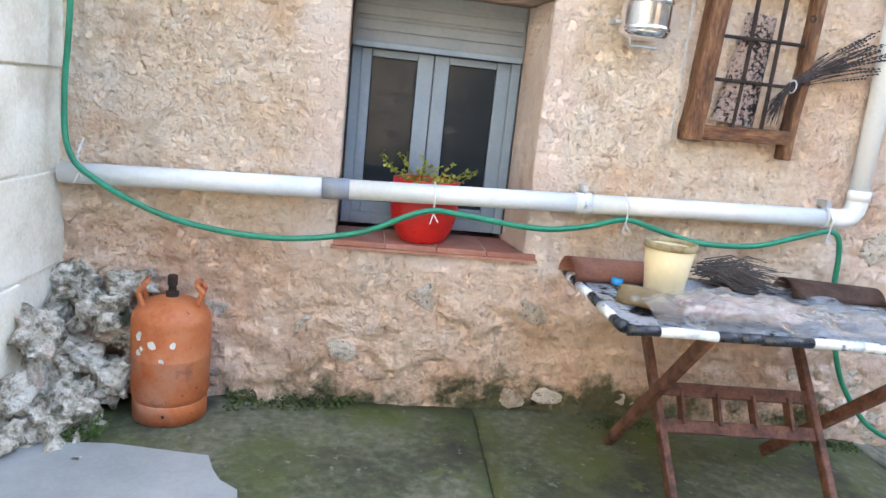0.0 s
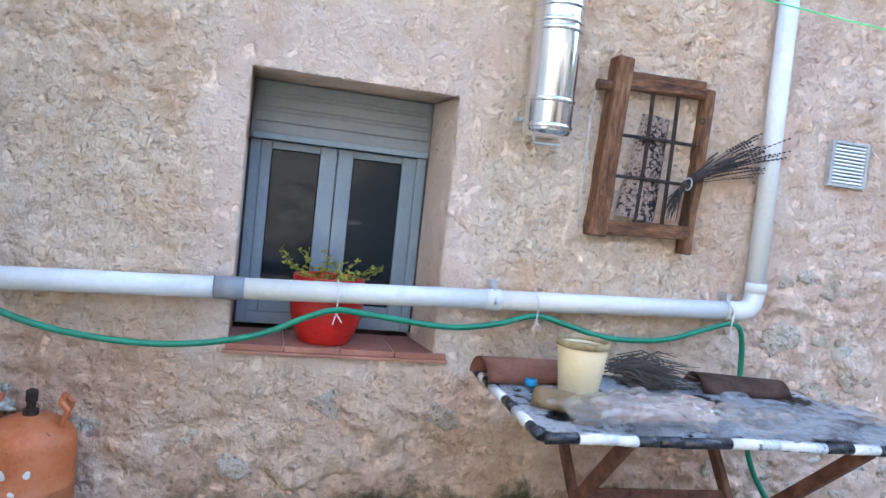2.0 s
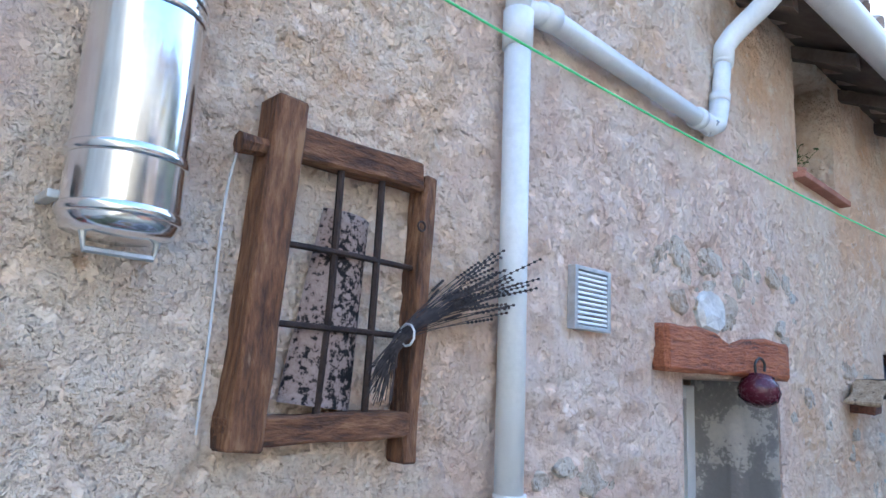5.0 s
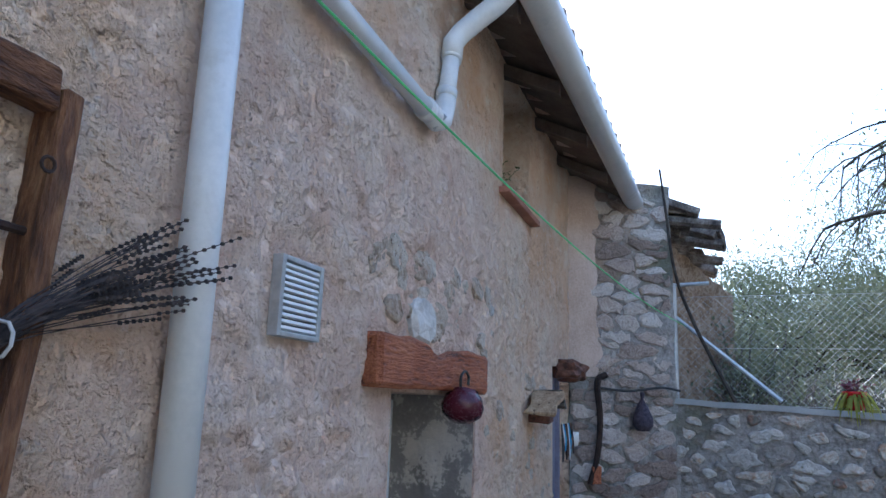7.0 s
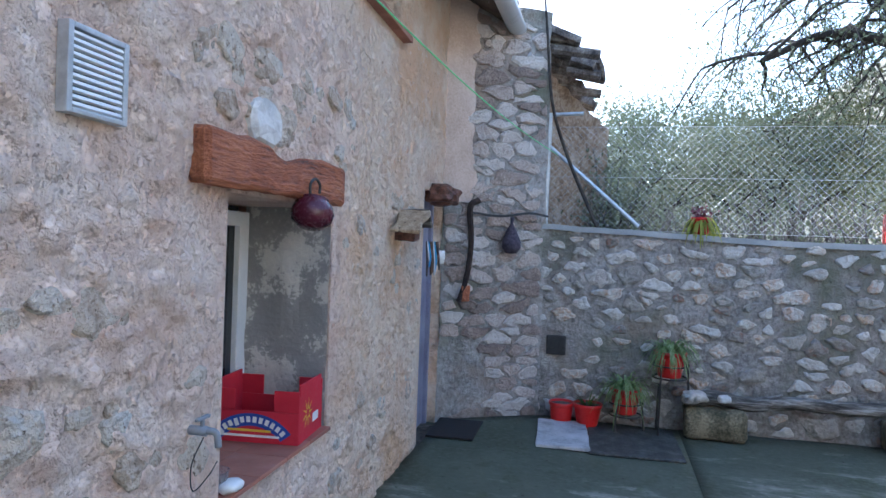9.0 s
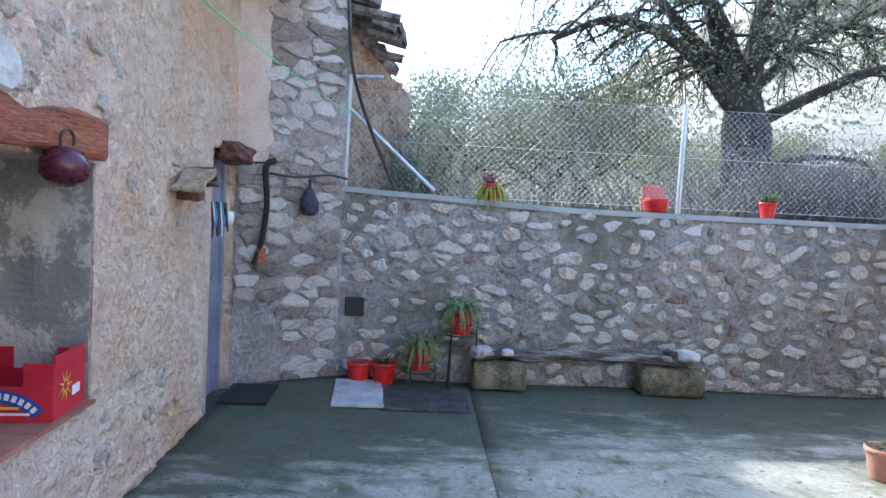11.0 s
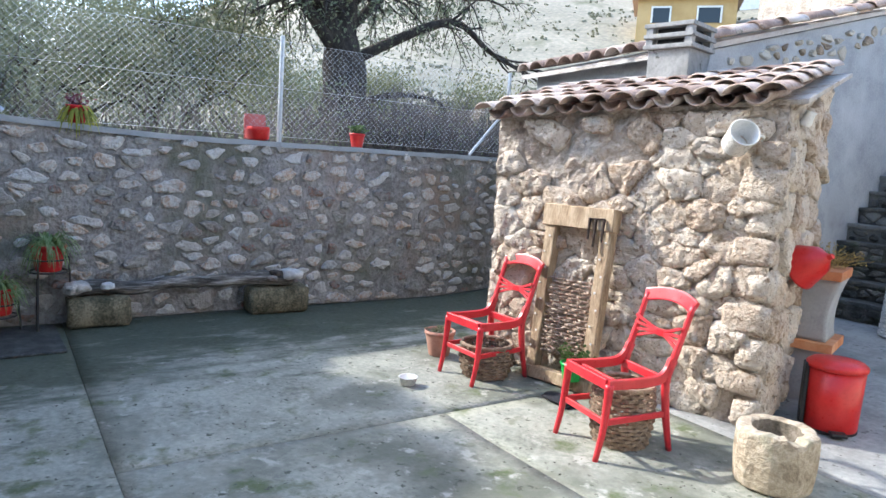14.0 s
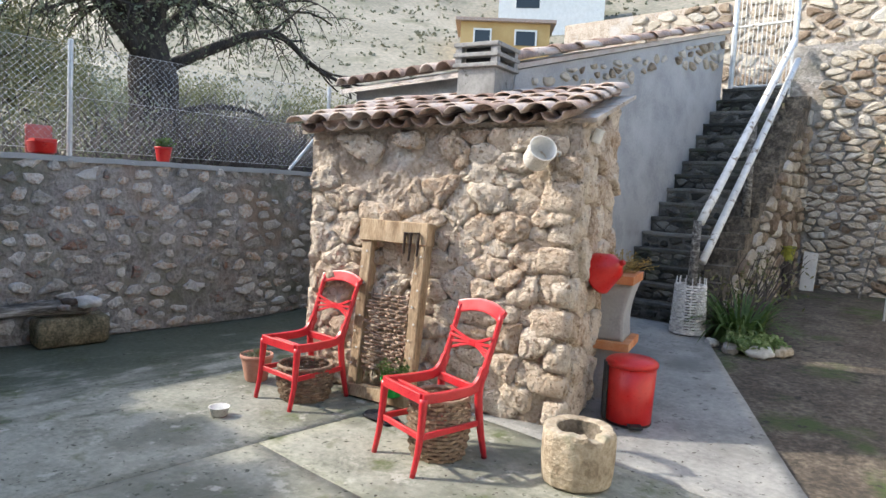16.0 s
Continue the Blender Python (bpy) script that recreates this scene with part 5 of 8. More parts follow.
def window_unit():
    w = thing("window_1", HW @ pose(0.01, 0.29, 0), "grey lacquered two-leaf window under a roller shutter box", "window", "", "structure")
    a, b, c, d = -0.205, 0.545, 0.99, 1.995
    def bar(name, x0, x1, y0, y1, z0, z1, m, par=w, label=""):
        bm = bmesh.new()
        box(bm, x0, x1, y0, y1, z0, z1, 0.005)
        return part(name, bm, m, par, label)
    bar("frame", a, a + 0.045, 0, 0.07, c, 1.76, alu_grey)
    bar("frame", b - 0.045, b, 0, 0.07, c, 1.76, alu_grey)
    bar("frame", a + 0.045, b - 0.045, 0.002, 0.07, c, c + 0.05, alu_grey)
    bar("shutter_box", a, b, -0.03, 0.1, 1.762, d, shutter_grey, label="grey roller shutter box")
    bar("shutter_lip", a + 0.01, b - 0.01, -0.042, -0.031, 1.758, 1.785, alu_grey)
    for z in (1.83, 1.89, 1.95):
        bar("shutter_rib", a + 0.01, b - 0.01, -0.036, -0.031, z, z + 0.045, shutter_grey)
    m = (a + b) / 2
    for x0, x1, g0, g1 in ((a + 0.045, 0.155, -0.115, 0.085), (0.159, b - 0.045, 0.225, 0.438)):
        sash = bar("sash", x0, g0, 0.008, 0.055, c + 0.05, 1.757, alu_grey)
        bar("stile", g1, x1, 0.008, 0.055, c + 0.05, 1.757, alu_grey, sash)
        bar("rail", g0, g1, 0.01, 0.053, c + 0.05, c + 0.10, alu_grey, sash)
        bar("rail", g0, g1, 0.01, 0.053, 1.725, 1.757, alu_grey, sash)
        bar("pane", g0, g1, 0.026, 0.032, c + 0.10, 1.725, glass_dark, sash, "dark reflecting glass")
    bar("dark_seal", a - 0.004, a + 0.006, -0.012, -0.001, c, 1.76, black_plastic)
    bar("dark_seal", b - 0.006, b + 0.004, -0.012, -0.001, c, 1.99, black_plastic)


window_unit()
# slanting plastered jamb beside the window
bm = bmesh.new()
quad = [[bm.verts.new((u, d, z)) for u, d in ((0.602, 0.004), (0.602, 0.40), (0.556, 0.40), (0.556, 0.288), (0.596, 0.004))] for z in (0.969, 1.997)]
for k in range(5):
    bm.faces.new((quad[0][k], quad[0][(k + 1) % 5], quad[1][(k + 1) % 5], quad[1][k]))
bm.faces.new(quad[0])
bm.faces.new(quad[1][::-1])
bm.transform(HW)
jamb = structure("wall_jamb", bm, plaster, "smooth pink plastered jamb of the window", "wall")
for c in jamb.data.color_attributes.new("zone", "FLOAT_COLOR", "POINT").data:
    c.color = (1.0, 0.0, 0.0, 0.0)
sill = tagged(new("sill_1"), "red quarry tile window sill", "sill", "", "structure")
for k in range(4):
    bm = bmesh.new()
    box(bm, -0.205 + k * 0.214, -0.205 + k * 0.214 + 0.210, -0.022, 0.31, 0.945, 0.968, 0.004)
    bm.transform(HW)
    part("tile", bm, sill_tile, sill)
bm = bmesh.new()
box(bm, -0.215, 0.655, -0.028, 0.0, 0.932, 0.944, 0.003)
bm.transform(HW)
part("edge", bm, terracotta, sill)


def plant_pot(m, r0, r1, h, label, material=red_plastic, ribs=0, soil_fill=0.9, category="plant pot", group="", name="flower_pot"):
    ob = thing(name, m, label, category, group)
    bm = bmesh.new()
    prof = [(r0 * 0.96, 0), (r0, 0.004)]
    n = 14
    for k in range(1, n):
        t = k / n
        r = r0 + (r1 * 1.10 - r0) * math.sin(1.5708 * min(1.0, 1.5 * t)) if ribs else r0 + (r1 - r0) * t
        prof.append((r * (1 + (0.012 if ribs and k % 2 else 0)), h * 0.84 * t))
    prof += [(r1, h * 0.84), (r1 * 1.07, h * 0.86), (r1 * 1.08, h), (r1 * 1.0, h), (r1 * 0.97, h * 0.8), (0.0, h * 0.8)]
    lathe(bm, prof, 28)
    part("pot", bm, material, ob, "", True)
    bm = bmesh.new()
    lathe(bm, [(0.0, h * soil_fill + 0.004), (r1 * 0.5, h * soil_fill + 0.006), (r1 * 0.96, h * soil_fill)], 18)
    part("soil", bm, soil, ob)
    return ob


def sprigs(parent, name, count, base_r, z, h, spread, leaf_n, size, material, seed, droop=0.0):
    rnd = random.Random(seed)
    bm = bmesh.new()
    for k in range(count):
        a = rnd.uniform(0, 6.28)
        p = Vector((math.cos(a) * base_r * rnd.random(), math.sin(a) * base_r * rnd.random(), z))
        d = Vector((math.cos(a) * spread * rnd.random(), math.sin(a) * spread * rnd.random(), 1)).normalized()
        pts = [p]
        for i in range(5):
            d = (d + Vector((rnd.uniform(-0.25, 0.25), rnd.uniform(-0.25, 0.25), -droop))).normalized()
            p = p + d * h * rnd.uniform(0.7, 1.1) / 5
            pts.append(p)
        tube(bm, pts, 0.0016, 3, cap=False)
        for i in range(leaf_n):
            q = pts[rnd.randint(1, 5)]
            v = Vector((rnd.uniform(-1, 1), rnd.uniform(-1, 1), rnd.uniform(-0.3, 0.8))).normalized()
            s = size * rnd.uniform(0.7, 1.3)
            o = v.orthogonal().normalized()
            bm.faces.new([bm.verts.new(q + x) for x in (v * 0.1 * s, v * 0.6 * s + o * 0.4 * s, v * s * 1.1, v * 0.6 * s - o * 0.4 * s)])
    return part(name, bm, material, parent)


def blades(parent, name, count, z, length, width, material, seed, droop=1.0, r=0.03, up=1.0):
    rnd = random.Random(seed)
    bm = bmesh.new()
    for k in range(count):
        a = rnd.uniform(0, 6.28)
        d = Vector((math.cos(a), math.sin(a), 0))
        side = Vector((-d.y, d.x, 0))
        L = length * rnd.uniform(0.55, 1.1)
        lift, out = up * rnd.uniform(0.5, 1.0), rnd.uniform(0.45, 1.0)
        prev = None
        for i in range(6):
            t = i / 5
            c = Vector((0, 0, z)) + d * (r * rnd.uniform(0.3, 1) * (i == 0) + r * 0.6 + L * out * t) + Vector((0, 0, L * (lift * t - droop * t * t * 1.1)))
            w = width * (1 - t) ** 0.6 * 0.5 + 0.0006
            pair = (bm.verts.new(c + side * w), bm.verts.new(c - side * w))
            if prev:
                bm.faces.new((prev[0], prev[1], pair[1], pair[0]))
            prev = pair
    return part(name, bm, material, parent)


pot = plant_pot(HW @ pose(0.165, 0.11, 0.969), 0.098, 0.132, 0.265, "red plastic pot with trailing green sprigs on the sill", ribs=1)
sprigs(pot, "foliage", 22, 0.13, 0.23, 0.17, 1.3, 18, 0.016, leaf_yellow, 5, 0.10)


def pipe_run():
    ob = thing("drain_pipe", HW, "white plastic drain pipe strapped along the house wall", "drain pipe")
    R, D = 0.0395, -0.075
    def run(name, pts, r=R, m=pvc, label="", n=18):
        bm = bmesh.new()
        tube(bm, pts, r, n)
        return part(name, bm, m, ob, label, True)
    zl = lambda u: 1.155 + (u + 1.21) * 0.0283
    run("pipe", [(-1.23, D, zl(-1.23)), (-0.25, D, zl(-0.25))])
    run("coupling", [(-0.26, D, zl(-0.26)), (-0.155, D, zl(-0.155))], 0.0425, pvc_grey, "grey coupling sleeve")
    run("pipe", [(-0.16, D, zl(-0.16)), (0.80, D, zl(0.80))])
    run("collar", [(0.765, D, zl(0.765)), (0.83, D, zl(0.83))], 0.0435)
    run("pipe", [(0.82, D, zl(0.82)), (1.90, D, zl(1.90))])
    z = zl(1.93)
    run("elbow", [(1.87, D, z), (1.95, D, z), (1.99, D, z + 0.012), (2.012, D, z + 0.04), (2.02, D, z + 0.08), (2.02, D, z + 0.12)], 0.043)
    run("collar", [(2.02, D, z + 0.085), (2.02, D, z + 0.13)], 0.046)
    run("downpipe", [(2.017, D, z + 0.1), (1.994, D, 2.72)], 0.0405)
    run("collar", [(1.994, D, 2.66), (1.994, D, 2.78)], 0.047)
    run("downpipe", [(1.994, D, 2.70), (1.985, D, 3.66)], 0.0405)
    run("branch", [(2.0, D, 2.79), (2.12, D, 2.825), (3.28, D, 2.808)], 0.037)
    run("collar", [(2.10, D, 2.82), (2.17, D, 2.83)], 0.044)
    run("elbow", [(3.20, D, 2.815), (3.30, D, 2.81), (3.36, D, 2.84), (3.385, D, 2.90), (3.40, D, 2.96)], 0.044)
    run("pipe", [(3.385, D, 2.90), (3.46, D, 3.22)], 0.038)
    for a, b in (((3.395, D, 2.95), (3.405, D, 2.99)), ((3.445, D, 3.15), (3.455, D, 3.19)), ((3.16, D, 2.81), (3.20, D, 2.81))):
        run("collar", [a, b], 0.046)
    run("elbow", [(3.45, D, 3.17), (3.465, D, 3.25), (3.48, D - 0.03, 3.30), (3.49, D - 0.10, 3.36), (3.49, D - 0.19, 3.42), (3.49, D - 0.235, 3.46), (3.49, D - 0.25, 3.54)], 0.048)
    for u in (0.80, 1.885):
        bm = bmesh.new()
        tube(bm, [(u, D, zl(u) - 0.052), (u, D - 0.05, zl(u)), (u, D, zl(u) + 0.052), (u, -0.01, zl(u) + 0.03)], 0.006, 6)
        box(bm, u - 0.012, u + 0.012, D - 0.008, -0.01, zl(u) + 0.045, zl(u) + 0.075, 0.003)
        part("clamp", bm, galv, ob, "galvanised clamp")
    bm = bmesh.new()
    tube(bm, [(3.27, D, 2.76), (3.27, D - 0.05, 2.81), (3.27, D, 2.865), (3.27, -0.01, 2.86)], 0.006, 6)
    part("clamp", bm, galv, ob, "galvanised clamp")


pipe_run()


def gutter_run():
    ob = thing("gutter", HW, "long white rain gutter along the eave", "gutter")
    bm = bmesh.new()
    n = 9
    rows = []
    for u, d in ((3.40, EAVE(3.40) - 0.01), (7.7, EAVE(7.7) - 0.01)):
        for r in (0.085, 0.078):
            rows.append([bm.verts.new((u, d - 0.08 + r * math.cos(math.pi * k / (n - 1)), 3.57 - r * math.sin(math.pi * k / (n - 1)))) for k in range(n)])
    a, b, c, d = rows
    for k in range(n - 1):
        bm.faces.new((a[k], a[k + 1], c[k + 1], c[k]))
        bm.faces.new((b[k], b[k + 1], d[k + 1], d[k]))
        bm.faces.new((c[k], c[k + 1], d[k + 1], d[k]))
    for k in (0, n - 1):
        bm.faces.new((a[k], c[k], d[k], b[k]))
    part("trough", bm, pvc, ob, "", True)
    bm = bmesh.new()
    box(bm, 7.69, 7.70, EAVE(7.7) - 0.17, EAVE(7.7) - 0.01, 3.49, 3.58)
    part("end_cap", bm, pvc, ob)
    bm = bmesh.new()
    box(bm, 3.39, 3.40, EAVE(3.4) - 0.17, EAVE(3.4) - 0.01, 3.49, 3.58)
    part("end_cap", bm, pvc, ob)


gutter_run()


def flue():
    ob = thing("flue_pipe", HW @ pose(0.925, -0.125, 0), "bright stainless steel flue pipe fixed to the wall", "flue")
    bm = bmesh.new()
    lathe(bm, [(0.0, 1.87), (0.05, 1.868), (0.088, 1.88), (0.095, 1.90), (0.095, 3.7)], 36)
    part("pipe", bm, steel, ob, "", True)
    for z in (1.90, 2.00, 2.27, 2.30, 2.36):
        bm = bmesh.new()
        lathe(bm, [(0.0955, z), (0.10, z + 0.004), (0.10, z + 0.016), (0.0955, z + 0.02)], 36)
        part("band", bm, steel, ob, "", True)
    bm = bmesh.new()
    tube(bm, [(-0.06, -0.02, 1.875), (-0.055, -0.02, 1.845), (0.055, -0.02, 1.845), (0.06, -0.02, 1.875)], 0.006, 6)
    part("drain_cap", bm, galv, ob)
    bm = bmesh.new()
    box(bm, -0.105, -0.085, 0.04, 0.12, 1.93, 1.945, 0.003)
    part("bracket", bm, galv, ob)
    bm = bmesh.new()
    box(bm, 0.085, 0.105, 0.04, 0.12, 1.93, 1.945, 0.003)
    part("bracket", bm, galv, ob)


flue()
# hose along the pipe
hose = thing("garden_hose", HW, "green garden hose tied along the drain pipe", "hose")
bm = bmesh.new()
pts = [(-1.16, -0.10, 2.6), (-1.17, -0.12, 1.8), (-1.19, -0.13, 1.45), (-1.17, -0.15, 1.25), (-1.08, -0.15, 1.15), (-0.85, -0.15, 1.04), (-0.60, -0.15, 0.99), (-0.35, -0.15, 0.985), (-0.10, -0.15, 1.03), (0.08, -0.15, 1.11), (0.18, -0.15, 1.14), (0.30, -0.14, 1.13), (0.60, -0.13, 1.10), (0.80, -0.12, 1.12), (0.97, -0.12, 1.165),
       (1.10, -0.12, 1.14), (1.30, -0.12, 1.095), (1.55, -0.12, 1.10), (1.75, -0.12, 1.155), (1.87, -0.12, 1.19), (1.93, -0.12, 1.17), (1.955, -0.12, 1.08), (1.97, -0.12, 0.90), (2.02, -0.13, 0.70), (2.08, -0.16, 0.52), (2.2, -0.2, 0.36), (2.34, -0.23, 0.29), (2.42, -0.24, 0.285)]
tube(bm, spline(pts, 6), 0.0115, 8)
part("tube", bm, hose_green, hose, "", True)
bm = bmesh.new()
tube(bm, [(2.41, -0.24, 0.285), (2.47, -0.25, 0.29)], [0.014, 0.017], 10)
part("connector", bm, red_plastic, hose, "red hose connector")
for u, z in ((0.18, 1.145), (0.97, 1.17), (1.87, 1.195), (-1.14, 1.19)):
    bm = bmesh.new()
    tube(bm, [(u, -0.14, z - 0.02), (u, -0.148, z + 0.05), (u, -0.09, z + 0.1)], 0.0035, 5)
    tube(bm, [(u, -0.14, z - 0.02), (u - 0.012, -0.15, z - 0.06)], 0.0025, 5)
    tube(bm, [(u, -0.14, z - 0.02), (u + 0.02, -0.15, z - 0.05)], 0.0025, 5)
    part("tie", bm, snake_rope, hose, "white string tie")
# thin cord beside the old frame
cord = thing("cord", HW, "thin white cord hanging on the wall", "cord")
bm = bmesh.new()
tube(bm, spline([(1.165, -0.04, 2.14), (1.15, -0.03, 2.0), (1.15, -0.03, 1.75), (1.145, -0.03, 1.54)], 4), 0.003, 5)
part("strand", bm, snake_rope, cord)
# clothes line
line = thing("clothes_line", Matrix(), "bright green cord stretched across the yard", "clothes line")
bm = bmesh.new()
P0, P1 = Vector((0.2, 2.62, 2.63)), Vector((7.42, 2.1, 2.44))
tube(bm, [P0.lerp(P1, k / 24) - Vector((0, 0, 0.16 * math.sin(math.pi * k / 24))) for k in range(25)], 0.0035, 5)
part("strand", bm, line_green, line)

# ---- old window frame hung on the wall ----


def bent_box(bm, x0, x1, y0, y1, z0, z1, seed, amount=0.006, cuts=8, bevel=0.006):
    n0 = len(bm.verts)
    tmp = bmesh.new()
    box(tmp, x0, x1, y0, y1, z0, z1)
    longest = max(x1 - x0, y1 - y0, z1 - z0)
    bmesh.ops.subdivide_edges(tmp, edges=[e for e in tmp.edges if e.calc_length() > longest * 0.9], cuts=cuts)
    bmesh.ops.bevel(tmp, geom=[e for e in tmp.edges if e.calc_face_angle(0) > 1.0], offset=bevel, segments=1, affect="EDGES")
    for v in tmp.verts:
        v.co += Vector((noise.noise(v.co * 9 + Vector((seed, 0, 0))), noise.noise(v.co * 9 + Vector((0, seed, 5))), noise.noise(v.co * 9 + Vector((3, 0, seed))))) * amount
    me = bpy.data.meshes.new("tmp")
    tmp.to_mesh(me)
    tmp.free()
    bm.from_mesh(me)
    bpy.data.meshes.remove(me)


def old_frame():
    ob = thing("wooden_frame", HW @ pose(1.44, -0.015, 1.86, 0, -1.5, 0), "weathered brown window frame with iron bars hung on the wall", "window frame")
    def stick(name, args, seed, m=old_wood, label="", rot=None):
        bm = bmesh.new()
        bent_box(bm, *args, seed)
        if rot:
            bm.transform(rot)
        return part(name, bm, m, ob, label)
    stick("stile", (-0.245, -0.168, -0.08, 0.0, -0.36, 0.375), 1, rot=pose(0, 0, 0, 0, 4.2, 0))
    stick("stile", (0.20, 0.242, -0.07, 0.0, -0.385, 0.325), 2, rot=pose(0, 0, 0, 0, 3.6, 0))
    stick("rail", (-0.17, 0.215, -0.065, -0.01, 0.268, 0.340), 3, old_wood_flat)
    stick("rail", (-0.27, 0.20, -0.07, -0.005, -0.335, -0.275), 4, old_wood_flat)
    bm = bmesh.new()
    tube(bm, [(-0.285, -0.05, 0.27), (-0.22, -0.05, 0.272)], [0.024, 0.02], 8)
    part("peg", bm, old_wood, ob)
    for x0, x1 in ((-0.045, -0.025), (0.085, 0.095)):
        bm = bmesh.new()
        tube(bm, [(x0 - 0.01, -0.045, -0.29), (x1 - 0.01, -0.048, 0.0), (x1, -0.045, 0.285)], 0.009, 7)
        part("bar", bm, iron, ob, "rusty iron bar")
    for z in (0.075, -0.095):
        bm = bmesh.new()
        tube(bm, [(-0.17, -0.04, z + 0.005), (0.0, -0.055, z), (0.215, -0.04, z - 0.006)], 0.0075, 7)
        part("bar", bm, iron, ob, "rusty iron bar")
    bm = bmesh.new()
    tube(bm, [(0.195 + 0.012 * math.cos(a), -0.082, 0.17 + 0.012 * math.sin(a)) for a in [k * 0.628 for k in range(11)]], 0.003, 5)
    part("ring", bm, iron, ob)


old_frame()
bm = bmesh.new()
n = 9
rows = []
for k in range(15):
    t = k / 14
    row = []
    for i in range(n):
        a = math.pi * (0.08 + 0.84 * i / (n - 1))
        r = 0.098 - 0.03 * t
        row.append(bm.verts.new((r * math.cos(a) + 0.004 * noise.noise(Vector((i, k, 0))), -0.045 * math.sin(a), 0.44 * t)))
    rows.append(row)
for a, b in zip(rows, rows[1:]):
    for i in range(n - 1):
        bm.faces.new((a[i], a[i + 1], b[i + 1], b[i]))
bmesh.ops.solidify(bm, geom=bm.faces[:], thickness=0.012)
tile_old = tagged(part("roof_tile", bm, speckled_tile, None, "", True), "curved clay tile black with lichen inside the old frame", "roof tile")
tile_old.matrix_basis = HW @ pose(1.405, -0.02, 1.595, 0, 6, 0)


def lavender():
    ob = thing("lavender_bunch", HW @ pose(1.555, -0.10, 1.72), "dried lavender bunch tied to the old frame", "dried flowers")
    rnd = random.Random(4)
    stems, heads = bmesh.new(), bmesh.new()
    for k in range(58):
        a = Vector((rnd.uniform(-0.06, 0.01), rnd.uniform(-0.02, 0.02), rnd.uniform(-0.12, -0.03)))
        tie = Vector((0.03 + rnd.uniform(-0.012, 0.012), rnd.uniform(-0.015, 0.01), 0.045 + rnd.uniform(-0.012, 0.012)))
        ang = radians(rnd.gauss(27, 6))
        L = rnd.uniform(0.20, 0.42) if k % 9 else rnd.uniform(0.46, 0.56)
        tip = tie + Vector((math.cos(ang) * L, rnd.uniform(-0.09, 0.06), math.sin(ang) * L - 0.55 * max(0, L - 0.40)))
        mid = tie.lerp(tip, 0.55) + Vector((0, 0, rnd.uniform(0.0, 0.018)))
        pts = spline([a, tie, mid, tip], 3)
        tube(stems, pts, 0.0013, 3, cap=False)
        for i in range(7):
            c = pts[-1].lerp(pts[-3], i / 6.0)
            d = (pts[-1] - pts[-3]).normalized()
            tube(heads, [c - d * 0.006, c, c + d * 0.006], [0.001, 0.0052, 0.001], 4, cap=False)
    part("stem_mass", stems, dry_plant, ob)["kind"] = "stuff"
    part("flower_mass", heads, dry_plant, ob)["kind"] = "stuff"
    bm = bmesh.new()
    tube(bm, [(0.03 + 0.0, -0.02 + 0.026 * math.cos(a), 0.045 + 0.026 * math.sin(a)) for a in [k * 0.7 for k in range(10)]], 0.003, 5)
    part("tie", bm, snake_rope, ob)


lavender()


def vent():
    ob = thing("wall_vent", HW @ pose(2.47, -0.014, 1.955), "white metal louvred vent grille in the wall", "vent")
    w, h = 0.105, 0.105
    for x0, x1, z0, z1 in ((-w, -w + 0.018, -h, h), (w - 0.018, w, -h, h), (-w + 0.018, w - 0.018, -h, -h + 0.014), (-w + 0.018, w - 0.018, h - 0.014, h)):
        bm = bmesh.new()
        box(bm, x0, x1, -0.022, 0.01, z0, z1, 0.003)
        part("frame", bm, galv, ob)
    bm = bmesh.new()
    box(bm, -w + 0.01, w - 0.01, 0.0, 0.004, -h + 0.01, h - 0.01)
    part("backing", bm, black_plastic, ob)
    for k in range(11):
        z = -h + 0.022 + k * 0.0163
        bm = bmesh.new()
        box(bm, -w + 0.018, w - 0.018, -0.006, 0.004, -0.0042, 0.0048)
        bm.transform(pose(0, -0.012, z, -22, 0, 0))
        part("slat", bm, pvc, ob)


vent()
# ---- deep window with beam, box and tiled ledge ----
bm = bmesh.new()
bent_box(bm, 2.90, 4.12, -0.075, 0.14, 1.745, 1.925, 7, 0.012, 16, 0.016)
for v in bm.verts:
    if v.co.z > 1.83:
        v.co.z -= 0.045 * math.exp(-((v.co.x - 3.50) / 0.16) ** 2) - 0.012 * noise.noise(v.co * 5)
    v.co.y += 0.008 * noise.noise(Vector((v.co.x * 4, 0, v.co.z * 26)))
bm.transform(HW)
tagged(part("beam", bm, red_wood), "thick varnished red-brown wooden lintel beam with knots", "beam")
ledge = tagged(new("sill_2"), "tiled red-brown ledge of the deep window", "sill", "", "structure")
for i in range(4):
    for j in range(2):
        bm = bmesh.new()
        box(bm, 3.155 + i * 0.249, 3.155 + i * 0.249 + 0.246, -0.03 + j * 0.235, -0.03 + j * 0.235 + 0.232, 0.652, 0.670, 0.003)
        bm.transform(HW)
        part("tile", bm, sill_tile, ledge)
bm = bmesh.new()
rough_sheet(bm, steps_between(0.0, 0.45, 0.03), steps_between(0.67, 1.73, 0.03), lambda d, z: (4.147 - 0.03 * max(0, noise.noise(Vector((d * 6, 2, z * 5)))), d + 0.004, z))
bm.transform(HW)
structure("wall_reveal", bm, mat("patched_plaster", [(0.40, (0.26, 0.25, 0.24)), (0.50, (0.32, 0.30, 0.28)), (0.53, (0.52, 0.49, 0.45)), (0.7, (0.60, 0.56, 0.50))], 3.5, 0.93, 0.9, 40, 0.3), "patched plaster reveal of the deep window", "wall")


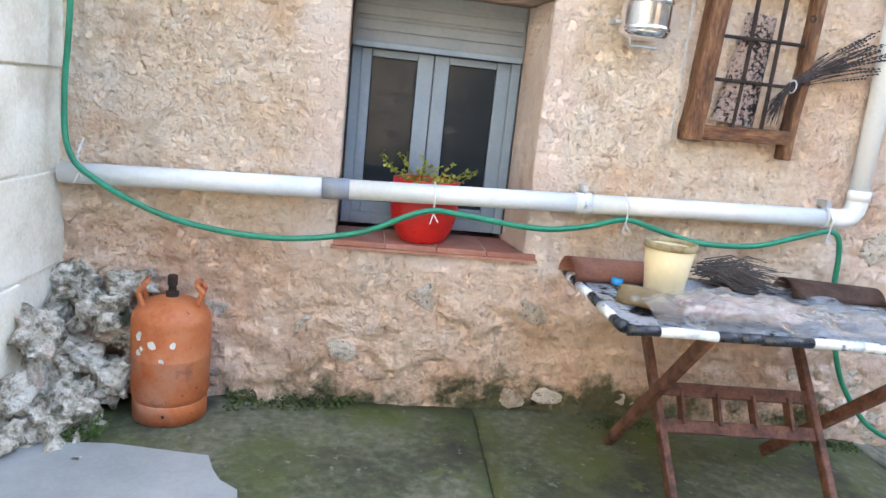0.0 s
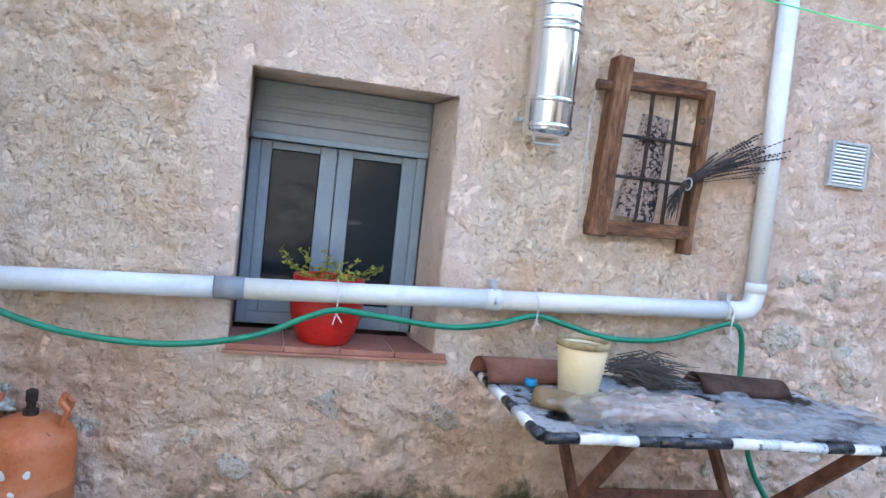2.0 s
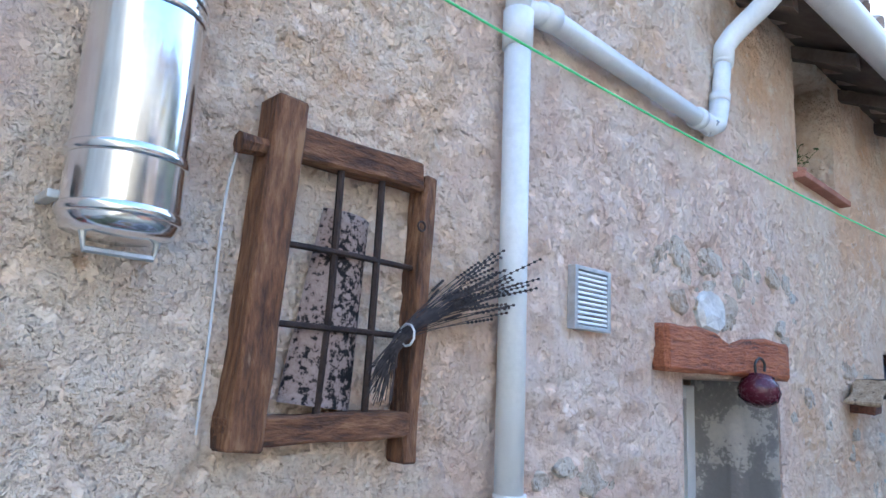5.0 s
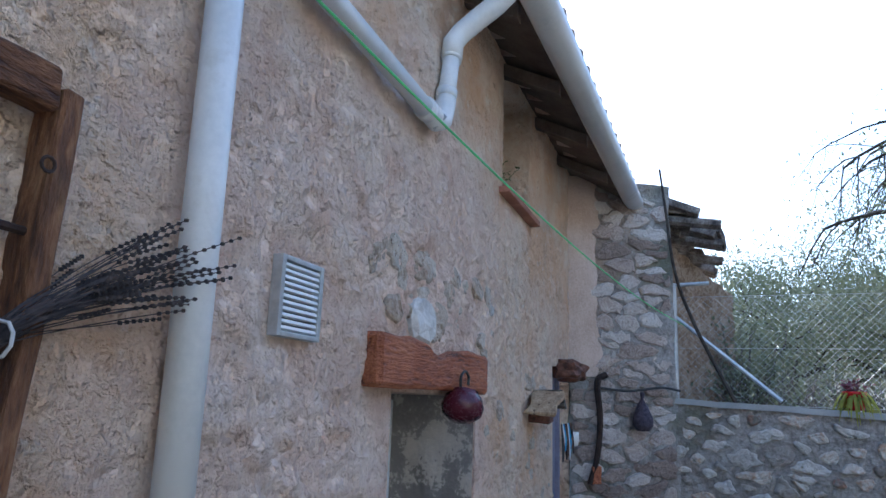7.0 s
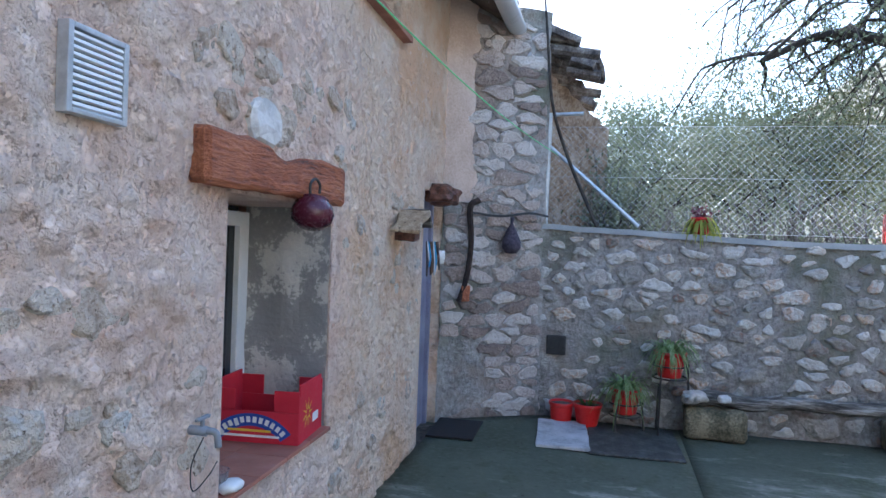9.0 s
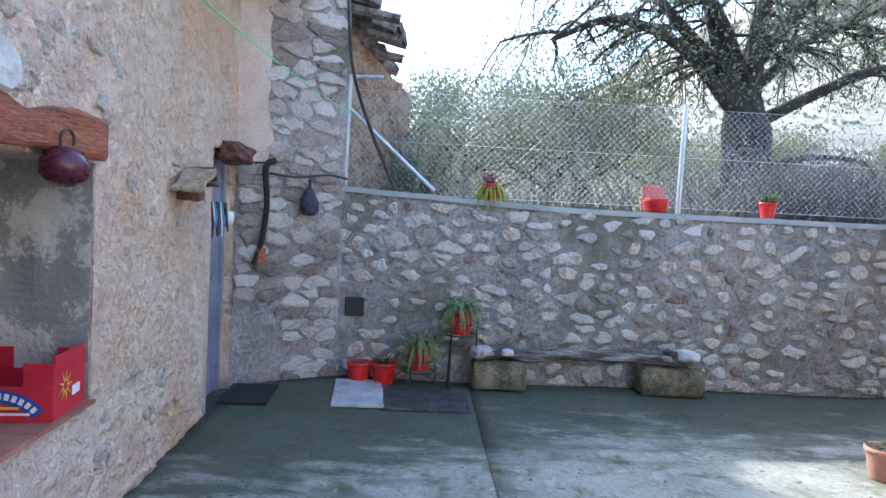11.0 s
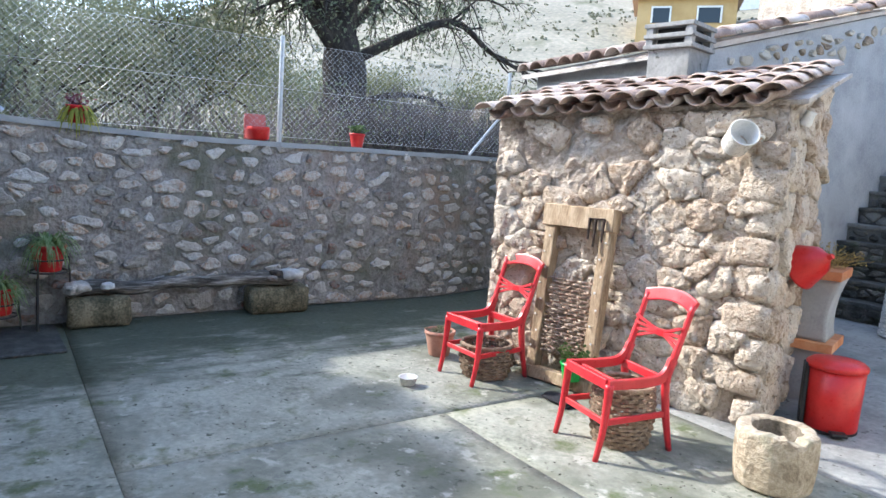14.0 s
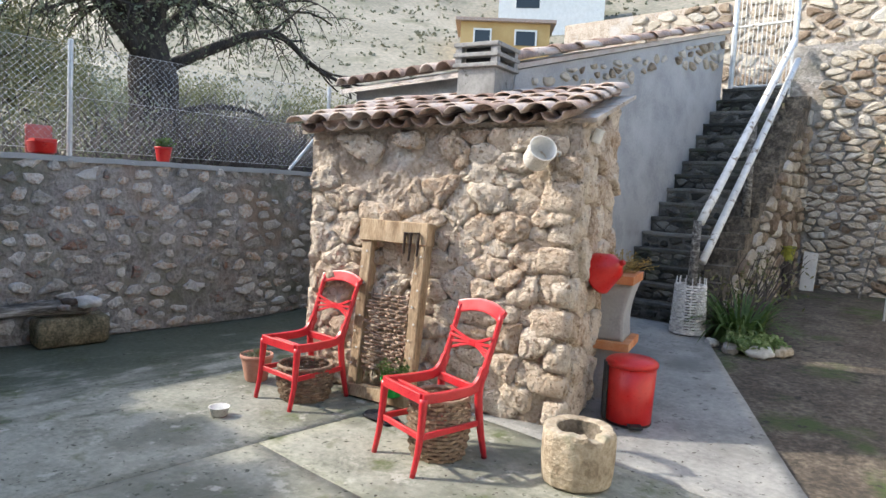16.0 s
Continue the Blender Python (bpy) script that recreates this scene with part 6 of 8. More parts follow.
def deep_window():
    w = thing("window_2", HW @ pose(0, 0.43, 0), "white framed window deep in the wall", "window", "", "structure")
    for x0, x1, z0, z1 in ((3.16, 3.22, 0.672, 1.70), (4.05, 4.14, 0.672, 1.70), (3.22, 4.05, 1.63, 1.70), (3.22, 4.05, 0.672, 0.74), (3.60, 3.68, 0.74, 1.63)):
        bm = bmesh.new()
        box(bm, x0, x1, 0, 0.06, z0, z1, 0.005)
        part("window_frame", bm, pvc, w)
    for x0, x1 in ((3.22, 3.60), (3.68, 4.05)):
        bm = bmesh.new()
        box(bm, x0, x1, 0.03, 0.036, 0.74, 1.63)
        part("pane", bm, glass_dark, w)


deep_window()


def fruit_box():
    ob = thing("cardboard_box", HW @ pose(3.95, 0.205, 0.671, 0, 0, -86), "red printed cardboard fruit box on the ledge", "box")
    W, D, Hh = 0.205, 0.165, 0.26
    def panel(name, x0, x1, y0, y1, z0, z1, m=card_red, label=""):
        bm = bmesh.new()
        box(bm, x0, x1, y0, y1, z0, z1, 0.002)
        return part(name, bm, m, ob, label)
    front = panel("front", -W, W, -D, -D + 0.008, 0, 0.14)
    panel("back", -W, W, D - 0.008, D, 0, 0.14)
    for s in (-1, 1):
        x = s * W
        panel("end", min(x, x - s * 0.008), max(x, x - s * 0.008), -D + 0.009, D - 0.009, 0, Hh - 0.05)
        panel("flap", min(x, x - s * 0.01), max(x, x - s * 0.01), -D + 0.02, D - 0.02, Hh - 0.05, Hh)
        panel("corner", min(x, x - s * 0.115), max(x, x - s * 0.115), -D, -D + 0.008, 0.141, 0.235)
        panel("corner", min(x, x - s * 0.115), max(x, x - s * 0.115), D - 0.008, D, 0.141, 0.235)
    panel("bottom", -W + 0.009, W - 0.009, -D + 0.009, D - 0.009, 0.002, 0.01, card_inside)
    # printed marks: an arched band, a sunburst and bars
    bm = bmesh.new()
    for k in range(24):
        ring = []
        for t in (k / 24, (k + 1) / 24):
            a = radians(-52 + 104 * t)
            ring.append([bm.verts.new((-0.01 + r * math.sin(a), -D - 0.002, -0.085 + r * math.cos(a) * 0.93)) for r in (0.172, 0.232)])
        bm.faces.new((ring[0][0], ring[1][0], ring[1][1], ring[0][1]))
    part("print", bm, print_blue, front)
    for k in range(12):
        a = radians(-45 + 90 * k / 11)
        bm = bmesh.new()
        box(bm, -0.009, 0.009, -0.001, 0.0, -0.019 if k in (0, 3) else -0.012, 0.014)
        box(bm, -0.004, 0.004, -0.0015, -0.0011, -0.006, 0.007)
        bm.transform(pose(-0.01 + 0.202 * math.sin(a), -D - 0.003, -0.085 + 0.202 * math.cos(a) * 0.93, 0, math.degrees(a), 0))
        part("print", bm, print_white, front)
    for z, w in ((0.050, 0.10), (0.026, 0.14)):
        bm = bmesh.new()
        box(bm, -0.02 - w, -0.02 + w, -D - 0.003, -D - 0.001, z, z + 0.010)
        part("print", bm, print_yellow if z > 0.04 else print_white, front)
    bm = bmesh.new()
    for k in range(9):
        a = k * 0.698
        vs = [bm.verts.new(p) for p in ((W + 0.002, -0.05 + 0.02 * math.cos(a + 0.3), 0.12 + 0.02 * math.sin(a + 0.3)), (W + 0.002, -0.05 + 0.02 * math.cos(a - 0.3), 0.12 + 0.02 * math.sin(a - 0.3)), (W + 0.002, -0.05 + 0.075 * math.cos(a), 0.12 + 0.075 * math.sin(a)))]
        bm.faces.new(vs)
    part("print", bm, print_yellow, ob)
    bm = bmesh.new()
    box(bm, W + 0.001, W + 0.003, 0.02, 0.10, 0.06, 0.10)
    part("label", bm, print_white, ob)


fruit_box()
bm = bmesh.new()
lathe(bm, [(0.0, 0.0), (0.045, 0.0), (0.055, 0.07), (0.058, 0.075), (0.053, 0.075), (0.044, 0.006), (0.0, 0.006)], 20)
tub = tagged(part("plastic_tub", bm, clear_film, None, "", True), "clear plastic tub on the ledge", "tub")
tub.matrix_basis = HW @ pose(3.22, 0.06, 0.671)
bm = rock_bm(0.055, 0.04, 0.022, 4, 2)
bag = tagged(part("small_packet", bm, print_white, None, "", True), "small crumpled white packet on the ledge", "packet")
bag.matrix_basis = HW @ pose(3.24, 0.0, 0.69)


def kettle():
    ob = thing("kettle", HW @ pose(3.66, -0.10, 1.69, 0, 18, 0), "small plum enamel pot hanging from the beam", "kettle")
    bm = bmesh.new()
    lathe(bm, [(0.0, -0.072), (0.05, -0.066), (0.082, -0.04), (0.09, -0.005), (0.078, 0.034), (0.055, 0.05), (0.06, 0.058), (0.05, 0.058), (0.045, 0.045), (0.0, 0.04)], 26)
    part("body", bm, plum_enamel, ob, "", True)
    bm = bmesh.new()
    tube(bm, spline([(-0.05, 0, 0.05), (-0.065, 0, 0.10), (-0.02, 0, 0.14), (0.03, 0, 0.135), (0.04, 0, 0.10)], 5), 0.006, 7)
    part("handle", bm, black_iron, ob)


kettle()


def tap():
    ob = thing("tap", HW @ pose(2.93, -0.01, 0.975), "small metal garden tap on the wall", "tap")
    bm = bmesh.new()
    tube(bm, [(0, 0.01, 0), (0, -0.07, 0)], [0.014, 0.016], 10)
    tube(bm, spline([(0, -0.05, 0), (0.01, -0.095, -0.005), (0.012, -0.105, -0.05)], 4), 0.011, 9)
    part("body", bm, pvc_grey, ob, "dull blue-grey body", True)
    bm = bmesh.new()
    tube(bm, [(0, -0.055, 0.01), (0, -0.055, 0.035)], 0.007, 8)
    box(bm, -0.035, 0.035, -0.062, -0.048, 0.035, 0.045, 0.003)
    part("handle", bm, pvc_grey, ob)
    bm = bmesh.new()
    tube(bm, spline([(0.0, -0.06, -0.02), (-0.03, -0.04, -0.1), (0.0, -0.03, -0.19), (0.09, -0.03, -0.17), (0.14, -0.03, -0.14)], 5), 0.002, 4)
    part("string", bm, black_plastic, ob)


tap()
# white limestone piece over the beam
bm = bmesh.new()
rr = random.Random(3)
stone_mesh(bm, [(-0.10, -0.09), (0.02, -0.12), (0.12, -0.07), (0.11, 0.05), (0.03, 0.12), (-0.09, 0.08)], 0.035, rr, 0.06)
ws = tagged(part("white_stone", bm, white_stone), "pale white stone set above the beam", "stone")
ws.matrix_basis = HW @ pose(3.36, -0.01, 2.01) @ Matrix.Diagonal((1.2, 1, 0.82, 1))


def upper_window():
    w = thing("window_3", HW @ pose(0, 0.3, 0), "small upper window with a brick sill", "window", "", "structure")
    for x0, x1, z0, z1 in ((4.58, 4.62, 2.93, 3.70), (5.21, 5.25, 2.93, 3.70), (4.62, 5.21, 3.66, 3.70), (4.62, 5.21, 2.93, 2.97)):
        bm = bmesh.new()
        box(bm, x0, x1, 0, 0.05, z0, z1)
        part("window_frame", bm, old_wood, w)
    bm = bmesh.new()
    box(bm, 4.62, 5.21, 0.02, 0.026, 2.97, 3.66)
    part("pane", bm, glass_dark, w)
    bm = bmesh.new()
    box(bm, 4.50, 5.33, -0.37, -0.02, 2.885, 2.922, 0.006)
    part("window_sill", bm, terracotta, w)


upper_window()
p = plant_pot(HW @ pose(4.85, 0.12, 2.923), 0.06, 0.08, 0.12, "small terracotta pot with a dark plant in the upper window", terracotta)
sprigs(p, "foliage", 14, 0.05, 0.1, 0.18, 0.8, 10, 0.025, leaf_green, 8, 0.1)


def door():
    d = thing("door_1", HW @ pose(0, 0.10, 0), "lilac grey wooden door set in the thick wall", "door", "", "structure")
    for x0, x1, y0, name in ((6.105, 6.16, -0.03, "door_frame"), (6.74, 6.795, -0.03, "door_frame")):
        bm = bmesh.new()
        box(bm, x0, x1, y0, 0.05, -0.02, 1.995, 0.004)
        part(name, bm, door_paint, d)
    for k in range(5):
        bm = bmesh.new()
        box(bm, 6.163 + k * 0.115, 6.163 + k * 0.115 + 0.112, 0.0, 0.04, 0.02, 1.98, 0.004)
        part("plank", bm, door_paint, d)
    bm = bmesh.new()
    tube(bm, [(6.25, -0.005, 1.0), (6.25, -0.05, 1.0), (6.32, -0.05, 1.0)], 0.008, 7)
    part("door_handle", bm, iron, d)


door()
bm = bmesh.new()
bent_box(bm, -0.28, 0.28, -0.19, 0.19, 0.0, 0.018, 3, 0.003, 6, 0.004)
mt = tagged(part("doormat", bm, rubber_mat), "dark brown worn doormat before the door", "doormat")
mt.matrix_basis = pose(6.49, 2.78, floor_z(6.49, 2.78) + 0.004, 0, 0, 2)

# ---- odds and ends by the door ----


def bird_house():
    ob = thing("bird_house", HW @ pose(5.27, -0.14, 1.62), "little wooden bird house hung with trinkets", "bird house")
    for tilt, length in ((48, 0.14), (150, 0.27)):
        bm = bmesh.new()
        bent_box(bm, -0.01, length, -0.09, 0.10, -0.013, 0.013, tilt * 0.1, 0.022, 8, 0.008)
        bm.transform(pose(0.02, 0, 0.16, 0, tilt, 0))
        part("roof_board", bm, grey_wood if tilt < 90 else pale_wood, ob)
    bm = bmesh.new()
    bent_box(bm, -0.055, 0.075, -0.02, 0.12, -0.03, 0.085, 2.0, 0.012, 4, 0.006)
    part("body", bm, table_wood, ob)
    rr = random.Random(6)
    for k in range(11):
        x, L = -0.05 + k * 0.036, rr.uniform(0.08, 0.26)
        bm = bmesh.new()
        tube(bm, [(x, -0.09, -0.03), (x + rr.uniform(-0.02, 0.02), -0.10, -0.03 - L * 0.6), (x + rr.uniform(-0.03, 0.03), -0.10, -0.03 - L)], [0.004, 0.010, 0.006], 5)
        part("trinket", bm, (dry_plant, snake_rope, blue_plastic, iron, old_wood)[k % 5], ob)
    bm = bmesh.new()
    lathe(bm, [(0.0, -0.05), (0.045, -0.05), (0.055, 0.0), (0.05, 0.04), (0.0, 0.04)], 14)
    bm.transform(pose(0.36, -0.08, -0.13))
    part("cup", bm, white_enamel, ob, "white enamel cup", True)


bird_house()
bm = rock_bm(0.20, 0.13, 0.085, 9, 3, 0.35)
lump = tagged(part("driftwood_lump", bm, table_wood), "gnarled dark wood knot fixed over the door", "wood knot")
lump.matrix_basis = HW @ pose(6.45, -0.08, 1.97)
tool = thing("old_scythe", PIER @ pose(0.28, -0.10, 0), "rusty old tool hanging on the stone pier", "tool")
bm = bmesh.new()
tube(bm, spline([(0.02, 0, 1.97), (-0.06, 0, 1.90), (-0.04, 0, 1.6), (-0.07, 0, 1.3), (-0.14, 0, 1.08)], 5), [0.03 - 0.0004 * k for k in range(21)], 7)
part("shaft", bm, iron, tool)
bm = bmesh.new()
bent_box(bm, -0.12, -0.04, -0.02, 0.02, 1.08, 1.22, 2, 0.01, 3)
part("blade", bm, red_wood, tool)
bar = thing("iron_bar", PIER @ pose(0, -0.11, 0), "thin dark iron bar across the pier", "bar")
bm = bmesh.new()
tube(bm, spline([(0.22, 0, 1.86), (0.5, -0.01, 1.84), (0.8, 0, 1.88), (1.0, 0.02, 1.86)], 5), 0.011, 7)
part("rod", bm, black_iron, bar)
sack = thing("hanging_bag", PIER @ pose(0.62, -0.12, 1.65), "dark mesh bag hanging from the bar", "bag")
bm = bmesh.new()
lathe(bm, [(0.0, -0.14), (0.05, -0.135), (0.085, -0.09), (0.085, -0.03), (0.05, 0.06), (0.012, 0.13), (0.02, 0.18), (0.0, 0.19)], 14)
for v in bm.verts:
    v.co += Vector((noise.noise(v.co * 14), noise.noise(v.co * 14 + Vector((4, 0, 0))), 0)) * 0.012
part("net", bm, mat("dark_net", [(0.3, (0.03, 0.025, 0.04)), (0.7, (0.09, 0.075, 0.10))], 40, 0.9, 0.6), sack, "", True)
pole = thing("vine_stem", Matrix(), "bare vine stem leaning by the pier", "vine")
bm = bmesh.new()
tube(bm, spline([(7.40, 1.72, 1.78), (7.38, 2.0, 2.4), (7.33, 2.16, 2.9), (7.30, 2.22, 3.5), (7.28, 2.26, 3.9)], 5), [0.018 - 0.0004 * k for k in range(21)], 6)
part("stem", bm, bark, pole)

# ---- gas bottle, corner rubble, cement patch ----


def gas_bottle():
    ob = thing("gas_bottle", pose(-0.775, 2.52, floor_z(-0.78, 2.52) + 0.004, 0, 0, 20) @ Matrix.Diagonal((0.91, 0.91, 0.96, 1)), "scuffed orange gas bottle standing by the wall", "gas bottle")
    R = 0.158
    bm = bmesh.new()
    prof = [(0.0, 0.05), (0.10, 0.052), (R * 0.92, 0.075), (R, 0.11), (R, 0.255), (R * 1.012, 0.26), (R * 1.012, 0.268), (R, 0.273), (R, 0.40)]
    prof += [(R * math.cos(radians(a)), 0.40 + 0.095 * math.sin(radians(a))) for a in range(12, 90, 11)] + [(0.0, 0.495)]
    lathe(bm, prof, 40)
    part("body", bm, orange_paint, ob, "", True)
    bm = bmesh.new()
    lathe(bm, [(R * 0.93, 0.0), (R * 0.95, 0.0), (R * 0.955, 0.075), (R * 0.90, 0.09), (R * 0.88, 0.075), (R * 0.93, 0.0)], 40)
    part("foot_ring", bm, orange_paint, ob, "", True)
    # black discs on the ring, coloured for the dark inside its holes
    for k in range(3):
        a = k * 2.09 + 0.3
        bm = bmesh.new()
        tube(bm, [(R * 0.958 * math.cos(a), R * 0.958 * math.sin(a), 0.045), (R * 0.965 * math.cos(a), R * 0.965 * math.sin(a), 0.045)], 0.007, 8)
        part("hole", bm, black_plastic, ob)
    for s in (0, 1):
        bm = bmesh.new()
        pts = [(0.105, -0.05, 0.465), (0.125, -0.05, 0.52), (0.10, -0.05, 0.548), (0.10, 0.05, 0.548), (0.125, 0.05, 0.52), (0.105, 0.05, 0.465)]
        for p, q in zip(pts, pts[1:]):
            tube(bm, [p, q], 0.011, 6)
        bm.transform(pose(0, 0, 0, 0, 0, 180 * s - 10))
        part("handle", bm, orange_paint, ob)
    bm = bmesh.new()
    lathe(bm, [(0.0, 0.49), (0.026, 0.49), (0.026, 0.512), (0.016, 0.515), (0.016, 0.535), (0.020, 0.54), (0.020, 0.575), (0.014, 0.58), (0.0, 0.58)], 14)
    part("valve", bm, iron, ob, "dark brass valve")
    rr = random.Random(12)
    for k in range(7):
        a, z, s = radians(-118 + rr.uniform(-28, 28)), 0.30 + rr.uniform(-0.03, 0.075), rr.uniform(0.008, 0.024)
        bm = bmesh.new()
        n = 9
        c = [bm.verts.new(((R + 0.0015) * math.cos(a + s / R * q * math.cos(t)), (R + 0.0015) * math.sin(a + s / R * q * math.cos(t)), z + s * q * math.sin(t))) for t, q in ((6.283 * i / n, rr.uniform(0.6, 1.3)) for i in range(n))]
        bm.faces.new(c)
        part("chipped_patch", bm, white_chip, ob, "bare white patch")


gas_bottle()
lichen_stone = mat("lichened_rubble", [(0.30, (0.16, 0.14, 0.095)), (0.44, (0.42, 0.37, 0.29)), (0.56, (0.64, 0.58, 0.48)), (0.70, (0.78, 0.74, 0.65))], 10, 0.95, 1.0, 34, 0.55, stain=[((0.06, 0.06, 0.03), 7, 0.57, 0.66), ((0.46, 0.25, 0.16), 5, 0.58, 0.70)], relief=0.06)


def crag(a, b, c, seed):
    """A broken, pitted rock."""
    bm = rock_bm(a, b, c, seed, 4, 0.8)
    for v in bm.verts:
        q = v.co * 22 + Vector((seed, 0, 0))
        v.co += v.co.normalized() * (0.016 * noise.noise(q) - 0.014 * abs(noise.noise(q * 2.1)))
    return bm


rnd = random.Random(14)
for k, (x, y, z, a, b, c) in enumerate([(-1.12, 2.28, 0.33, 0.12, 0.11, 0.09), (-1.15, 2.5, 0.48, 0.12, 0.13, 0.10), (-1.04, 2.58, 0.62, 0.13, 0.11, 0.10), (-1.17, 2.64, 0.72, 0.07, 0.09, 0.07), (-1.19, 2.20, 0.44, 0.07, 0.07, 0.07), (-1.10, 2.42, 0.36, 0.08, 0.08, 0.07), (-0.99, 2.50, 0.40, 0.10, 0.09, 0.10), (-1.18, 2.34, 0.62, 0.08, 0.10, 0.09), (-0.96, 2.62, 0.74, 0.09, 0.08, 0.06), (-1.03, 2.36, 0.29, 0.07, 0.06, 0.05), (-1.2, 2.16, 0.32, 0.06, 0.08, 0.07), (-0.95, 2.64, 0.55, 0.08, 0.07, 0.08)]):
    st = tagged(part("rubble_stone", crag(a * 0.85, b * 0.85, c * 0.85, k + 1), lichen_stone, None, "", True), "rough lichened stone of the rubble corner", "stone", "corner rubble")
    st.matrix_basis = pose(x, y, z, rnd.uniform(-20, 20), rnd.uniform(-20, 20), rnd.uniform(0, 360))
bm = bmesh.new()
rough_sheet(bm, steps_between(0, 1, 0.06), steps_between(0, 1, 0.05), lambda u, v: (-1.24 + u * (0.32 + 0.05 * noise.noise(Vector((v * 4, 0, 0)))) * (1 - 0.45 * v), 2.1 + 0.62 * v, 0.25 + 0.62 * v * (1 - u) + 0.08 * noise.noise(Vector((u * 6, v * 6, 1)))))
structure("wall_rubble_base", bm, lichen_stone, "crumbling rubble footing in the corner", "wall")
bm = bmesh.new()
edge = [(-1.24, 2.16), (-1.05, 2.22), (-0.88, 2.22), (-0.70, 2.20), (-0.53, 2.17), (-0.50, 2.10), (-0.47, 2.04), (-0.39, 1.99), (-0.38, 1.90), (-0.40, 1.70), (-0.42, 1.2), (-1.24, 1.2)]
vs = [bm.verts.new((x + rnd.uniform(-0.012, 0.012), y + rnd.uniform(-0.012, 0.012), floor_z(x, y) + 0.022)) for x, y in edge]
f = bm.faces.new(vs)
r = bmesh.ops.extrude_face_region(bm, geom=[f])
for v in [q for q in r["geom"] if isinstance(q, bmesh.types.BMVert)]:
    v.co.z -= 0.03
tagged(part("cement_patch", bm, cement), "smooth wet grey cement patch with a broken edge", "cement patch")
tuft = thing("weed_tuft", pose(-1.0, 2.26, floor_z(-1, 2.26)), "small green weed at the foot of the rubble", "weed")
sprigs(tuft, "leaves", 26, 0.05, 0.0, 0.10, 0.9, 12, 0.014, leaf_green, 21)
# moss along the foot of the wall
rnd = random.Random(19)
moss = bmesh.new()
for k in range(2600):
    u = rnd.uniform(-0.6, 2.3)
    d = -0.02 - abs(rnd.gauss(0, 0.06))
    p = HW @ Vector((u, d, 0))
    if noise.noise(Vector((u * 2.2, d * 6, 1))) < 0.05:
        continue
    z = floor_z(p.x, p.y) + 0.004 + max(0, 0.05 - abs(d)) * 0.9
    a = rnd.uniform(0, 6.28)
    s = rnd.uniform(0.006, 0.016)
    moss.faces.new([moss.verts.new((p.x + s * math.cos(a + q), p.y + s * math.sin(a + q) * 0.6, z + (0.012 if q == 0 else -0.004) * rnd.uniform(0.4, 1.4))) for q in (0, 2.1, 4.2)])
tagged(part("moss", moss, mat("dark_moss", [(0.3, (0.025, 0.035, 0.008)), (0.7, (0.075, 0.10, 0.02))], 20, 0.95, 0.3)), "dark green moss along the foot of the wall", "moss", "", "stuff")

# ---- folding table and what lies on it ----


def bar_between(bm, p, q, w, t, up=(0, 0, 1)):
    """A flat bar from p to q, w wide and t thick."""
    p, q = Vector(p), Vector(q)
    d = (q - p).normalized()
    s = d.cross(Vector(up)).normalized()
    n = s.cross(d)
    vs = [bm.verts.new(c + s * a * w / 2 + n * b * t / 2) for c in (p, q) for a, b in ((-1, -1), (1, -1), (1, 1), (-1, 1))]
    fs = [bm.faces.new([vs[i] for i in f]) for f in ((3, 2, 1, 0), (4, 5, 6, 7), (0, 1, 5, 4), (1, 2, 6, 5), (2, 3, 7, 6), (3, 0, 4, 7))]
    bmesh.ops.bevel(bm, geom=list({e for f in fs for e in f.edges}), offset=min(w, t) * 0.12, segments=1, affect="EDGES")


TOPZ = 0.965


def folding_table():
    ob = thing("folding_table", Matrix(), "red-brown wooden folding table with crossed legs", "table")
    bm = bmesh.new()
    box(bm, 0.74, 2.05, 1.86, 2.58, TOPZ - 0.03, TOPZ - 0.008, 0.004)
    part("tabletop", bm, table_wood, ob)
    fz = 0.265
    for x0, x1 in ((1.10, 1.03), (1.71, 1.66)):
        bm = bmesh.new()
        bar_between(bm, (x0, 2.10, fz), (x1, 2.56, TOPZ - 0.03), 0.045, 0.028, (1, 0, 0))
        part("leg", bm, table_wood, ob)
    for x0, x1, top in ((0.99, 1.02, (1.02, 1.90)), (1.66, 1.80, (1.86, 1.90))):
        bm = bmesh.new()
        bar_between(bm, (x0, 2.50, fz), (top[0], top[1], TOPZ - 0.03), 0.045, 0.028, (1, 0, 0))
        part("leg", bm, table_wood, ob)
    def on_leg(x, s):
        return (x, 2.10 + 0.46 * s, fz + (TOPZ - 0.03 - fz) * s)
    for s in (0.31, 0.48):
        bm = bmesh.new()
        bar_between(bm, on_leg(1.06, s), on_leg(1.70, s), 0.05, 0.02, (0, -0.7, 0.5))
        part("rail", bm, table_wood, ob)
    for k in range(4):
        x = 1.165 + 0.142 * k
        bm = bmesh.new()
        bar_between(bm, on_leg(x, 0.32), on_leg(x, 0.47), 0.045, 0.012, (1, 0, 0))
        part("slat", bm, table_wood, ob)


folding_table()
bm = bmesh.new()
xs, ys = steps_between(0.715, 2.075, 0.02), steps_between(1.835, 2.605, 0.02)


def cloth(x, y):
    dx = max(0.735 - x, x - 2.055, 0)
    dy = max(1.855 - y, y - 2.585, 0)
    hang = math.hypot(dx, dy)
    return (x + (0.6 * dx if x < 1 else -0.6 * dx), y + (0.6 * dy if y < 2.2 else -0.6 * dy), TOPZ + 0.006 * noise.noise(Vector((x * 9, y * 9, 0))) - hang * 0.7 - (0.012 * noise.noise(Vector((x * 16, y * 16, 1))) if hang else 0))


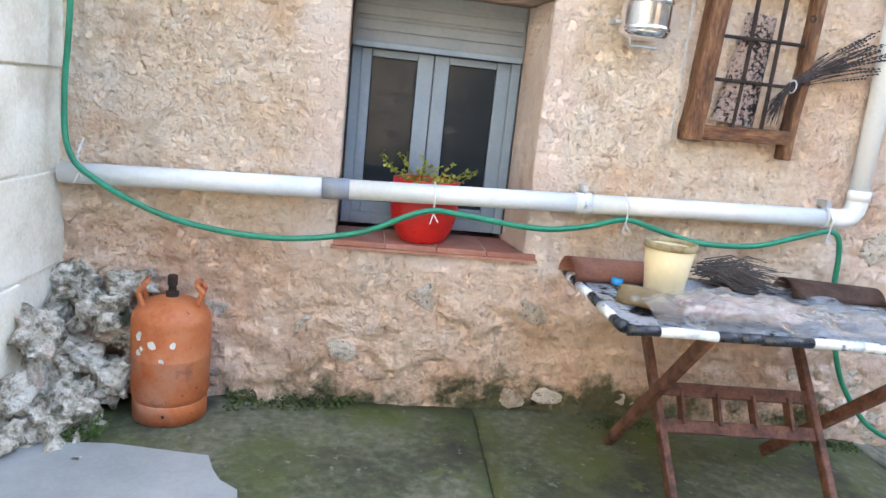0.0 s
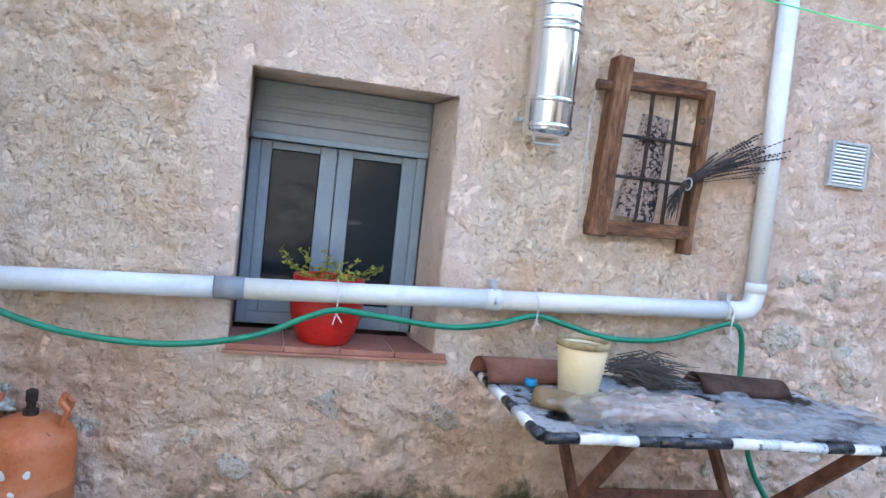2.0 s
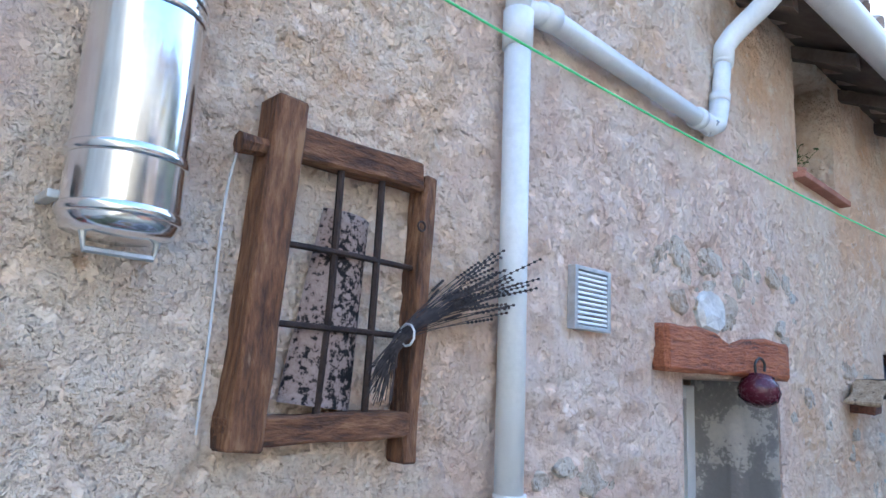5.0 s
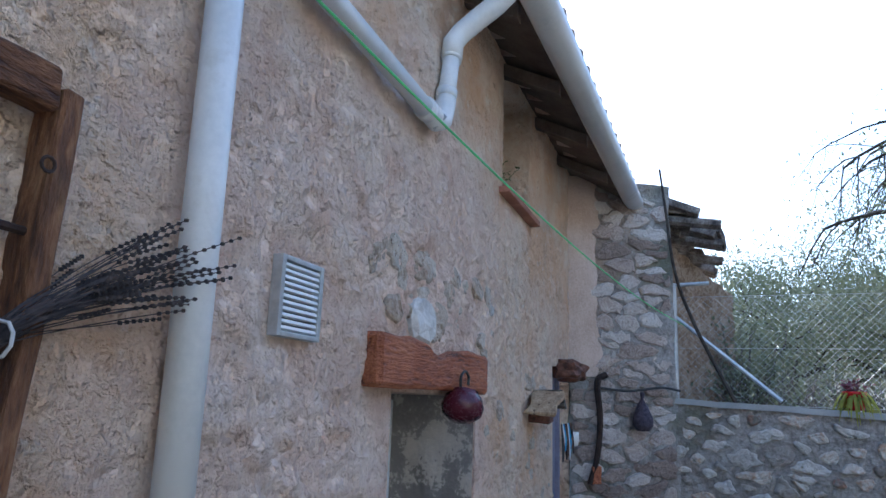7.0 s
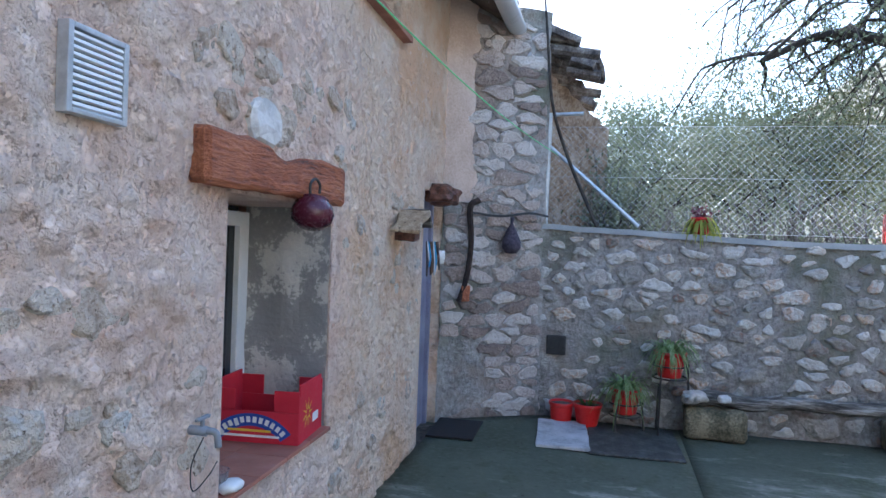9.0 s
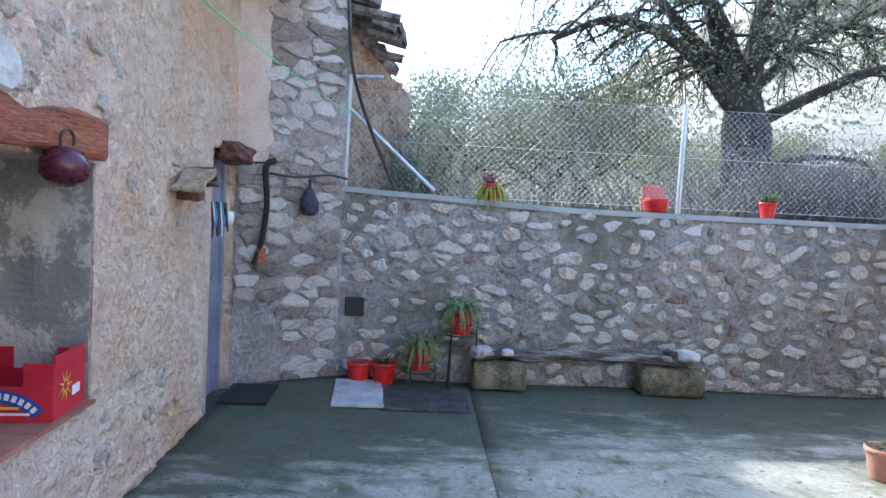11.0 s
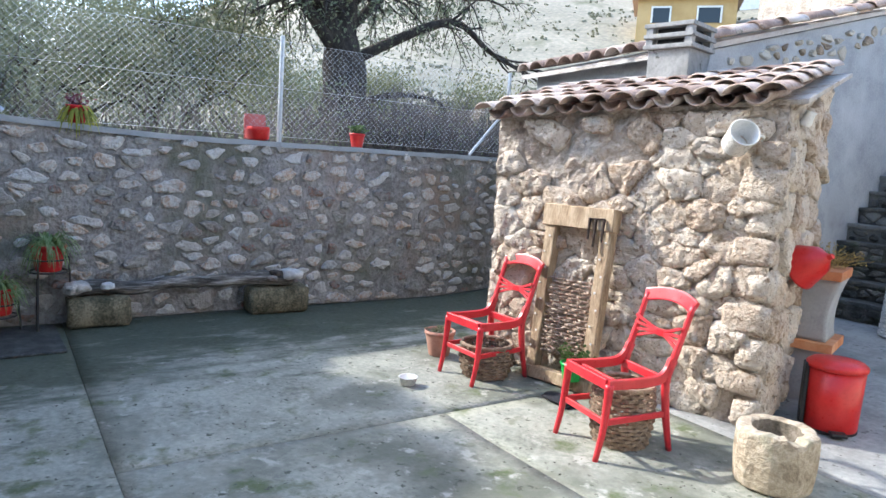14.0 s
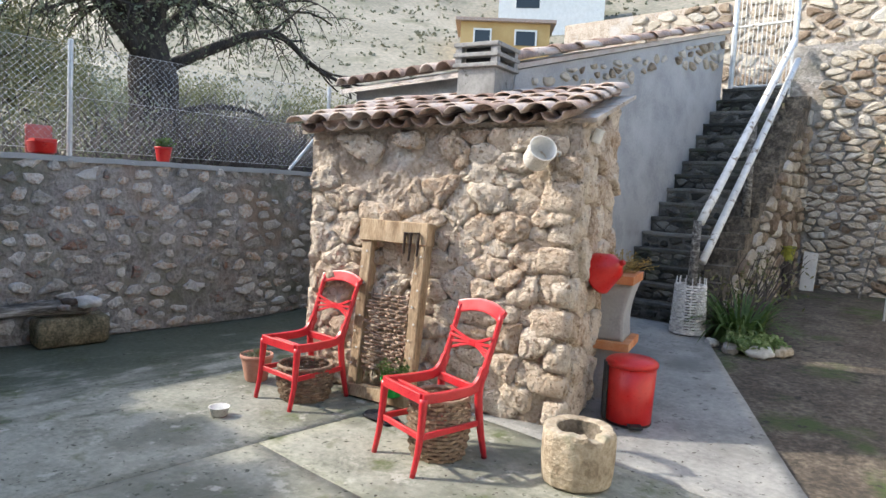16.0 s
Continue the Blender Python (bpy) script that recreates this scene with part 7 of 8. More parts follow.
rough_sheet(bm, xs, ys, cloth)
bmesh.ops.solidify(bm, geom=bm.faces[:], thickness=0.003)
cloth_ob = tagged(part("tablecloth", bm, oilcloth, None, "", True), "glossy black and white oilcloth with a taped edge", "tablecloth")
rnd = random.Random(88)
tape_dark, tape_pale = mat("black_tape", [(0.3, (0.012, 0.014, 0.02)), (0.7, (0.03, 0.034, 0.045))], 20, 0.3, 0.1), mat("white_tape", [(0.3, (0.60, 0.63, 0.66)), (0.7, (0.76, 0.78, 0.80))], 14, 0.3, 0.1, stain=((0.10, 0.11, 0.13), 22, 0.60, 0.64))
for start, step_dir, length in (((0.735, 1.845), (1, 0), 1.32), ((0.727, 1.86), (0, 1), 0.72)):
    along, dark_turn = 0.0, True
    while along < length:
        piece = min(rnd.uniform(0.05, 0.17), length - along + 0.001)
        bm = bmesh.new()
        ends = [(start[0] + step_dir[0] * a, start[1] + step_dir[1] * a, TOPZ - 0.010 + 0.003 * rnd.uniform(-1, 1)) for a in (along, along + piece)]
        tube(bm, ends, 0.0165, 10)
        part("edge_tape", bm, tape_dark if dark_turn else tape_pale, cloth_ob, "black edge tape" if dark_turn else "white printed edge tape", True)
        along, dark_turn = along + piece, rnd.random() < (0.15 if dark_turn else 0.5)


def half_tile(name, m, length, r0, r1, material, label, bend=math.pi):
    bm = bmesh.new()
    n, rows = 11, []
    for k in range(7):
        t = k / 6
        r = r0 + (r1 - r0) * t
        rows.append([bm.verts.new((length * (t - 0.5), r * math.cos(math.pi / 2 - bend / 2 + bend * i / (n - 1)), r * math.sin(math.pi / 2 - bend / 2 + bend * i / (n - 1)) - r * math.sin(math.pi / 2 - bend / 2) + 0.004 * noise.noise(Vector((i, k, 2))))) for i in range(n)])
    for a, b in zip(rows, rows[1:]):
        for i in range(n - 1):
            bm.faces.new((a[i], a[i + 1], b[i + 1], b[i]))
    bmesh.ops.solidify(bm, geom=bm.faces[:], thickness=0.012)
    ob = tagged(part(name, bm, material, None, "", True), label, "roof tile")
    ob.matrix_basis = m
    return ob


half_tile("roof_tile", pose(0.90, 2.44, TOPZ + 0.006, 0, 0, 8), 0.42, 0.085, 0.075, terracotta, "clean pink curved clay tile on the table", 2.9)
half_tile("roof_tile", pose(0.90, 2.08, TOPZ + 0.006, 0, 0, -35), 0.22, 0.06, 0.055, mat("buff_clay", [(0.3, (0.36, 0.25, 0.13)), (0.7, (0.48, 0.36, 0.21))], 9, 0.9, 0.4), "short buff curved tile on the table", 2.9)
half_tile("roof_tile", pose(1.74, 2.42, TOPZ + 0.006, 0, 0, -6), 0.36, 0.095, 0.085, mat("brown_clay", [(0.3, (0.10, 0.055, 0.04)), (0.7, (0.20, 0.12, 0.09))], 9, 0.9, 0.5), "dark brown curved tile on the table", 2.4)
bucket = thing("bucket", pose(1.01, 2.27, TOPZ + 0.008), "cream plastic bucket standing on the table", "bucket")
bucket.matrix_basis = bucket.matrix_basis @ Matrix.Diagonal((0.74, 0.74, 0.90, 1))
bm = bmesh.new()
lathe(bm, [(0.0, 0.0), (0.088, 0.0), (0.092, 0.004), (0.118, 0.185), (0.112, 0.188), (0.088, 0.012), (0.0, 0.012)], 32)
part("body", bm, cream_plastic, bucket, "", True)
bm = bmesh.new()
lathe(bm, [(0.117, 0.178), (0.124, 0.18), (0.124, 0.205), (0.116, 0.207), (0.112, 0.19), (0.117, 0.178)], 32)
part("rim", bm, mat("grimy_rim", [(0.3, (0.20, 0.15, 0.07)), (0.7, (0.40, 0.32, 0.18))], 20, 0.8, 0.3), bucket, "grimy brown rim", True)
bm = bmesh.new()
lathe(bm, [(0.0, 0.0), (0.022, 0.0), (0.023, 0.003), (0.021, 0.022), (0.0, 0.023)], 16)
cap = tagged(part("bottle_cap", bm, blue_plastic, None, "", True), "blue plastic cap on the table", "cap")
cap.matrix_basis = pose(0.86, 2.33, TOPZ + 0.008)
bm = bmesh.new()
rough_sheet(bm, steps_between(-0.42, 0.42, 0.02), steps_between(-0.16, 0.16, 0.02), lambda x, y: (x, y * (1 - 0.3 * abs(x)), max(0.004, (0.085 - 0.12 * abs(x + 0.12)) * (1 - (y / 0.17) ** 2) + 0.03 * noise.noise(Vector((x * 9, y * 12, 0))) + 0.014 * noise.noise(Vector((x * 28, y * 34, 3))))))
pb = tagged(part("plastic_bag", bm, clear_film, None, "", True), "crumpled clear plastic bag of pink stuff on the table", "bag")
pb.matrix_basis = pose(1.22, 1.99, TOPZ + 0.010, 0, 0, 6)
bm = rock_bm(0.22, 0.075, 0.024, 6, 3, 0.5)
fill = part("contents", bm, mat("pink_stuff", [(0.3, (0.30, 0.20, 0.17)), (0.5, (0.48, 0.37, 0.32)), (0.7, (0.60, 0.52, 0.48))], 30, 0.8, 1.0), pb, "pale pink contents", True)
fill.matrix_basis = pose(-0.08, 0, 0.035)
bm = bmesh.new()
rough_sheet(bm, steps_between(-0.28, 0.28, 0.025), steps_between(-0.2, 0.2, 0.025), lambda x, y: (x, y, max(0.004, 0.03 + 0.03 * noise.noise(Vector((x * 8, y * 8, 7))) + 0.012 * noise.noise(Vector((x * 26, y * 26, 3))))))
pb = tagged(part("plastic_sheet", bm, clear_film, None, "", True), "loose clear plastic sheet over the table", "plastic sheet")
pb.matrix_basis = pose(1.76, 1.99, TOPZ + 0.010, 0, 0, -4)
twigs = thing("twig_bundle", pose(1.40, 2.42, TOPZ + 0.01, 0, 0, -38), "bundle of dry dark twigs on the table", "twigs")
rnd = random.Random(9)
bm = bmesh.new()
for k in range(150):
    x = rnd.uniform(-0.20, -0.04)
    y, z = rnd.gauss(0, 0.05), abs(rnd.gauss(0.03, 0.022)) + 0.004
    d = Vector((rnd.uniform(0.08, 0.2), rnd.gauss(0, 0.07), rnd.gauss(0, 0.025)))
    tube(bm, [(x, y, z), (x + d.x * 0.5, y + d.y * 0.3, max(0.004, z + d.z + 0.01)), (x + d.x, y + d.y, max(0.004, z + d.z))], [0.0035, 0.003, 0.0015], 4, cap=False)
tw = part("twig_mass", bm, twig_grey, twigs)
tw["kind"] = "stuff"

# ---- far end of the yard ----
bm = bmesh.new()
bent_box(bm, -0.40, 0.40, -0.21, 0.21, 0.0, 0.03, 5, 0.012, 8, 0.006)
fs = tagged(part("flagstone", bm, mat("pale_flagstone", [(0.3, (0.30, 0.30, 0.31)), (0.5, (0.46, 0.46, 0.47)), (0.7, (0.56, 0.56, 0.57))], 6, 0.75, 0.5, 60, 0.4, stain=((0.16, 0.16, 0.165), 3, 0.55, 0.66))), "pale worn flagstone lying on the yard floor", "flagstone")
fs.matrix_basis = pose(6.78, 1.93, floor_z(6.8, 1.93) + 0.001, 0, 0, 4)
bm = bmesh.new()
bent_box(bm, -0.44, 0.44, -0.36, 0.36, 0.0, 0.02, 8, 0.006, 8, 0.006)
fs = tagged(part("flagstone", bm, mat("sooty_slab", [(0.3, (0.02, 0.021, 0.02)), (0.5, (0.05, 0.052, 0.045)), (0.7, (0.12, 0.12, 0.11))], 9, 0.7, 0.6, 60, 0.5)), "blackened mossy slab under the plant stand", "flagstone")
fs.matrix_basis = pose(6.82, 1.36, floor_z(6.8, 1.36) + 0.001, 0, 0, 2)
plant_pot(pose(7.22, 1.97, 0.001), 0.085, 0.105, 0.20, "red plastic bucket with pale blue rim by the wall", red_plastic, group="red pots by the yard wall")
p = plant_pot(pose(7.20, 1.74, 0.001), 0.085, 0.12, 0.21, "red plastic pot with a small spiky plant", red_plastic, group="red pots by the yard wall")
blades(p, "leaves", 40, 0.18, 0.15, 0.012, leaf_green, 31, 0.5, 0.04, 1.3)
p = plant_pot(pose(7.17, 1.42, 0.16), 0.095, 0.125, 0.22, "red pot with an arching striped spider plant", red_plastic, group="red pots by the yard wall")
blades(p, "leaves", 150, 0.19, 0.33, 0.018, leaf_pale, 32, 1.5, 0.05, 1.7)
p2 = plant_pot(pose(7.20, 1.06, 0.50), 0.095, 0.13, 0.22, "red pot with a striped spider plant on the iron stand", red_plastic, group="red pots by the yard wall")
blades(p2, "leaves", 150, 0.19, 0.32, 0.018, leaf_pale, 33, 1.5, 0.05, 1.75)
for (x, y), h, r, lab in (((7.20, 1.06), 0.62, 0.15, "tall black iron plant stand"), ((7.17, 1.42), 0.27, 0.14, "low black iron plant stand")):
    st = thing("plant_stand", pose(x, y, 0), lab, "plant stand")
    for k in range(3):
        a = k * 2.094 + 0.5
        bm = bmesh.new()
        tube(bm, [(1.15 * r * math.cos(a), 1.15 * r * math.sin(a), 0.006), (r * math.cos(a), r * math.sin(a), h)], 0.009, 6)
        part("leg", bm, black_iron, st)
    for z in (h - 0.02, h * 0.8 if h > 0.5 else h * 0.55):
        bm = bmesh.new()
        tube(bm, [(0.97 * r * math.cos(a), 0.97 * r * math.sin(a), z) for a in [k * 0.2618 for k in range(25)]], 0.007, 6)
        part("ring", bm, black_iron, st)
for k, (y, x, seed) in enumerate(((0.68, 7.24, 3), (-0.94, 7.28, 8))):
    bm = bmesh.new()
    bent_box(bm, -0.14, 0.14, -0.25 if k == 0 else -0.30, 0.25 if k == 0 else 0.30, 0.0, 0.26, seed, 0.02, 8, 0.03)
    bmesh.ops.subdivide_edges(bm, edges=bm.edges[:], cuts=1, use_grid_fill=True)
    for v in bm.verts:
        v.co += v.co.normalized() * 0.012 * noise.noise(v.co * 12 + Vector((seed, 0, 0)))
        v.co.z = max(0.0, v.co.z)
    bl = tagged(part("stone_block", bm, block_moss, None, "", True), "mossy rectangular stone block carrying the bench", "stone block", "bench blocks")
    bl.matrix_basis = pose(x, y, 0.002)
bench = thing("driftwood_bench", pose(7.24, 0, 0), "silvery driftwood log laid on the stone blocks as a bench", "bench")
bm = bmesh.new()
pts = spline([(0, 0.92, 0.31), (0.02, 0.70, 0.335), (-0.02, 0.40, 0.315), (0.01, 0.05, 0.35), (-0.02, -0.35, 0.345), (0.01, -0.70, 0.355), (0.0, -1.08, 0.345)], 6)
tube(bm, pts, [0.075 - 0.02 * math.sin(3.14 * k / 36) + 0.012 * noise.noise(Vector((k * 0.7, 0, 0))) for k in range(len(pts))], 14)
for v in bm.verts:
    a = math.atan2(v.co.z - 0.335, v.co.x)
    v.co += Vector((math.cos(a), 0, math.sin(a) * 0.6)) * 0.02 * noise.noise(Vector((math.cos(a) * 2, v.co.y * 1.5, math.sin(a) * 4)))
part("log", bm, grey_wood, bench, "", True)
for k, (y, z, r, m, x) in enumerate(((0.93, 0.42, 0.07, stone_grey, 7.26), (0.86, 0.405, 0.085, stone_grey, 7.15), (0.62, 0.41, 0.05, white_stone, 7.13), (-1.05, 0.44, 0.09, white_stone, 7.2), (-0.84, 0.415, 0.04, stone_grey, 7.13), (-0.90, 0.45, 0.055, bark, 7.2), (1.12, 0.50, 0.06, white_stone, 7.32))):
    st = tagged(part("loose_stone", rock_bm(r, r * 1.3, r * 0.6, k + 20, 3, 0.3), m, None, "", True), "loose rounded stone lying on the bench end", "stone", "stones on the bench")
    st.matrix_basis = pose(x, y, z - 0.05, 0, 0, k * 40)
# no opening is cut: a black block gives the shade of the hole
bm = bmesh.new()
box(bm, 0.11, 0.29, -0.034, 0.02, 0.59, 0.77, 0.012)
bm.transform(FAR)
tagged(part("drain_hole", bm, black_plastic), "black square block for the shaded drain hole in the yard wall", "drain hole")
# pots on the wall
WZ = 1.705
p = plant_pot(FAR @ pose(1.44, 0.08, 1.745), 0.06, 0.085, 0.15, "red wall pot with trailing yellow-green leaves", red_plastic, group="red pots on the yard wall")
blades(p, "leaves", 60, 0.13, 0.22, 0.035, leaf_yellow, 41, 1.6, 0.03, 0.9)
sprigs(p, "dark_sprigs", 14, 0.06, 0.13, 0.14, 1.0, 9, 0.03, mat("wine_leaf", [(0.3, (0.10, 0.02, 0.03)), (0.7, (0.20, 0.05, 0.07))], 9, 0.6, 0.1), 44)
pot3 = plant_pot(FAR @ pose(4.15, 0.08, WZ), 0.06, 0.08, 0.15, "small red pot with a green plant on the wall", red_plastic, group="red pots on the yard wall")
sprigs(pot3, "leaves", 24, 0.05, 0.12, 0.12, 1.1, 10, 0.03, leaf_green, 45)
fb2 = thing("red_container", FAR @ pose(3.03, 0.06, WZ), "red plastic container with a raised back on the wall", "container", "red pots on the yard wall")
bm = bmesh.new()
lathe(bm, [(0.0, 0.0), (0.09, 0.0), (0.115, 0.02), (0.12, 0.10), (0.125, 0.11), (0.11, 0.11), (0.10, 0.03), (0.0, 0.03)], 24)
part("basin", bm, red_plastic, fb2, "", True)
bm = bmesh.new()
box(bm, -0.11, 0.11, 0.07, 0.10, 0.0, 0.26, 0.02)
part("back_panel", bm, mat("faded_red", [(0.3, (0.42, 0.10, 0.09)), (0.7, (0.52, 0.16, 0.14))], 6, 0.5, 0.05), fb2, "faded red back panel")
bm = bmesh.new()
box(bm, -0.09, 0.09, -0.10, 0.07, 0.105, 0.135, 0.01)
part("lid", bm, red_plastic, fb2)

# ---- in front of the shed ----


def chair(m, label):
    ob = thing("chair", m, label, "chair", "red chairs by the shed")
    W, D = 0.205, 0.21
    def bar(name, pts, r, n=8, flat=1.0):
        bm = bmesh.new()
        tube(bm, pts, r, n)
        return part(name, bm, red_paint, ob, "", True)
    for s in (-1, 1):
        bar("leg", spline([(s * W, -D - 0.045, 0.0), (s * W, -D - 0.012, 0.16), (s * (W - 0.002), -D + 0.003, 0.32), (s * (W - 0.004), -D + 0.01, 0.43)], 4), [0.016 + 0.0008 * k for k in range(13)])
        bar("back_post", spline([(s * (W - 0.02), D + 0.06, 0.0), (s * (W - 0.02), D + 0.015, 0.2), (s * (W - 0.02), D - 0.01, 0.40), (s * (W - 0.015), D + 0.015, 0.52), (s * (W - 0.01), D + 0.075, 0.70), (s * (W - 0.008), D + 0.125, 0.86)], 4), [0.017 + 0.007 * math.sin(3.14 * min(1.0, k / 16)) for k in range(21)])
        bm = bmesh.new()
        pts = spline([(s * (W - 0.004), -D, 0.43), (s * (W - 0.008), -0.05, 0.425), (s * (W - 0.014), D - 0.08, 0.432), (s * (W - 0.016), D - 0.012, 0.475), (s * (W - 0.016), D + 0.022, 0.545)], 4)
        sweep(bm, pts, 0.030, 0.055, (0, -0.25, 1))
        part("seat_rail", bm, red_paint, ob)
        bm = bmesh.new()
        bar_between(bm, (s * (W - 0.004), -D, 0.215), (s * (W - 0.018), D + 0.01, 0.225), 0.016, 0.034)
        part("stretcher", bm, red_paint, ob)
    for y, z, h in ((-D, 0.43, 0.058), (D - 0.02, 0.42, 0.05), (-D + 0.09, 0.425, 0.02)):
        bm = bmesh.new()
        bar_between(bm, (-W + 0.012, y, z), (W - 0.012, y, z), 0.022, h, (0, 0, 1))
        part("seat_rail", bm, red_paint, ob)
    bm = bmesh.new()
    bar_between(bm, (-W + 0.008, -D + 0.0, 0.215), (W - 0.008, -D + 0.0, 0.215), 0.016, 0.034)
    part("stretcher", bm, red_paint, ob)
    # curved top rail
    bm = bmesh.new()
    pts = [((k / 8 - 0.5) * 2 * (W + 0.005), D + 0.122 + 0.035 * (1 - (k / 4 - 1) ** 2), 0.842 + 0.034 * (1 - (k / 4 - 1) ** 2)) for k in range(9)]
    sweep(bm, pts, 0.022, 0.078, (0, 0.35, 1))
    part("top_rail", bm, red_paint, ob)
    # fan-shaped middle splat
    for z in (-0.045, -0.015, 0.015, 0.045):
        bm = bmesh.new()
        pts = spline([(-W + 0.01, D + 0.05, 0.655 + z * 1.5), (-0.05, D + 0.075, 0.655 + z * 0.36), (0.05, D + 0.075, 0.655 + z * 0.36), (W - 0.01, D + 0.05, 0.655 + z * 1.5)], 4)
        sweep(bm, pts, 0.014, 0.017, (0, 0.3, 1))
        part("splat_bar", bm, red_paint, ob)
    bm = bmesh.new()
    box(bm, -0.032, 0.032, D + 0.066, D + 0.086, 0.634, 0.676, 0.006)
    part("splat_block", bm, red_paint, ob)
    return ob


chair(pose(4.73, -1.66, 0.0, 0, 0, 181), "red painted seatless wooden chair over a low basket")
chair(pose(3.37, -1.60, 0.0, 0, 0, 169), "red painted seatless wooden chair over a tall basket")


def basket(name, m, r0, r1, h, rows, stakes, material, label, rim_tips=0.0, category="basket"):
    ob = thing(name, m, label, category)
    weave = bmesh.new()
    for j in range(rows):
        t = (j + 0.5) / rows
        r = r0 + (r1 - r0) * t + 0.02 * math.sin(3.14 * t) * (rim_tips == 0)
        n = stakes * 2
        pts = [((r + 0.008 * (1 if (k + j) % 2 else -1)) * math.cos(math.pi * k / stakes), (r + 0.008 * (1 if (k + j) % 2 else -1)) * math.sin(math.pi * k / stakes), h * t) for k in range(n + 1)]
        tube(weave, pts, h / rows * 0.47, 4, cap=False)
    part("weave", weave, material, ob)["kind"] = "stuff"
    for k in range(stakes):
        a = 2 * math.pi * (k + 0.25) / stakes
        bm = bmesh.new()
        r = r1
        tube(bm, [(r0 * math.cos(a), r0 * math.sin(a), 0.0), ((r0 + r1) / 2 * math.cos(a) * 1.03, (r0 + r1) / 2 * math.sin(a) * 1.03, h / 2), (r * math.cos(a), r * math.sin(a), h * (1.01 + rim_tips))], 0.006, 5)
        part("stake", bm, material, ob)
    bm = bmesh.new()
    lathe(bm, [(0.0, 0.004), (r0 * 0.98, 0.004), (r0 * 0.98, 0.016), (0.0, 0.016)], 20)
    part("base", bm, material, ob)
    if not rim_tips:
        bm = bmesh.new()
        tube(bm, [((r1 + 0.004 * (k % 2)) * math.cos(k * 0.2094), (r1 + 0.004 * (k % 2)) * math.sin(k * 0.2094), h) for k in range(31)], 0.012, 6, cap=False)
        part("rim", bm, material, ob)
    return ob


b = basket("wicker_basket", pose(3.36, -1.66, 0.002), 0.15, 0.165, 0.36, 15, 14, wicker, "tall brown wicker basket under the chair")
b = basket("wicker_basket", pose(4.72, -1.68, 0.002), 0.16, 0.19, 0.25, 10, 14, wicker, "low dark wicker basket full of dry twigs")
sprigs(b, "twig_filling", 50, 0.15, 0.15, 0.16, 1.2, 0, 0.02, twig_grey, 61)
p = plant_pot(pose(5.31, -1.64, 0.002), 0.085, 0.12, 0.21, "terracotta pot with a grey-green succulent", terracotta)
sprigs(p, "leaves", 30, 0.08, 0.17, 0.07, 0.8, 9, 0.02, leaf_tree, 62)


def sluice_frame():
    ob = thing("wooden_frame", pose(4.30, -2.03, 0.0, -6.5, 0, 191), "pale old wooden door frame leaning on the shed", "frame")
    def stick(name, args, seed, m=pale_wood, label=""):
        bm = bmesh.new()
        bent_box(bm, *args, seed)
        return part(name, bm, m, ob, label)
    stick("stile", (-0.28, -0.195, -0.04, 0.05, 0.09, 1.19), 11)
    stick("stile", (0.20, 0.285, -0.04, 0.05, 0.09, 1.22), 12)
    stick("top_rail", (-0.31, 0.30, -0.055, 0.05, 1.17, 1.33), 13)
    stick("bottom_rail", (-0.32, 0.30, -0.05, 0.05, 0.01, 0.10), 14)
    panel = bmesh.new()
    rr = random.Random(27)
    for j in range(23):
        z = 0.24 + 0.0245 * j + rr.uniform(-0.004, 0.004)
        e0, e1, sag = rr.uniform(-0.21, -0.165), rr.uniform(0.165, 0.205), rr.uniform(-0.012, 0.012)
        pts = [(e0 + (e1 - e0) * k / 8, -0.008 + 0.014 * (1 if (k + j) % 2 else -1), z + sag * (k / 4 - 1) ** 2 + rr.uniform(-0.004, 0.004)) for k in range(9)]
        tube(panel, spline(pts, 2), rr.uniform(0.0075, 0.012), 5, cap=False)
    part("wicker_panel", panel, wicker_pale, ob, "brown woven wicker panel")["kind"] = "stuff"
    for k in range(5):
        bm = bmesh.new()
        tube(bm, [(-0.16 + 0.08 * k, -0.006, 0.18), (-0.155 + 0.08 * k, -0.006, 0.82)], 0.007, 5)
        part("stake", bm, wicker_pale, ob)
    for x, L in ((0.12, 0.15), (0.17, 0.20), (0.235, 0.16)):
        bm = bmesh.new()
        tube(bm, [(x, -0.07, 1.25), (x + 0.004, -0.075, 1.25 - L)], [0.012, 0.008], 6)
        part("iron_tool", bm, iron, ob, "small rusty iron tool")
    bm = bmesh.new()
    tube(bm, [(0.10, -0.06, 1.25), (0.24, -0.065, 1.255)], 0.006, 6)
    part("hook_bar", bm, iron, ob)
    for s, x in ((-1, -0.24), (1, 0.245)):
        for k in range(8):
            bm = bmesh.new()
            lathe(bm, [(0.0, 0.0), (0.008, 0.0), (0.009, 0.004), (0.0, 0.008)], 7)
            bm.transform(pose(x + 0.03 * (k % 2) - 0.015, -0.045, 0.25 + 0.12 * k, 90, 0, 0))
            part("snail_shell", bm, white_stone, ob)


sluice_frame()
p = plant_pot(pose(4.12, -1.99, 0.10), 0.06, 0.08, 0.13, "green plastic pot with a ferny plant in the frame", green_plastic)
sprigs(p, "leaves", 34, 0.06, 0.11, 0.16, 1.3, 12, 0.022, leaf_green, 63, 0.1)
bm = bmesh.new()
lathe(bm, [(0.0, 0.0), (0.05, 0.0), (0.065, 0.055), (0.072, 0.058), (0.062, 0.058), (0.048, 0.008), (0.0, 0.008)], 22)
dish = tagged(part("plastic_dish", bm, white_enamel, None, "", True), "small white plastic dish on the yard floor", "dish")
dish.matrix_basis = pose(4.74, -1.01, 0.006)
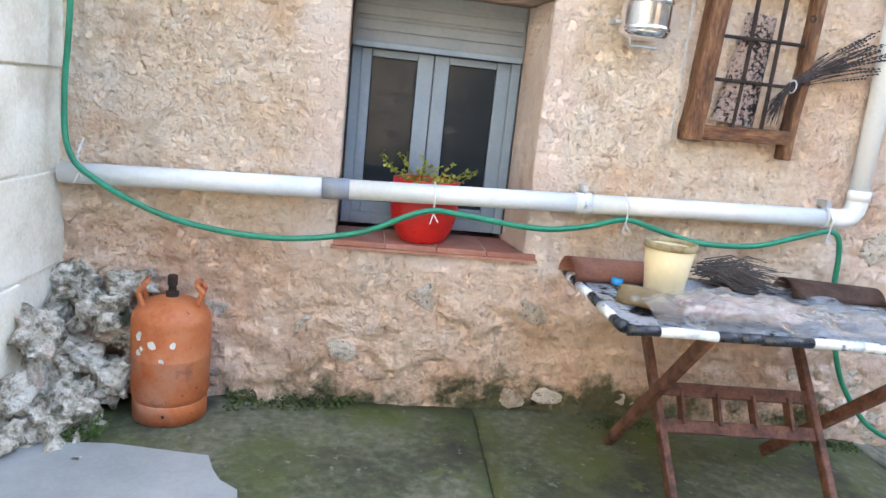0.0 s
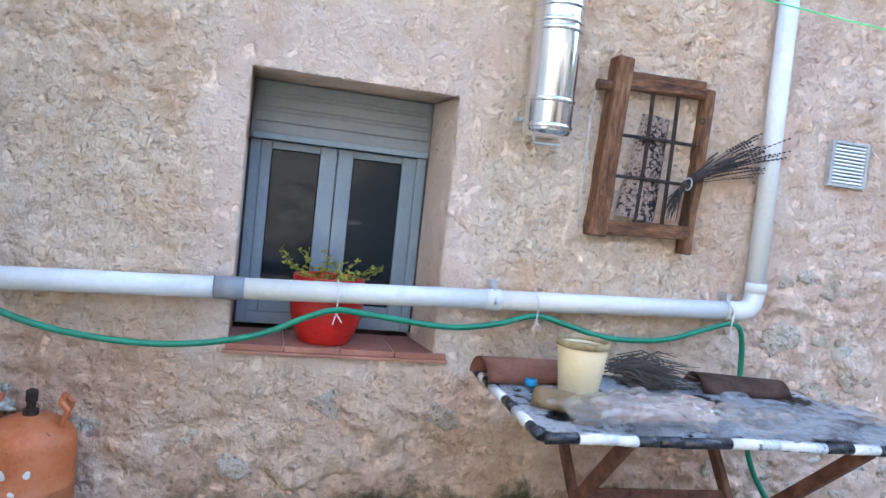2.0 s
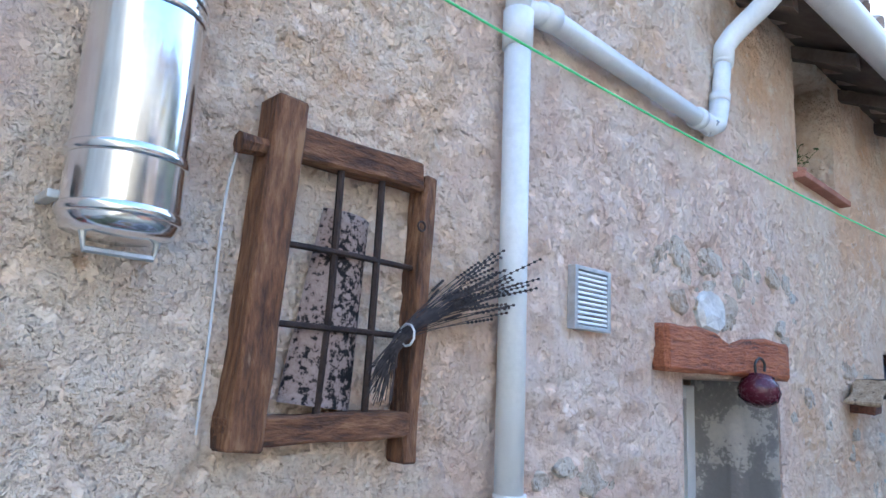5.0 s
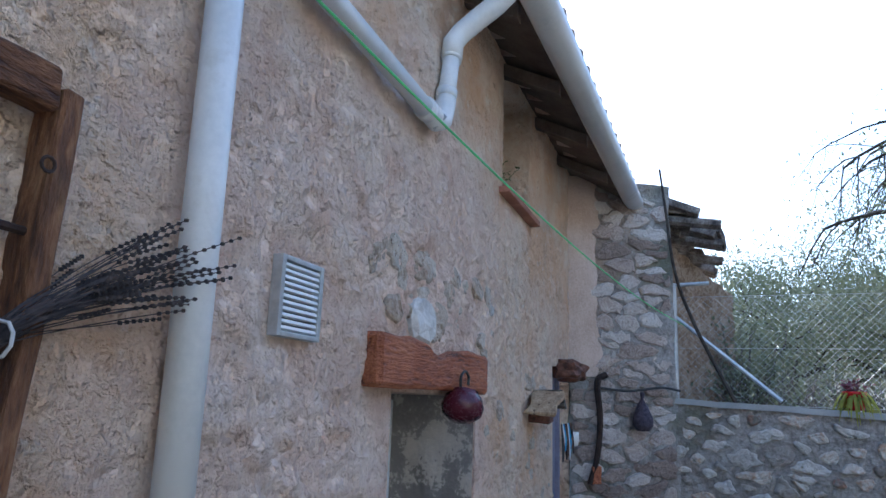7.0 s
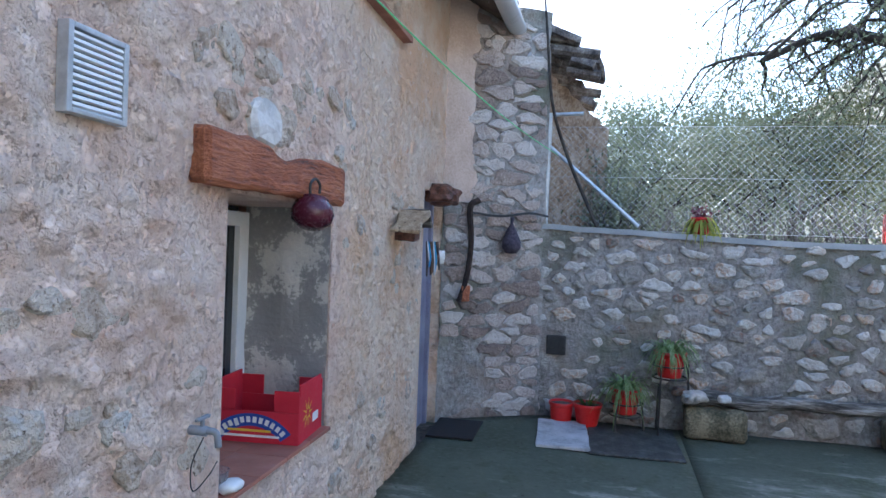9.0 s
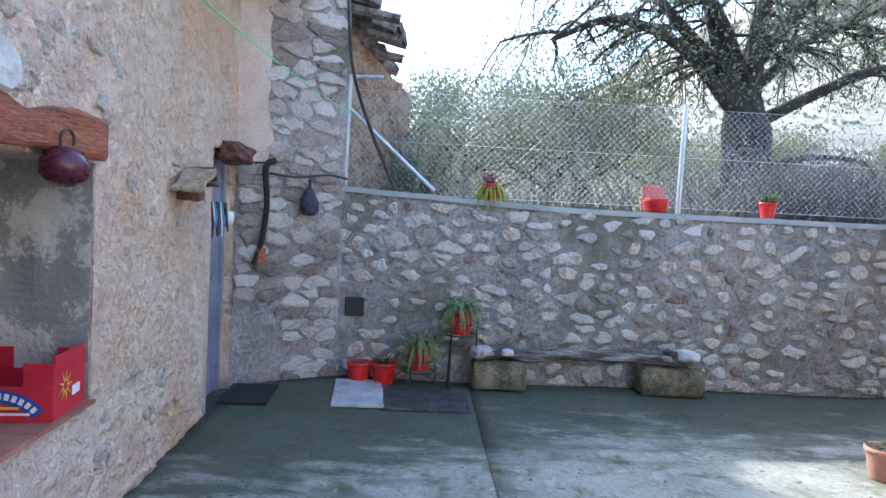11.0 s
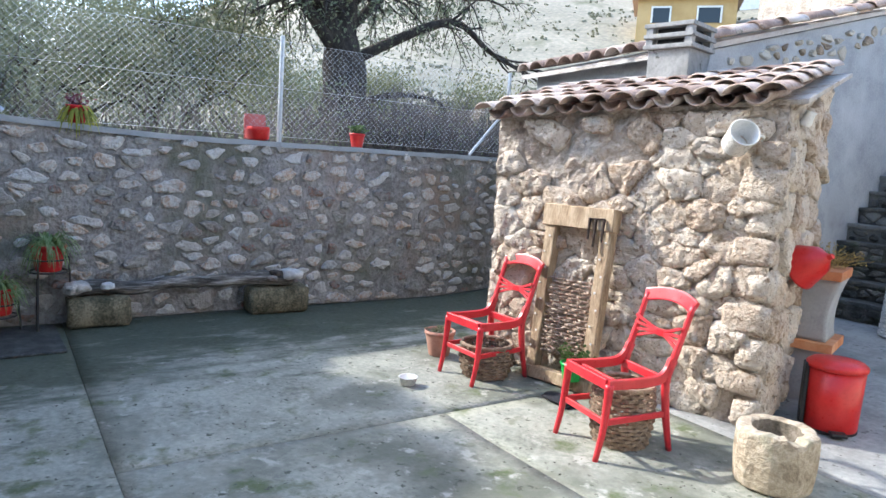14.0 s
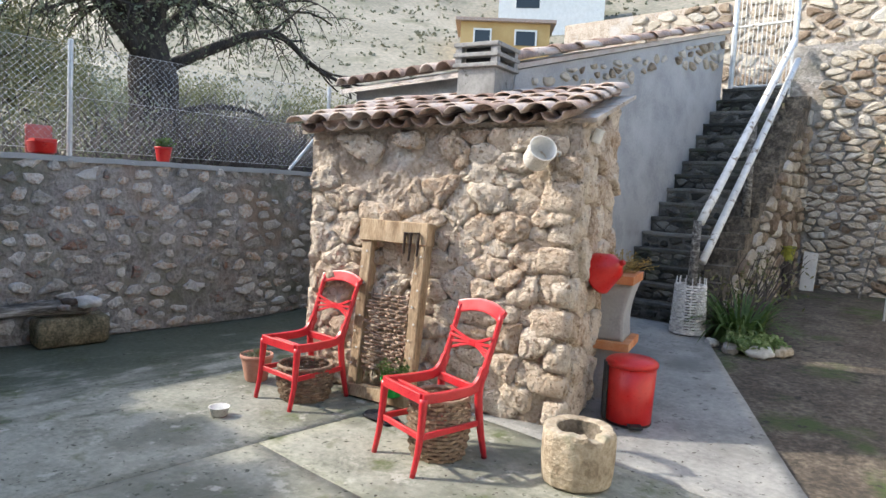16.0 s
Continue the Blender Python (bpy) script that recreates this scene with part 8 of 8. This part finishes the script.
bm = rock_bm(0.14, 0.09, 0.018, 31, 3, 0.35)
cl = tagged(part("dark_rag", bm, black_cloth, None, "", True), "dark crumpled rag on the floor by the frame", "rag")
cl.matrix_basis = pose(4.02, -1.80, 0.016)


def hung_mug():
    ob = thing("enamel_mug", SHED @ pose(1.86, -0.13, 1.83, 62, 0, 38), "chipped white enamel mug stuck in the shed wall", "mug")
    bm = bmesh.new()
    lathe(bm, [(0.0, -0.075), (0.082, -0.075), (0.085, -0.07), (0.09, 0.08), (0.094, 0.085), (0.086, 0.085), (0.08, -0.065), (0.0, -0.065)], 30)
    part("body", bm, white_enamel, ob, "", True)
    bm = bmesh.new()
    tube(bm, spline([(0.088, 0, 0.05), (0.135, 0, 0.04), (0.135, 0, -0.03), (0.087, 0, -0.045)], 5), 0.008, 6)
    part("handle", bm, white_enamel, ob)


hung_mug()
jar = thing("small_jar", SHED_SIDE @ pose(0.12, -0.10, 1.98, 20, 0, 0), "small white jar hung on the shed corner", "jar")
bm = bmesh.new()
lathe(bm, [(0.0, -0.05), (0.032, -0.05), (0.036, -0.03), (0.03, 0.03), (0.036, 0.045), (0.0, 0.045)], 16)
part("body", bm, white_enamel, jar, "", True)
hat = thing("red_funnel", SHED_SIDE @ pose(0.43, -0.17, 1.07, 64, 0, -20) @ Matrix.Diagonal((0.8, 0.8, 0.8, 1)), "red plastic bowl hung on the shed side", "bowl")
bm = bmesh.new()
lathe(bm, [(0.0, 0.14), (0.035, 0.14), (0.05, 0.12), (0.11, 0.08), (0.155, -0.02), (0.19, -0.10), (0.20, -0.115), (0.185, -0.11), (0.14, -0.01), (0.0, 0.09)], 30)
part("bowl", bm, red_plastic, hat, "", True)
bm = bmesh.new()
tube(bm, [(0.0, 0.0, 0.135), (0.0, 0.0, 0.175)], [0.03, 0.022], 12)
part("knob", bm, red_plastic, hat)


def pedal_bin():
    ob = thing("pedal_bin", pose(2.88, -3.12, floor_z(2.88, -3.12), 0, 0, -58) @ Matrix.Diagonal((0.92, 0.92, 0.92, 1)), "red metal pedal bin with a domed lid by the shed", "bin")
    bm = bmesh.new()
    lathe(bm, [(0.0, 0.012), (0.165, 0.012), (0.17, 0.02), (0.185, 0.44), (0.0, 0.44)], 34)
    part("body", bm, red_plastic, ob, "", True)
    bm = bmesh.new()
    lathe(bm, [(0.19, 0.44), (0.196, 0.445), (0.196, 0.47), (0.17, 0.492), (0.09, 0.508), (0.0, 0.512)], 34)
    part("lid", bm, red_plastic, ob, "", True)
    bm = bmesh.new()
    lathe(bm, [(0.0, 0.0), (0.172, 0.0), (0.174, 0.016), (0.0, 0.018)], 30)
    part("base_ring", bm, black_plastic, ob)
    bm = bmesh.new()
    box(bm, -0.05, 0.05, 0.15, 0.24, 0.012, 0.035, 0.008)
    bm.transform(pose(0, 0, 0, 0, 0, 100))
    part("pedal", bm, black_plastic, ob)
    bm = bmesh.new()
    box(bm, -0.05, 0.05, 0.175, 0.205, 0.02, 0.46, 0.008)
    bm.transform(pose(0, 0, 0, 0, 0, 5))
    part("hinge", bm, black_plastic, ob)


pedal_bin()


def mortar_stone():
    ob = thing("stone_mortar", pose(2.60, -1.98, 0.002, 0, 0, 25), "old round carved limestone mortar on the yard floor", "mortar")
    bm = bmesh.new()
    n = 40
    rings = []
    for r, z in ((0.0, 0.0), (0.17, 0.0), (0.187, 0.015), (0.196, 0.08), (0.20, 0.16), (0.20, 0.24), (0.198, 0.29), (0.192, 0.306), (0.184, 0.31), (0.15, 0.312), (0.13, 0.31), (0.122, 0.304)):
        rings.append([bm.verts.new((r * math.cos(6.2832 * k / n), r * math.sin(6.2832 * k / n), z)) for k in range(n)])
    hollow = bmesh.new()
    deep = []
    for r, z in ((0.122, 0.304), (0.119, 0.28), (0.116, 0.18), (0.10, 0.09), (0.05, 0.06), (0.0, 0.055)):
        deep.append([hollow.verts.new((r * math.cos(6.2832 * k / n), r * math.sin(6.2832 * k / n), z)) for k in range(n)])
    for mesh, rows in ((bm, rings), (hollow, deep)):
        for a, b in zip(rows, rows[1:]):
            for k in range(n):
                mesh.faces.new((a[k], a[(k + 1) % n], b[(k + 1) % n], b[k]))
        bmesh.ops.remove_doubles(mesh, verts=mesh.verts, dist=1e-5)
        for v in mesh.verts:
            d = Vector((v.co.x, v.co.y, 0))
            a = math.atan2(v.co.y, v.co.x)
            if d.length > 0.1 and v.co.z > 0.01:
                v.co += d.normalized() * (0.016 * noise.noise(Vector((math.cos(a) * 2, math.sin(a) * 2, 1))) + 0.007 * noise.noise(Vector((math.cos(a) * 5, math.sin(a) * 5, 4))))
                v.co.z += 0.008 * noise.noise(Vector((math.cos(a) * 3, math.sin(a) * 3, 9)))
                if v.co.z > 0.27:
                    v.co.z -= 0.03 * smooth_step(0.32, 0.12, abs(math.remainder(a - 2.2, 6.2832)))
    for v in bm.verts:
        v.co += Vector((noise.noise(v.co * 30), noise.noise(v.co * 30 + Vector((9, 0, 0))), 0)) * 0.004 * (v.co.z < 0.3)
    part("block", bm, limestone, ob, "", False)
    # the shade of the hollow is put into its colour
    part("hollow", hollow, limestone_dark, ob, "hollow darkened for its inner shade", True)


mortar_stone()


def chimney():
    ob = thing("chimney", SHED @ pose(0.95, 1.12, shed_top(0.95, 1.12) + 0.03, 0, 0, -6), "grey rendered chimney with a slatted concrete cap", "chimney")
    bm = bmesh.new()
    box(bm, -0.18, 0.18, -0.18, 0.18, -0.15, 0.30, 0.008)
    part("shaft", bm, pale_concrete, ob)
    for z, w in ((0.30, 0.215), (0.385, 0.215), (0.47, 0.215)):
        bm = bmesh.new()
        box(bm, -w, w, -w, w, z, z + 0.035, 0.006)
        part("cap_slab", bm, pale_concrete, ob)
    # added black block: the shade inside the open cap
    bm = bmesh.new()
    box(bm, -0.13, 0.13, -0.13, 0.13, 0.335, 0.47)
    part("flue_core", bm, black_plastic, ob)
    for sx in (-1, 1):
        for sy in (-1, 1):
            for z in (0.335, 0.42):
                bm = bmesh.new()
                box(bm, sx * 0.17 - 0.03, sx * 0.17 + 0.03, sy * 0.17 - 0.03, sy * 0.17 + 0.03, z, z + 0.05)
                part("spacer", bm, pale_concrete, ob)


chimney()
# side shelves of brick with a grey sheet between
shelf = thing("brick_shelf", SHED_SIDE @ pose(0.93, -0.01, 0), "orange brick shelves with a grey sheet on the shed side", "shelf")
for z in (0.42, 0.93):
    for k in range(4):
        bm = bmesh.new()
        box(bm, -0.22 + k * 0.118, -0.22 + k * 0.118 + 0.112, -0.30, 0.0, z, z + 0.065, 0.004)
        part("brick", bm, brick_clay, shelf)
bm = bmesh.new()
rough_sheet(bm, steps_between(0, 1, 0.1), steps_between(0.487, 0.928, 0.03), lambda t, z: (-0.17, -0.245 * t - 0.05 * t * ((z - 0.487) / 0.44) ** 2 + 0.02 * t * math.sin(math.pi * (z - 0.487) / 0.44), z))
rough_sheet(bm, steps_between(-0.17, 0.18, 0.05), steps_between(0.487, 0.928, 0.03), lambda x, z: (x, -0.245 - 0.05 * ((z - 0.487) / 0.44) ** 2 + 0.02 * math.sin(math.pi * (z - 0.487) / 0.44), z))
bmesh.ops.remove_doubles(bm, verts=bm.verts, dist=1e-4)
bmesh.ops.solidify(bm, geom=bm.faces[:], thickness=0.012)
part("grey_sheet", bm, grey_render, shelf, "bent grey fibre cement sheet", True)
bm = bmesh.new()
box(bm, -0.18, 0.2, -0.24, 0.0, 0.0, 0.419, 0.006)
part("support", bm, grey_render, shelf)
dry = thing("dry_grass", SHED_SIDE @ pose(0.95, -0.16, 0.997), "clump of dry yellow grass on the brick shelf", "dry grass")
sprigs(dry, "stalks", 90, 0.13, 0.0, 0.2, 1.3, 6, 0.014, straw, 71, 0.12)

# ---- by the steps ----
gz = floor_z(3.56, -5.7)
basket("wicker_basket", pose(3.56, -5.70, gz), 0.17, 0.145, 0.52, 18, 13, wicker_white, "white painted wicker basket round the rail post", 0.12)
rail = thing("handrail", Matrix(), "peeling white pole handrail beside the steps", "handrail")
for pts, r in (([(3.57, -5.84, 1.36), (3.80, -9.22, 3.92)], 0.045), ([(3.50, -5.80, 0.95), (3.70, -9.1, 3.62)], 0.042)):
    bm = bmesh.new()
    pts = [Vector(pts[0]).lerp(Vector(pts[1]), k / 8) + Vector((0, 0, 0.02 * noise.noise(Vector((k, 0, 0))))) for k in range(9)]
    tube(bm, pts, r, 9)
    part("pole", bm, rail_white, rail, "", True)
for x, y, z0, z1 in ((3.57, -5.76, gz, 1.38), (3.68, -7.5, 1.3, 2.62)):
    bm = bmesh.new()
    tube(bm, [(x, y, z0), (x + 0.02, y - 0.04, (z0 + z1) / 2), (x, y, z1)], [0.055, 0.05, 0.042], 9)
    part("post", bm, grey_wood, rail, "grey forked wooden post", True)
gate = thing("metal_gate", pose(0, -9.42, 3.30), "white painted metal bar gate at the top of the steps", "gate")
for x in (3.86, 4.72):
    bm = bmesh.new()
    tube(bm, [(x, 0, -0.1), (x, 0, 1.75)], 0.04, 10)
    part("gate_post", bm, galv, gate)
for z in (0.05, 0.95, 1.62):
    bm = bmesh.new()
    tube(bm, [(3.90, 0, z), (4.68, 0, z)], 0.018, 8)
    part("rail", bm, rail_white, gate)
for k in range(12):
    x = 3.94 + k * 0.064
    bm = bmesh.new()
    tube(bm, [(x, 0, 0.05), (x, 0, 1.62)], 0.008, 6)
    part("bar", bm, rail_white, gate)
bed = thing("garden_plant", pose(3.10, -5.95, floor_z(3.1, -5.95) - 0.03), "dark green strappy plants at the foot of the rail", "plant")
blades(bed, "leaves", 150, 0.0, 0.72, 0.034, leaf_green, 81, 0.85, 0.22, 1.75)
bed2 = thing("garden_plant", pose(2.85, -5.62, floor_z(2.85, -5.6) - 0.03), "low leafy weeds with pale leaves", "plant")
sprigs(bed2, "leaves", 90, 0.24, 0.0, 0.16, 1.0, 12, 0.05, leaf_pale, 82)
for k, (x, y, r, m) in enumerate(((2.75, -5.45, 0.12, white_stone), (2.60, -5.62, 0.10, limestone), (3.0, -5.40, 0.09, stone_grey), (3.22, -5.50, 0.07, stone_grey), (2.95, -5.62, 0.10, white_stone))):
    st = tagged(part("loose_stone", rock_bm(r, r * 0.8, r * 0.5, k + 40, 3, 0.3), m, None, "", True), "pale loose stone edging the plants", "stone", "stones edging the plants")
    st.matrix_basis = pose(x, y, floor_z(x, y) + 0.0, 0, 12, k * 50)
bm = bmesh.new()
box(bm, -0.09, 0.09, -0.01, 0.01, 0.0, 0.55, 0.004)
bd = tagged(part("white_board", bm, white_enamel), "narrow white board leaning on the stone wall", "board")
bd.matrix_basis = pose(3.32, -9.12, 0.42, 6, 4, 180)
for k, (x, y, h) in enumerate(((3.42, -6.5, 0.7), (3.44, -7.1, 0.9))):
    bush(x, y, floor_z(x, y), 0.45, h, 400 + k, leaf_autumn, "dry climbing plant against the flank of the steps", 34, 260, 0.03, "climbing plant")
yp = plant_pot(pose(3.46, -8.6, 0.85), 0.07, 0.10, 0.2, "yellow-green plant pot on a post by the steps", leaf_yellow)
bm = bmesh.new()
tube(bm, [(3.46, -8.6, 0.3), (3.46, -8.6, 0.85)], 0.09, 8)
tagged(part("tree_stump", bm, bark), "short dark wooden stump", "stump")
stool = thing("small_table", pose(1.95, -7.8, floor_z(1.95, -7.8)), "white topped metal stool on the soil", "stool")
bm = bmesh.new()
box(bm, -0.2, 0.2, -0.2, 0.2, 0.72, 0.76, 0.006)
part("top", bm, white_enamel, stool)
for sx in (-1, 1):
    for sy in (-1, 1):
        bm = bmesh.new()
        tube(bm, [(sx * 0.18, sy * 0.18, 0.0), (sx * 0.16, sy * 0.16, 0.72)], 0.014, 7)
        part("leg", bm, galv, stool)
stick = thing("leaning_stick", pose(2.55, -9.0, 0.42, 0, 0, 0), "bare stick leaning on the stone wall", "stick")
bm = bmesh.new()
tube(bm, [(0.1, 0.0, 0.0), (0.0, -0.2, 0.9)], [0.018, 0.012], 6)
part("stick", bm, grey_wood, stick)

# ---- scrub and rock bands on the slope ----
rnd = random.Random(55)
scrub = bmesh.new()
for k in range(5200):
    a, rr = radians(rnd.uniform(-78, 12)), 26 + 95 * rnd.random() ** 0.75
    x, y = rr * math.cos(a), rr * math.sin(a)
    c = Vector((x, y, ground_z(x, y)))
    w = rnd.uniform(0.12, 0.30) * (0.6 + rr / 90)
    for i in range(7):
        d = Vector((rnd.gauss(0, 0.5), rnd.gauss(0, 0.5), abs(rnd.gauss(0.3, 0.35)))) * w
        e = Vector((rnd.uniform(-1, 1), rnd.uniform(-1, 1), rnd.uniform(-0.3, 1))).normalized()
        o = e.orthogonal().normalized()
        scrub.faces.new([scrub.verts.new(c + d + q * w * 0.42) for q in (e, o, -e, -o)])
tagged(part("hillside_scrub", scrub, mat("grey_scrub", [(0.3, (0.16, 0.165, 0.11)), (0.7, (0.25, 0.245, 0.175))], 0.3, 0.9, 0.1, 5, 0.5)), "low grey-green scrub dotting the hillside", "scrub", "", "stuff")
cliff_rock = mat("banded_cliff_rock", [(0.30, (0.16, 0.105, 0.08)), (0.46, (0.28, 0.20, 0.155)), (0.58, (0.36, 0.28, 0.22)), (0.72, (0.42, 0.36, 0.30))], 0.35, 0.95, 0.6, 2.0, 0.5, stretch=(1, 1, 3.5), stain=((0.10, 0.10, 0.06), 0.4, 0.56, 0.66))
for r0, h0, seed in ((72.0, 8.5, 1), (97.0, 12.0, 2)):
    bm = bmesh.new()

    def cliff_at(a, v):
        rise_n = noise.noise(Vector((a * 0.16, seed, 0)))
        rr = r0 + 3.5 * rise_n + 1.6 * v + 0.9 * noise.noise(Vector((a * 1.3, v * 3, seed))) + (0.5 if int(v * 4) % 2 else 0.0)
        x, y = rr * math.cos(radians(a)), rr * math.sin(radians(a))
        return (x, y, ground_z(r0 * math.cos(radians(a)), r0 * math.sin(radians(a))) - 1.5 + v * h0 * max(0.15, 0.75 + 0.9 * rise_n) * smooth_step(-20, -36, a) + 0.5 * noise.noise(Vector((a * 2, v * 5, 9))))
    rough_sheet(bm, steps_between(-75, -20, 0.35), steps_between(0, 1, 0.1), cliff_at)
    structure("cliff", bm, cliff_rock, "band of brown rock cliff across the hillside", "cliff")

# ---- houses on the slope ----


def hill_house(x, y, z, w, d, h, rz, wall, label, openings):
    ob = thing("house", pose(x, y, z, 0, 0, rz), label, "house")
    bm = bmesh.new()
    box(bm, -w / 2, w / 2, -d / 2, d / 2, -6, h)
    part("wall", bm, wall, ob)
    bm = bmesh.new()
    box(bm, -w / 2 - 0.4, w / 2 + 0.4, -d / 2 - 0.4, d / 2 + 0.4, h, h + 0.22)
    vs = [v for v in bm.verts if v.co.z > h + 0.1]
    for v in vs:
        if abs(v.co.y) > 0 and v.co.y > 0:
            v.co.z += 0.9
    part("roof", bm, roof_clay, ob)
    for x0, x1, z0, z1 in openings:
        bm = bmesh.new()
        box(bm, x0, x1, -d / 2 - 0.05, -d / 2 + 0.3, z0, z1)
        part("window", bm, glass_dark, ob)
        bm = bmesh.new()
        for a, b, c, e in ((x0 - 0.12, x0, z0, z1), (x1, x1 + 0.12, z0, z1), (x0 - 0.12, x1 + 0.12, z1, z1 + 0.12)):
            box(bm, a, b, -d / 2 - 0.1, -d / 2, c, e)
        part("window_frame", bm, white_enamel, ob)
    return ob


hill_house(33.7, -40.3, ground_z(33.7, -40.3) - 0.9, 6.5, 5.0, 2.6, 219.7, ochre_paint, "ochre painted house on the hillside", ((-2.2, -1.1, 1.0, 2.0), (0.8, 2.2, 1.0, 2.0)))
hill_house(36.4, -50.2, ground_z(36.4, -50.2), 9.0, 5.0, 2.8, 215, white_enamel, "white house on the hillside", ((-3.0, -1.0, 0.9, 2.2),))
# leaf litter on the yard floor
rnd = random.Random(91)
bits = bmesh.new()
for k in range(900):
    x, y = rnd.uniform(0.5, 7.3), rnd.uniform(-3.2, 2.6)
    if x < edge_x(min(y, -0.95)) or noise.noise(Vector((x * 0.9, y * 0.9, 4))) < -0.15:
        continue
    a, s = rnd.uniform(0, 6.28), rnd.uniform(0.004, 0.016)
    z = floor_z(x, y) + 0.011
    bits.faces.new([bits.verts.new((x + s * q * math.cos(a + w), y + s * q * math.sin(a + w), z + rnd.uniform(0, 0.006))) for w, q in ((0, 1), (1.4, 0.4), (3.14, 1), (4.9, 0.4))])
tagged(part("leaf_litter", bits, bark), "small dark leaf bits scattered on the floor", "leaves", "", "stuff")
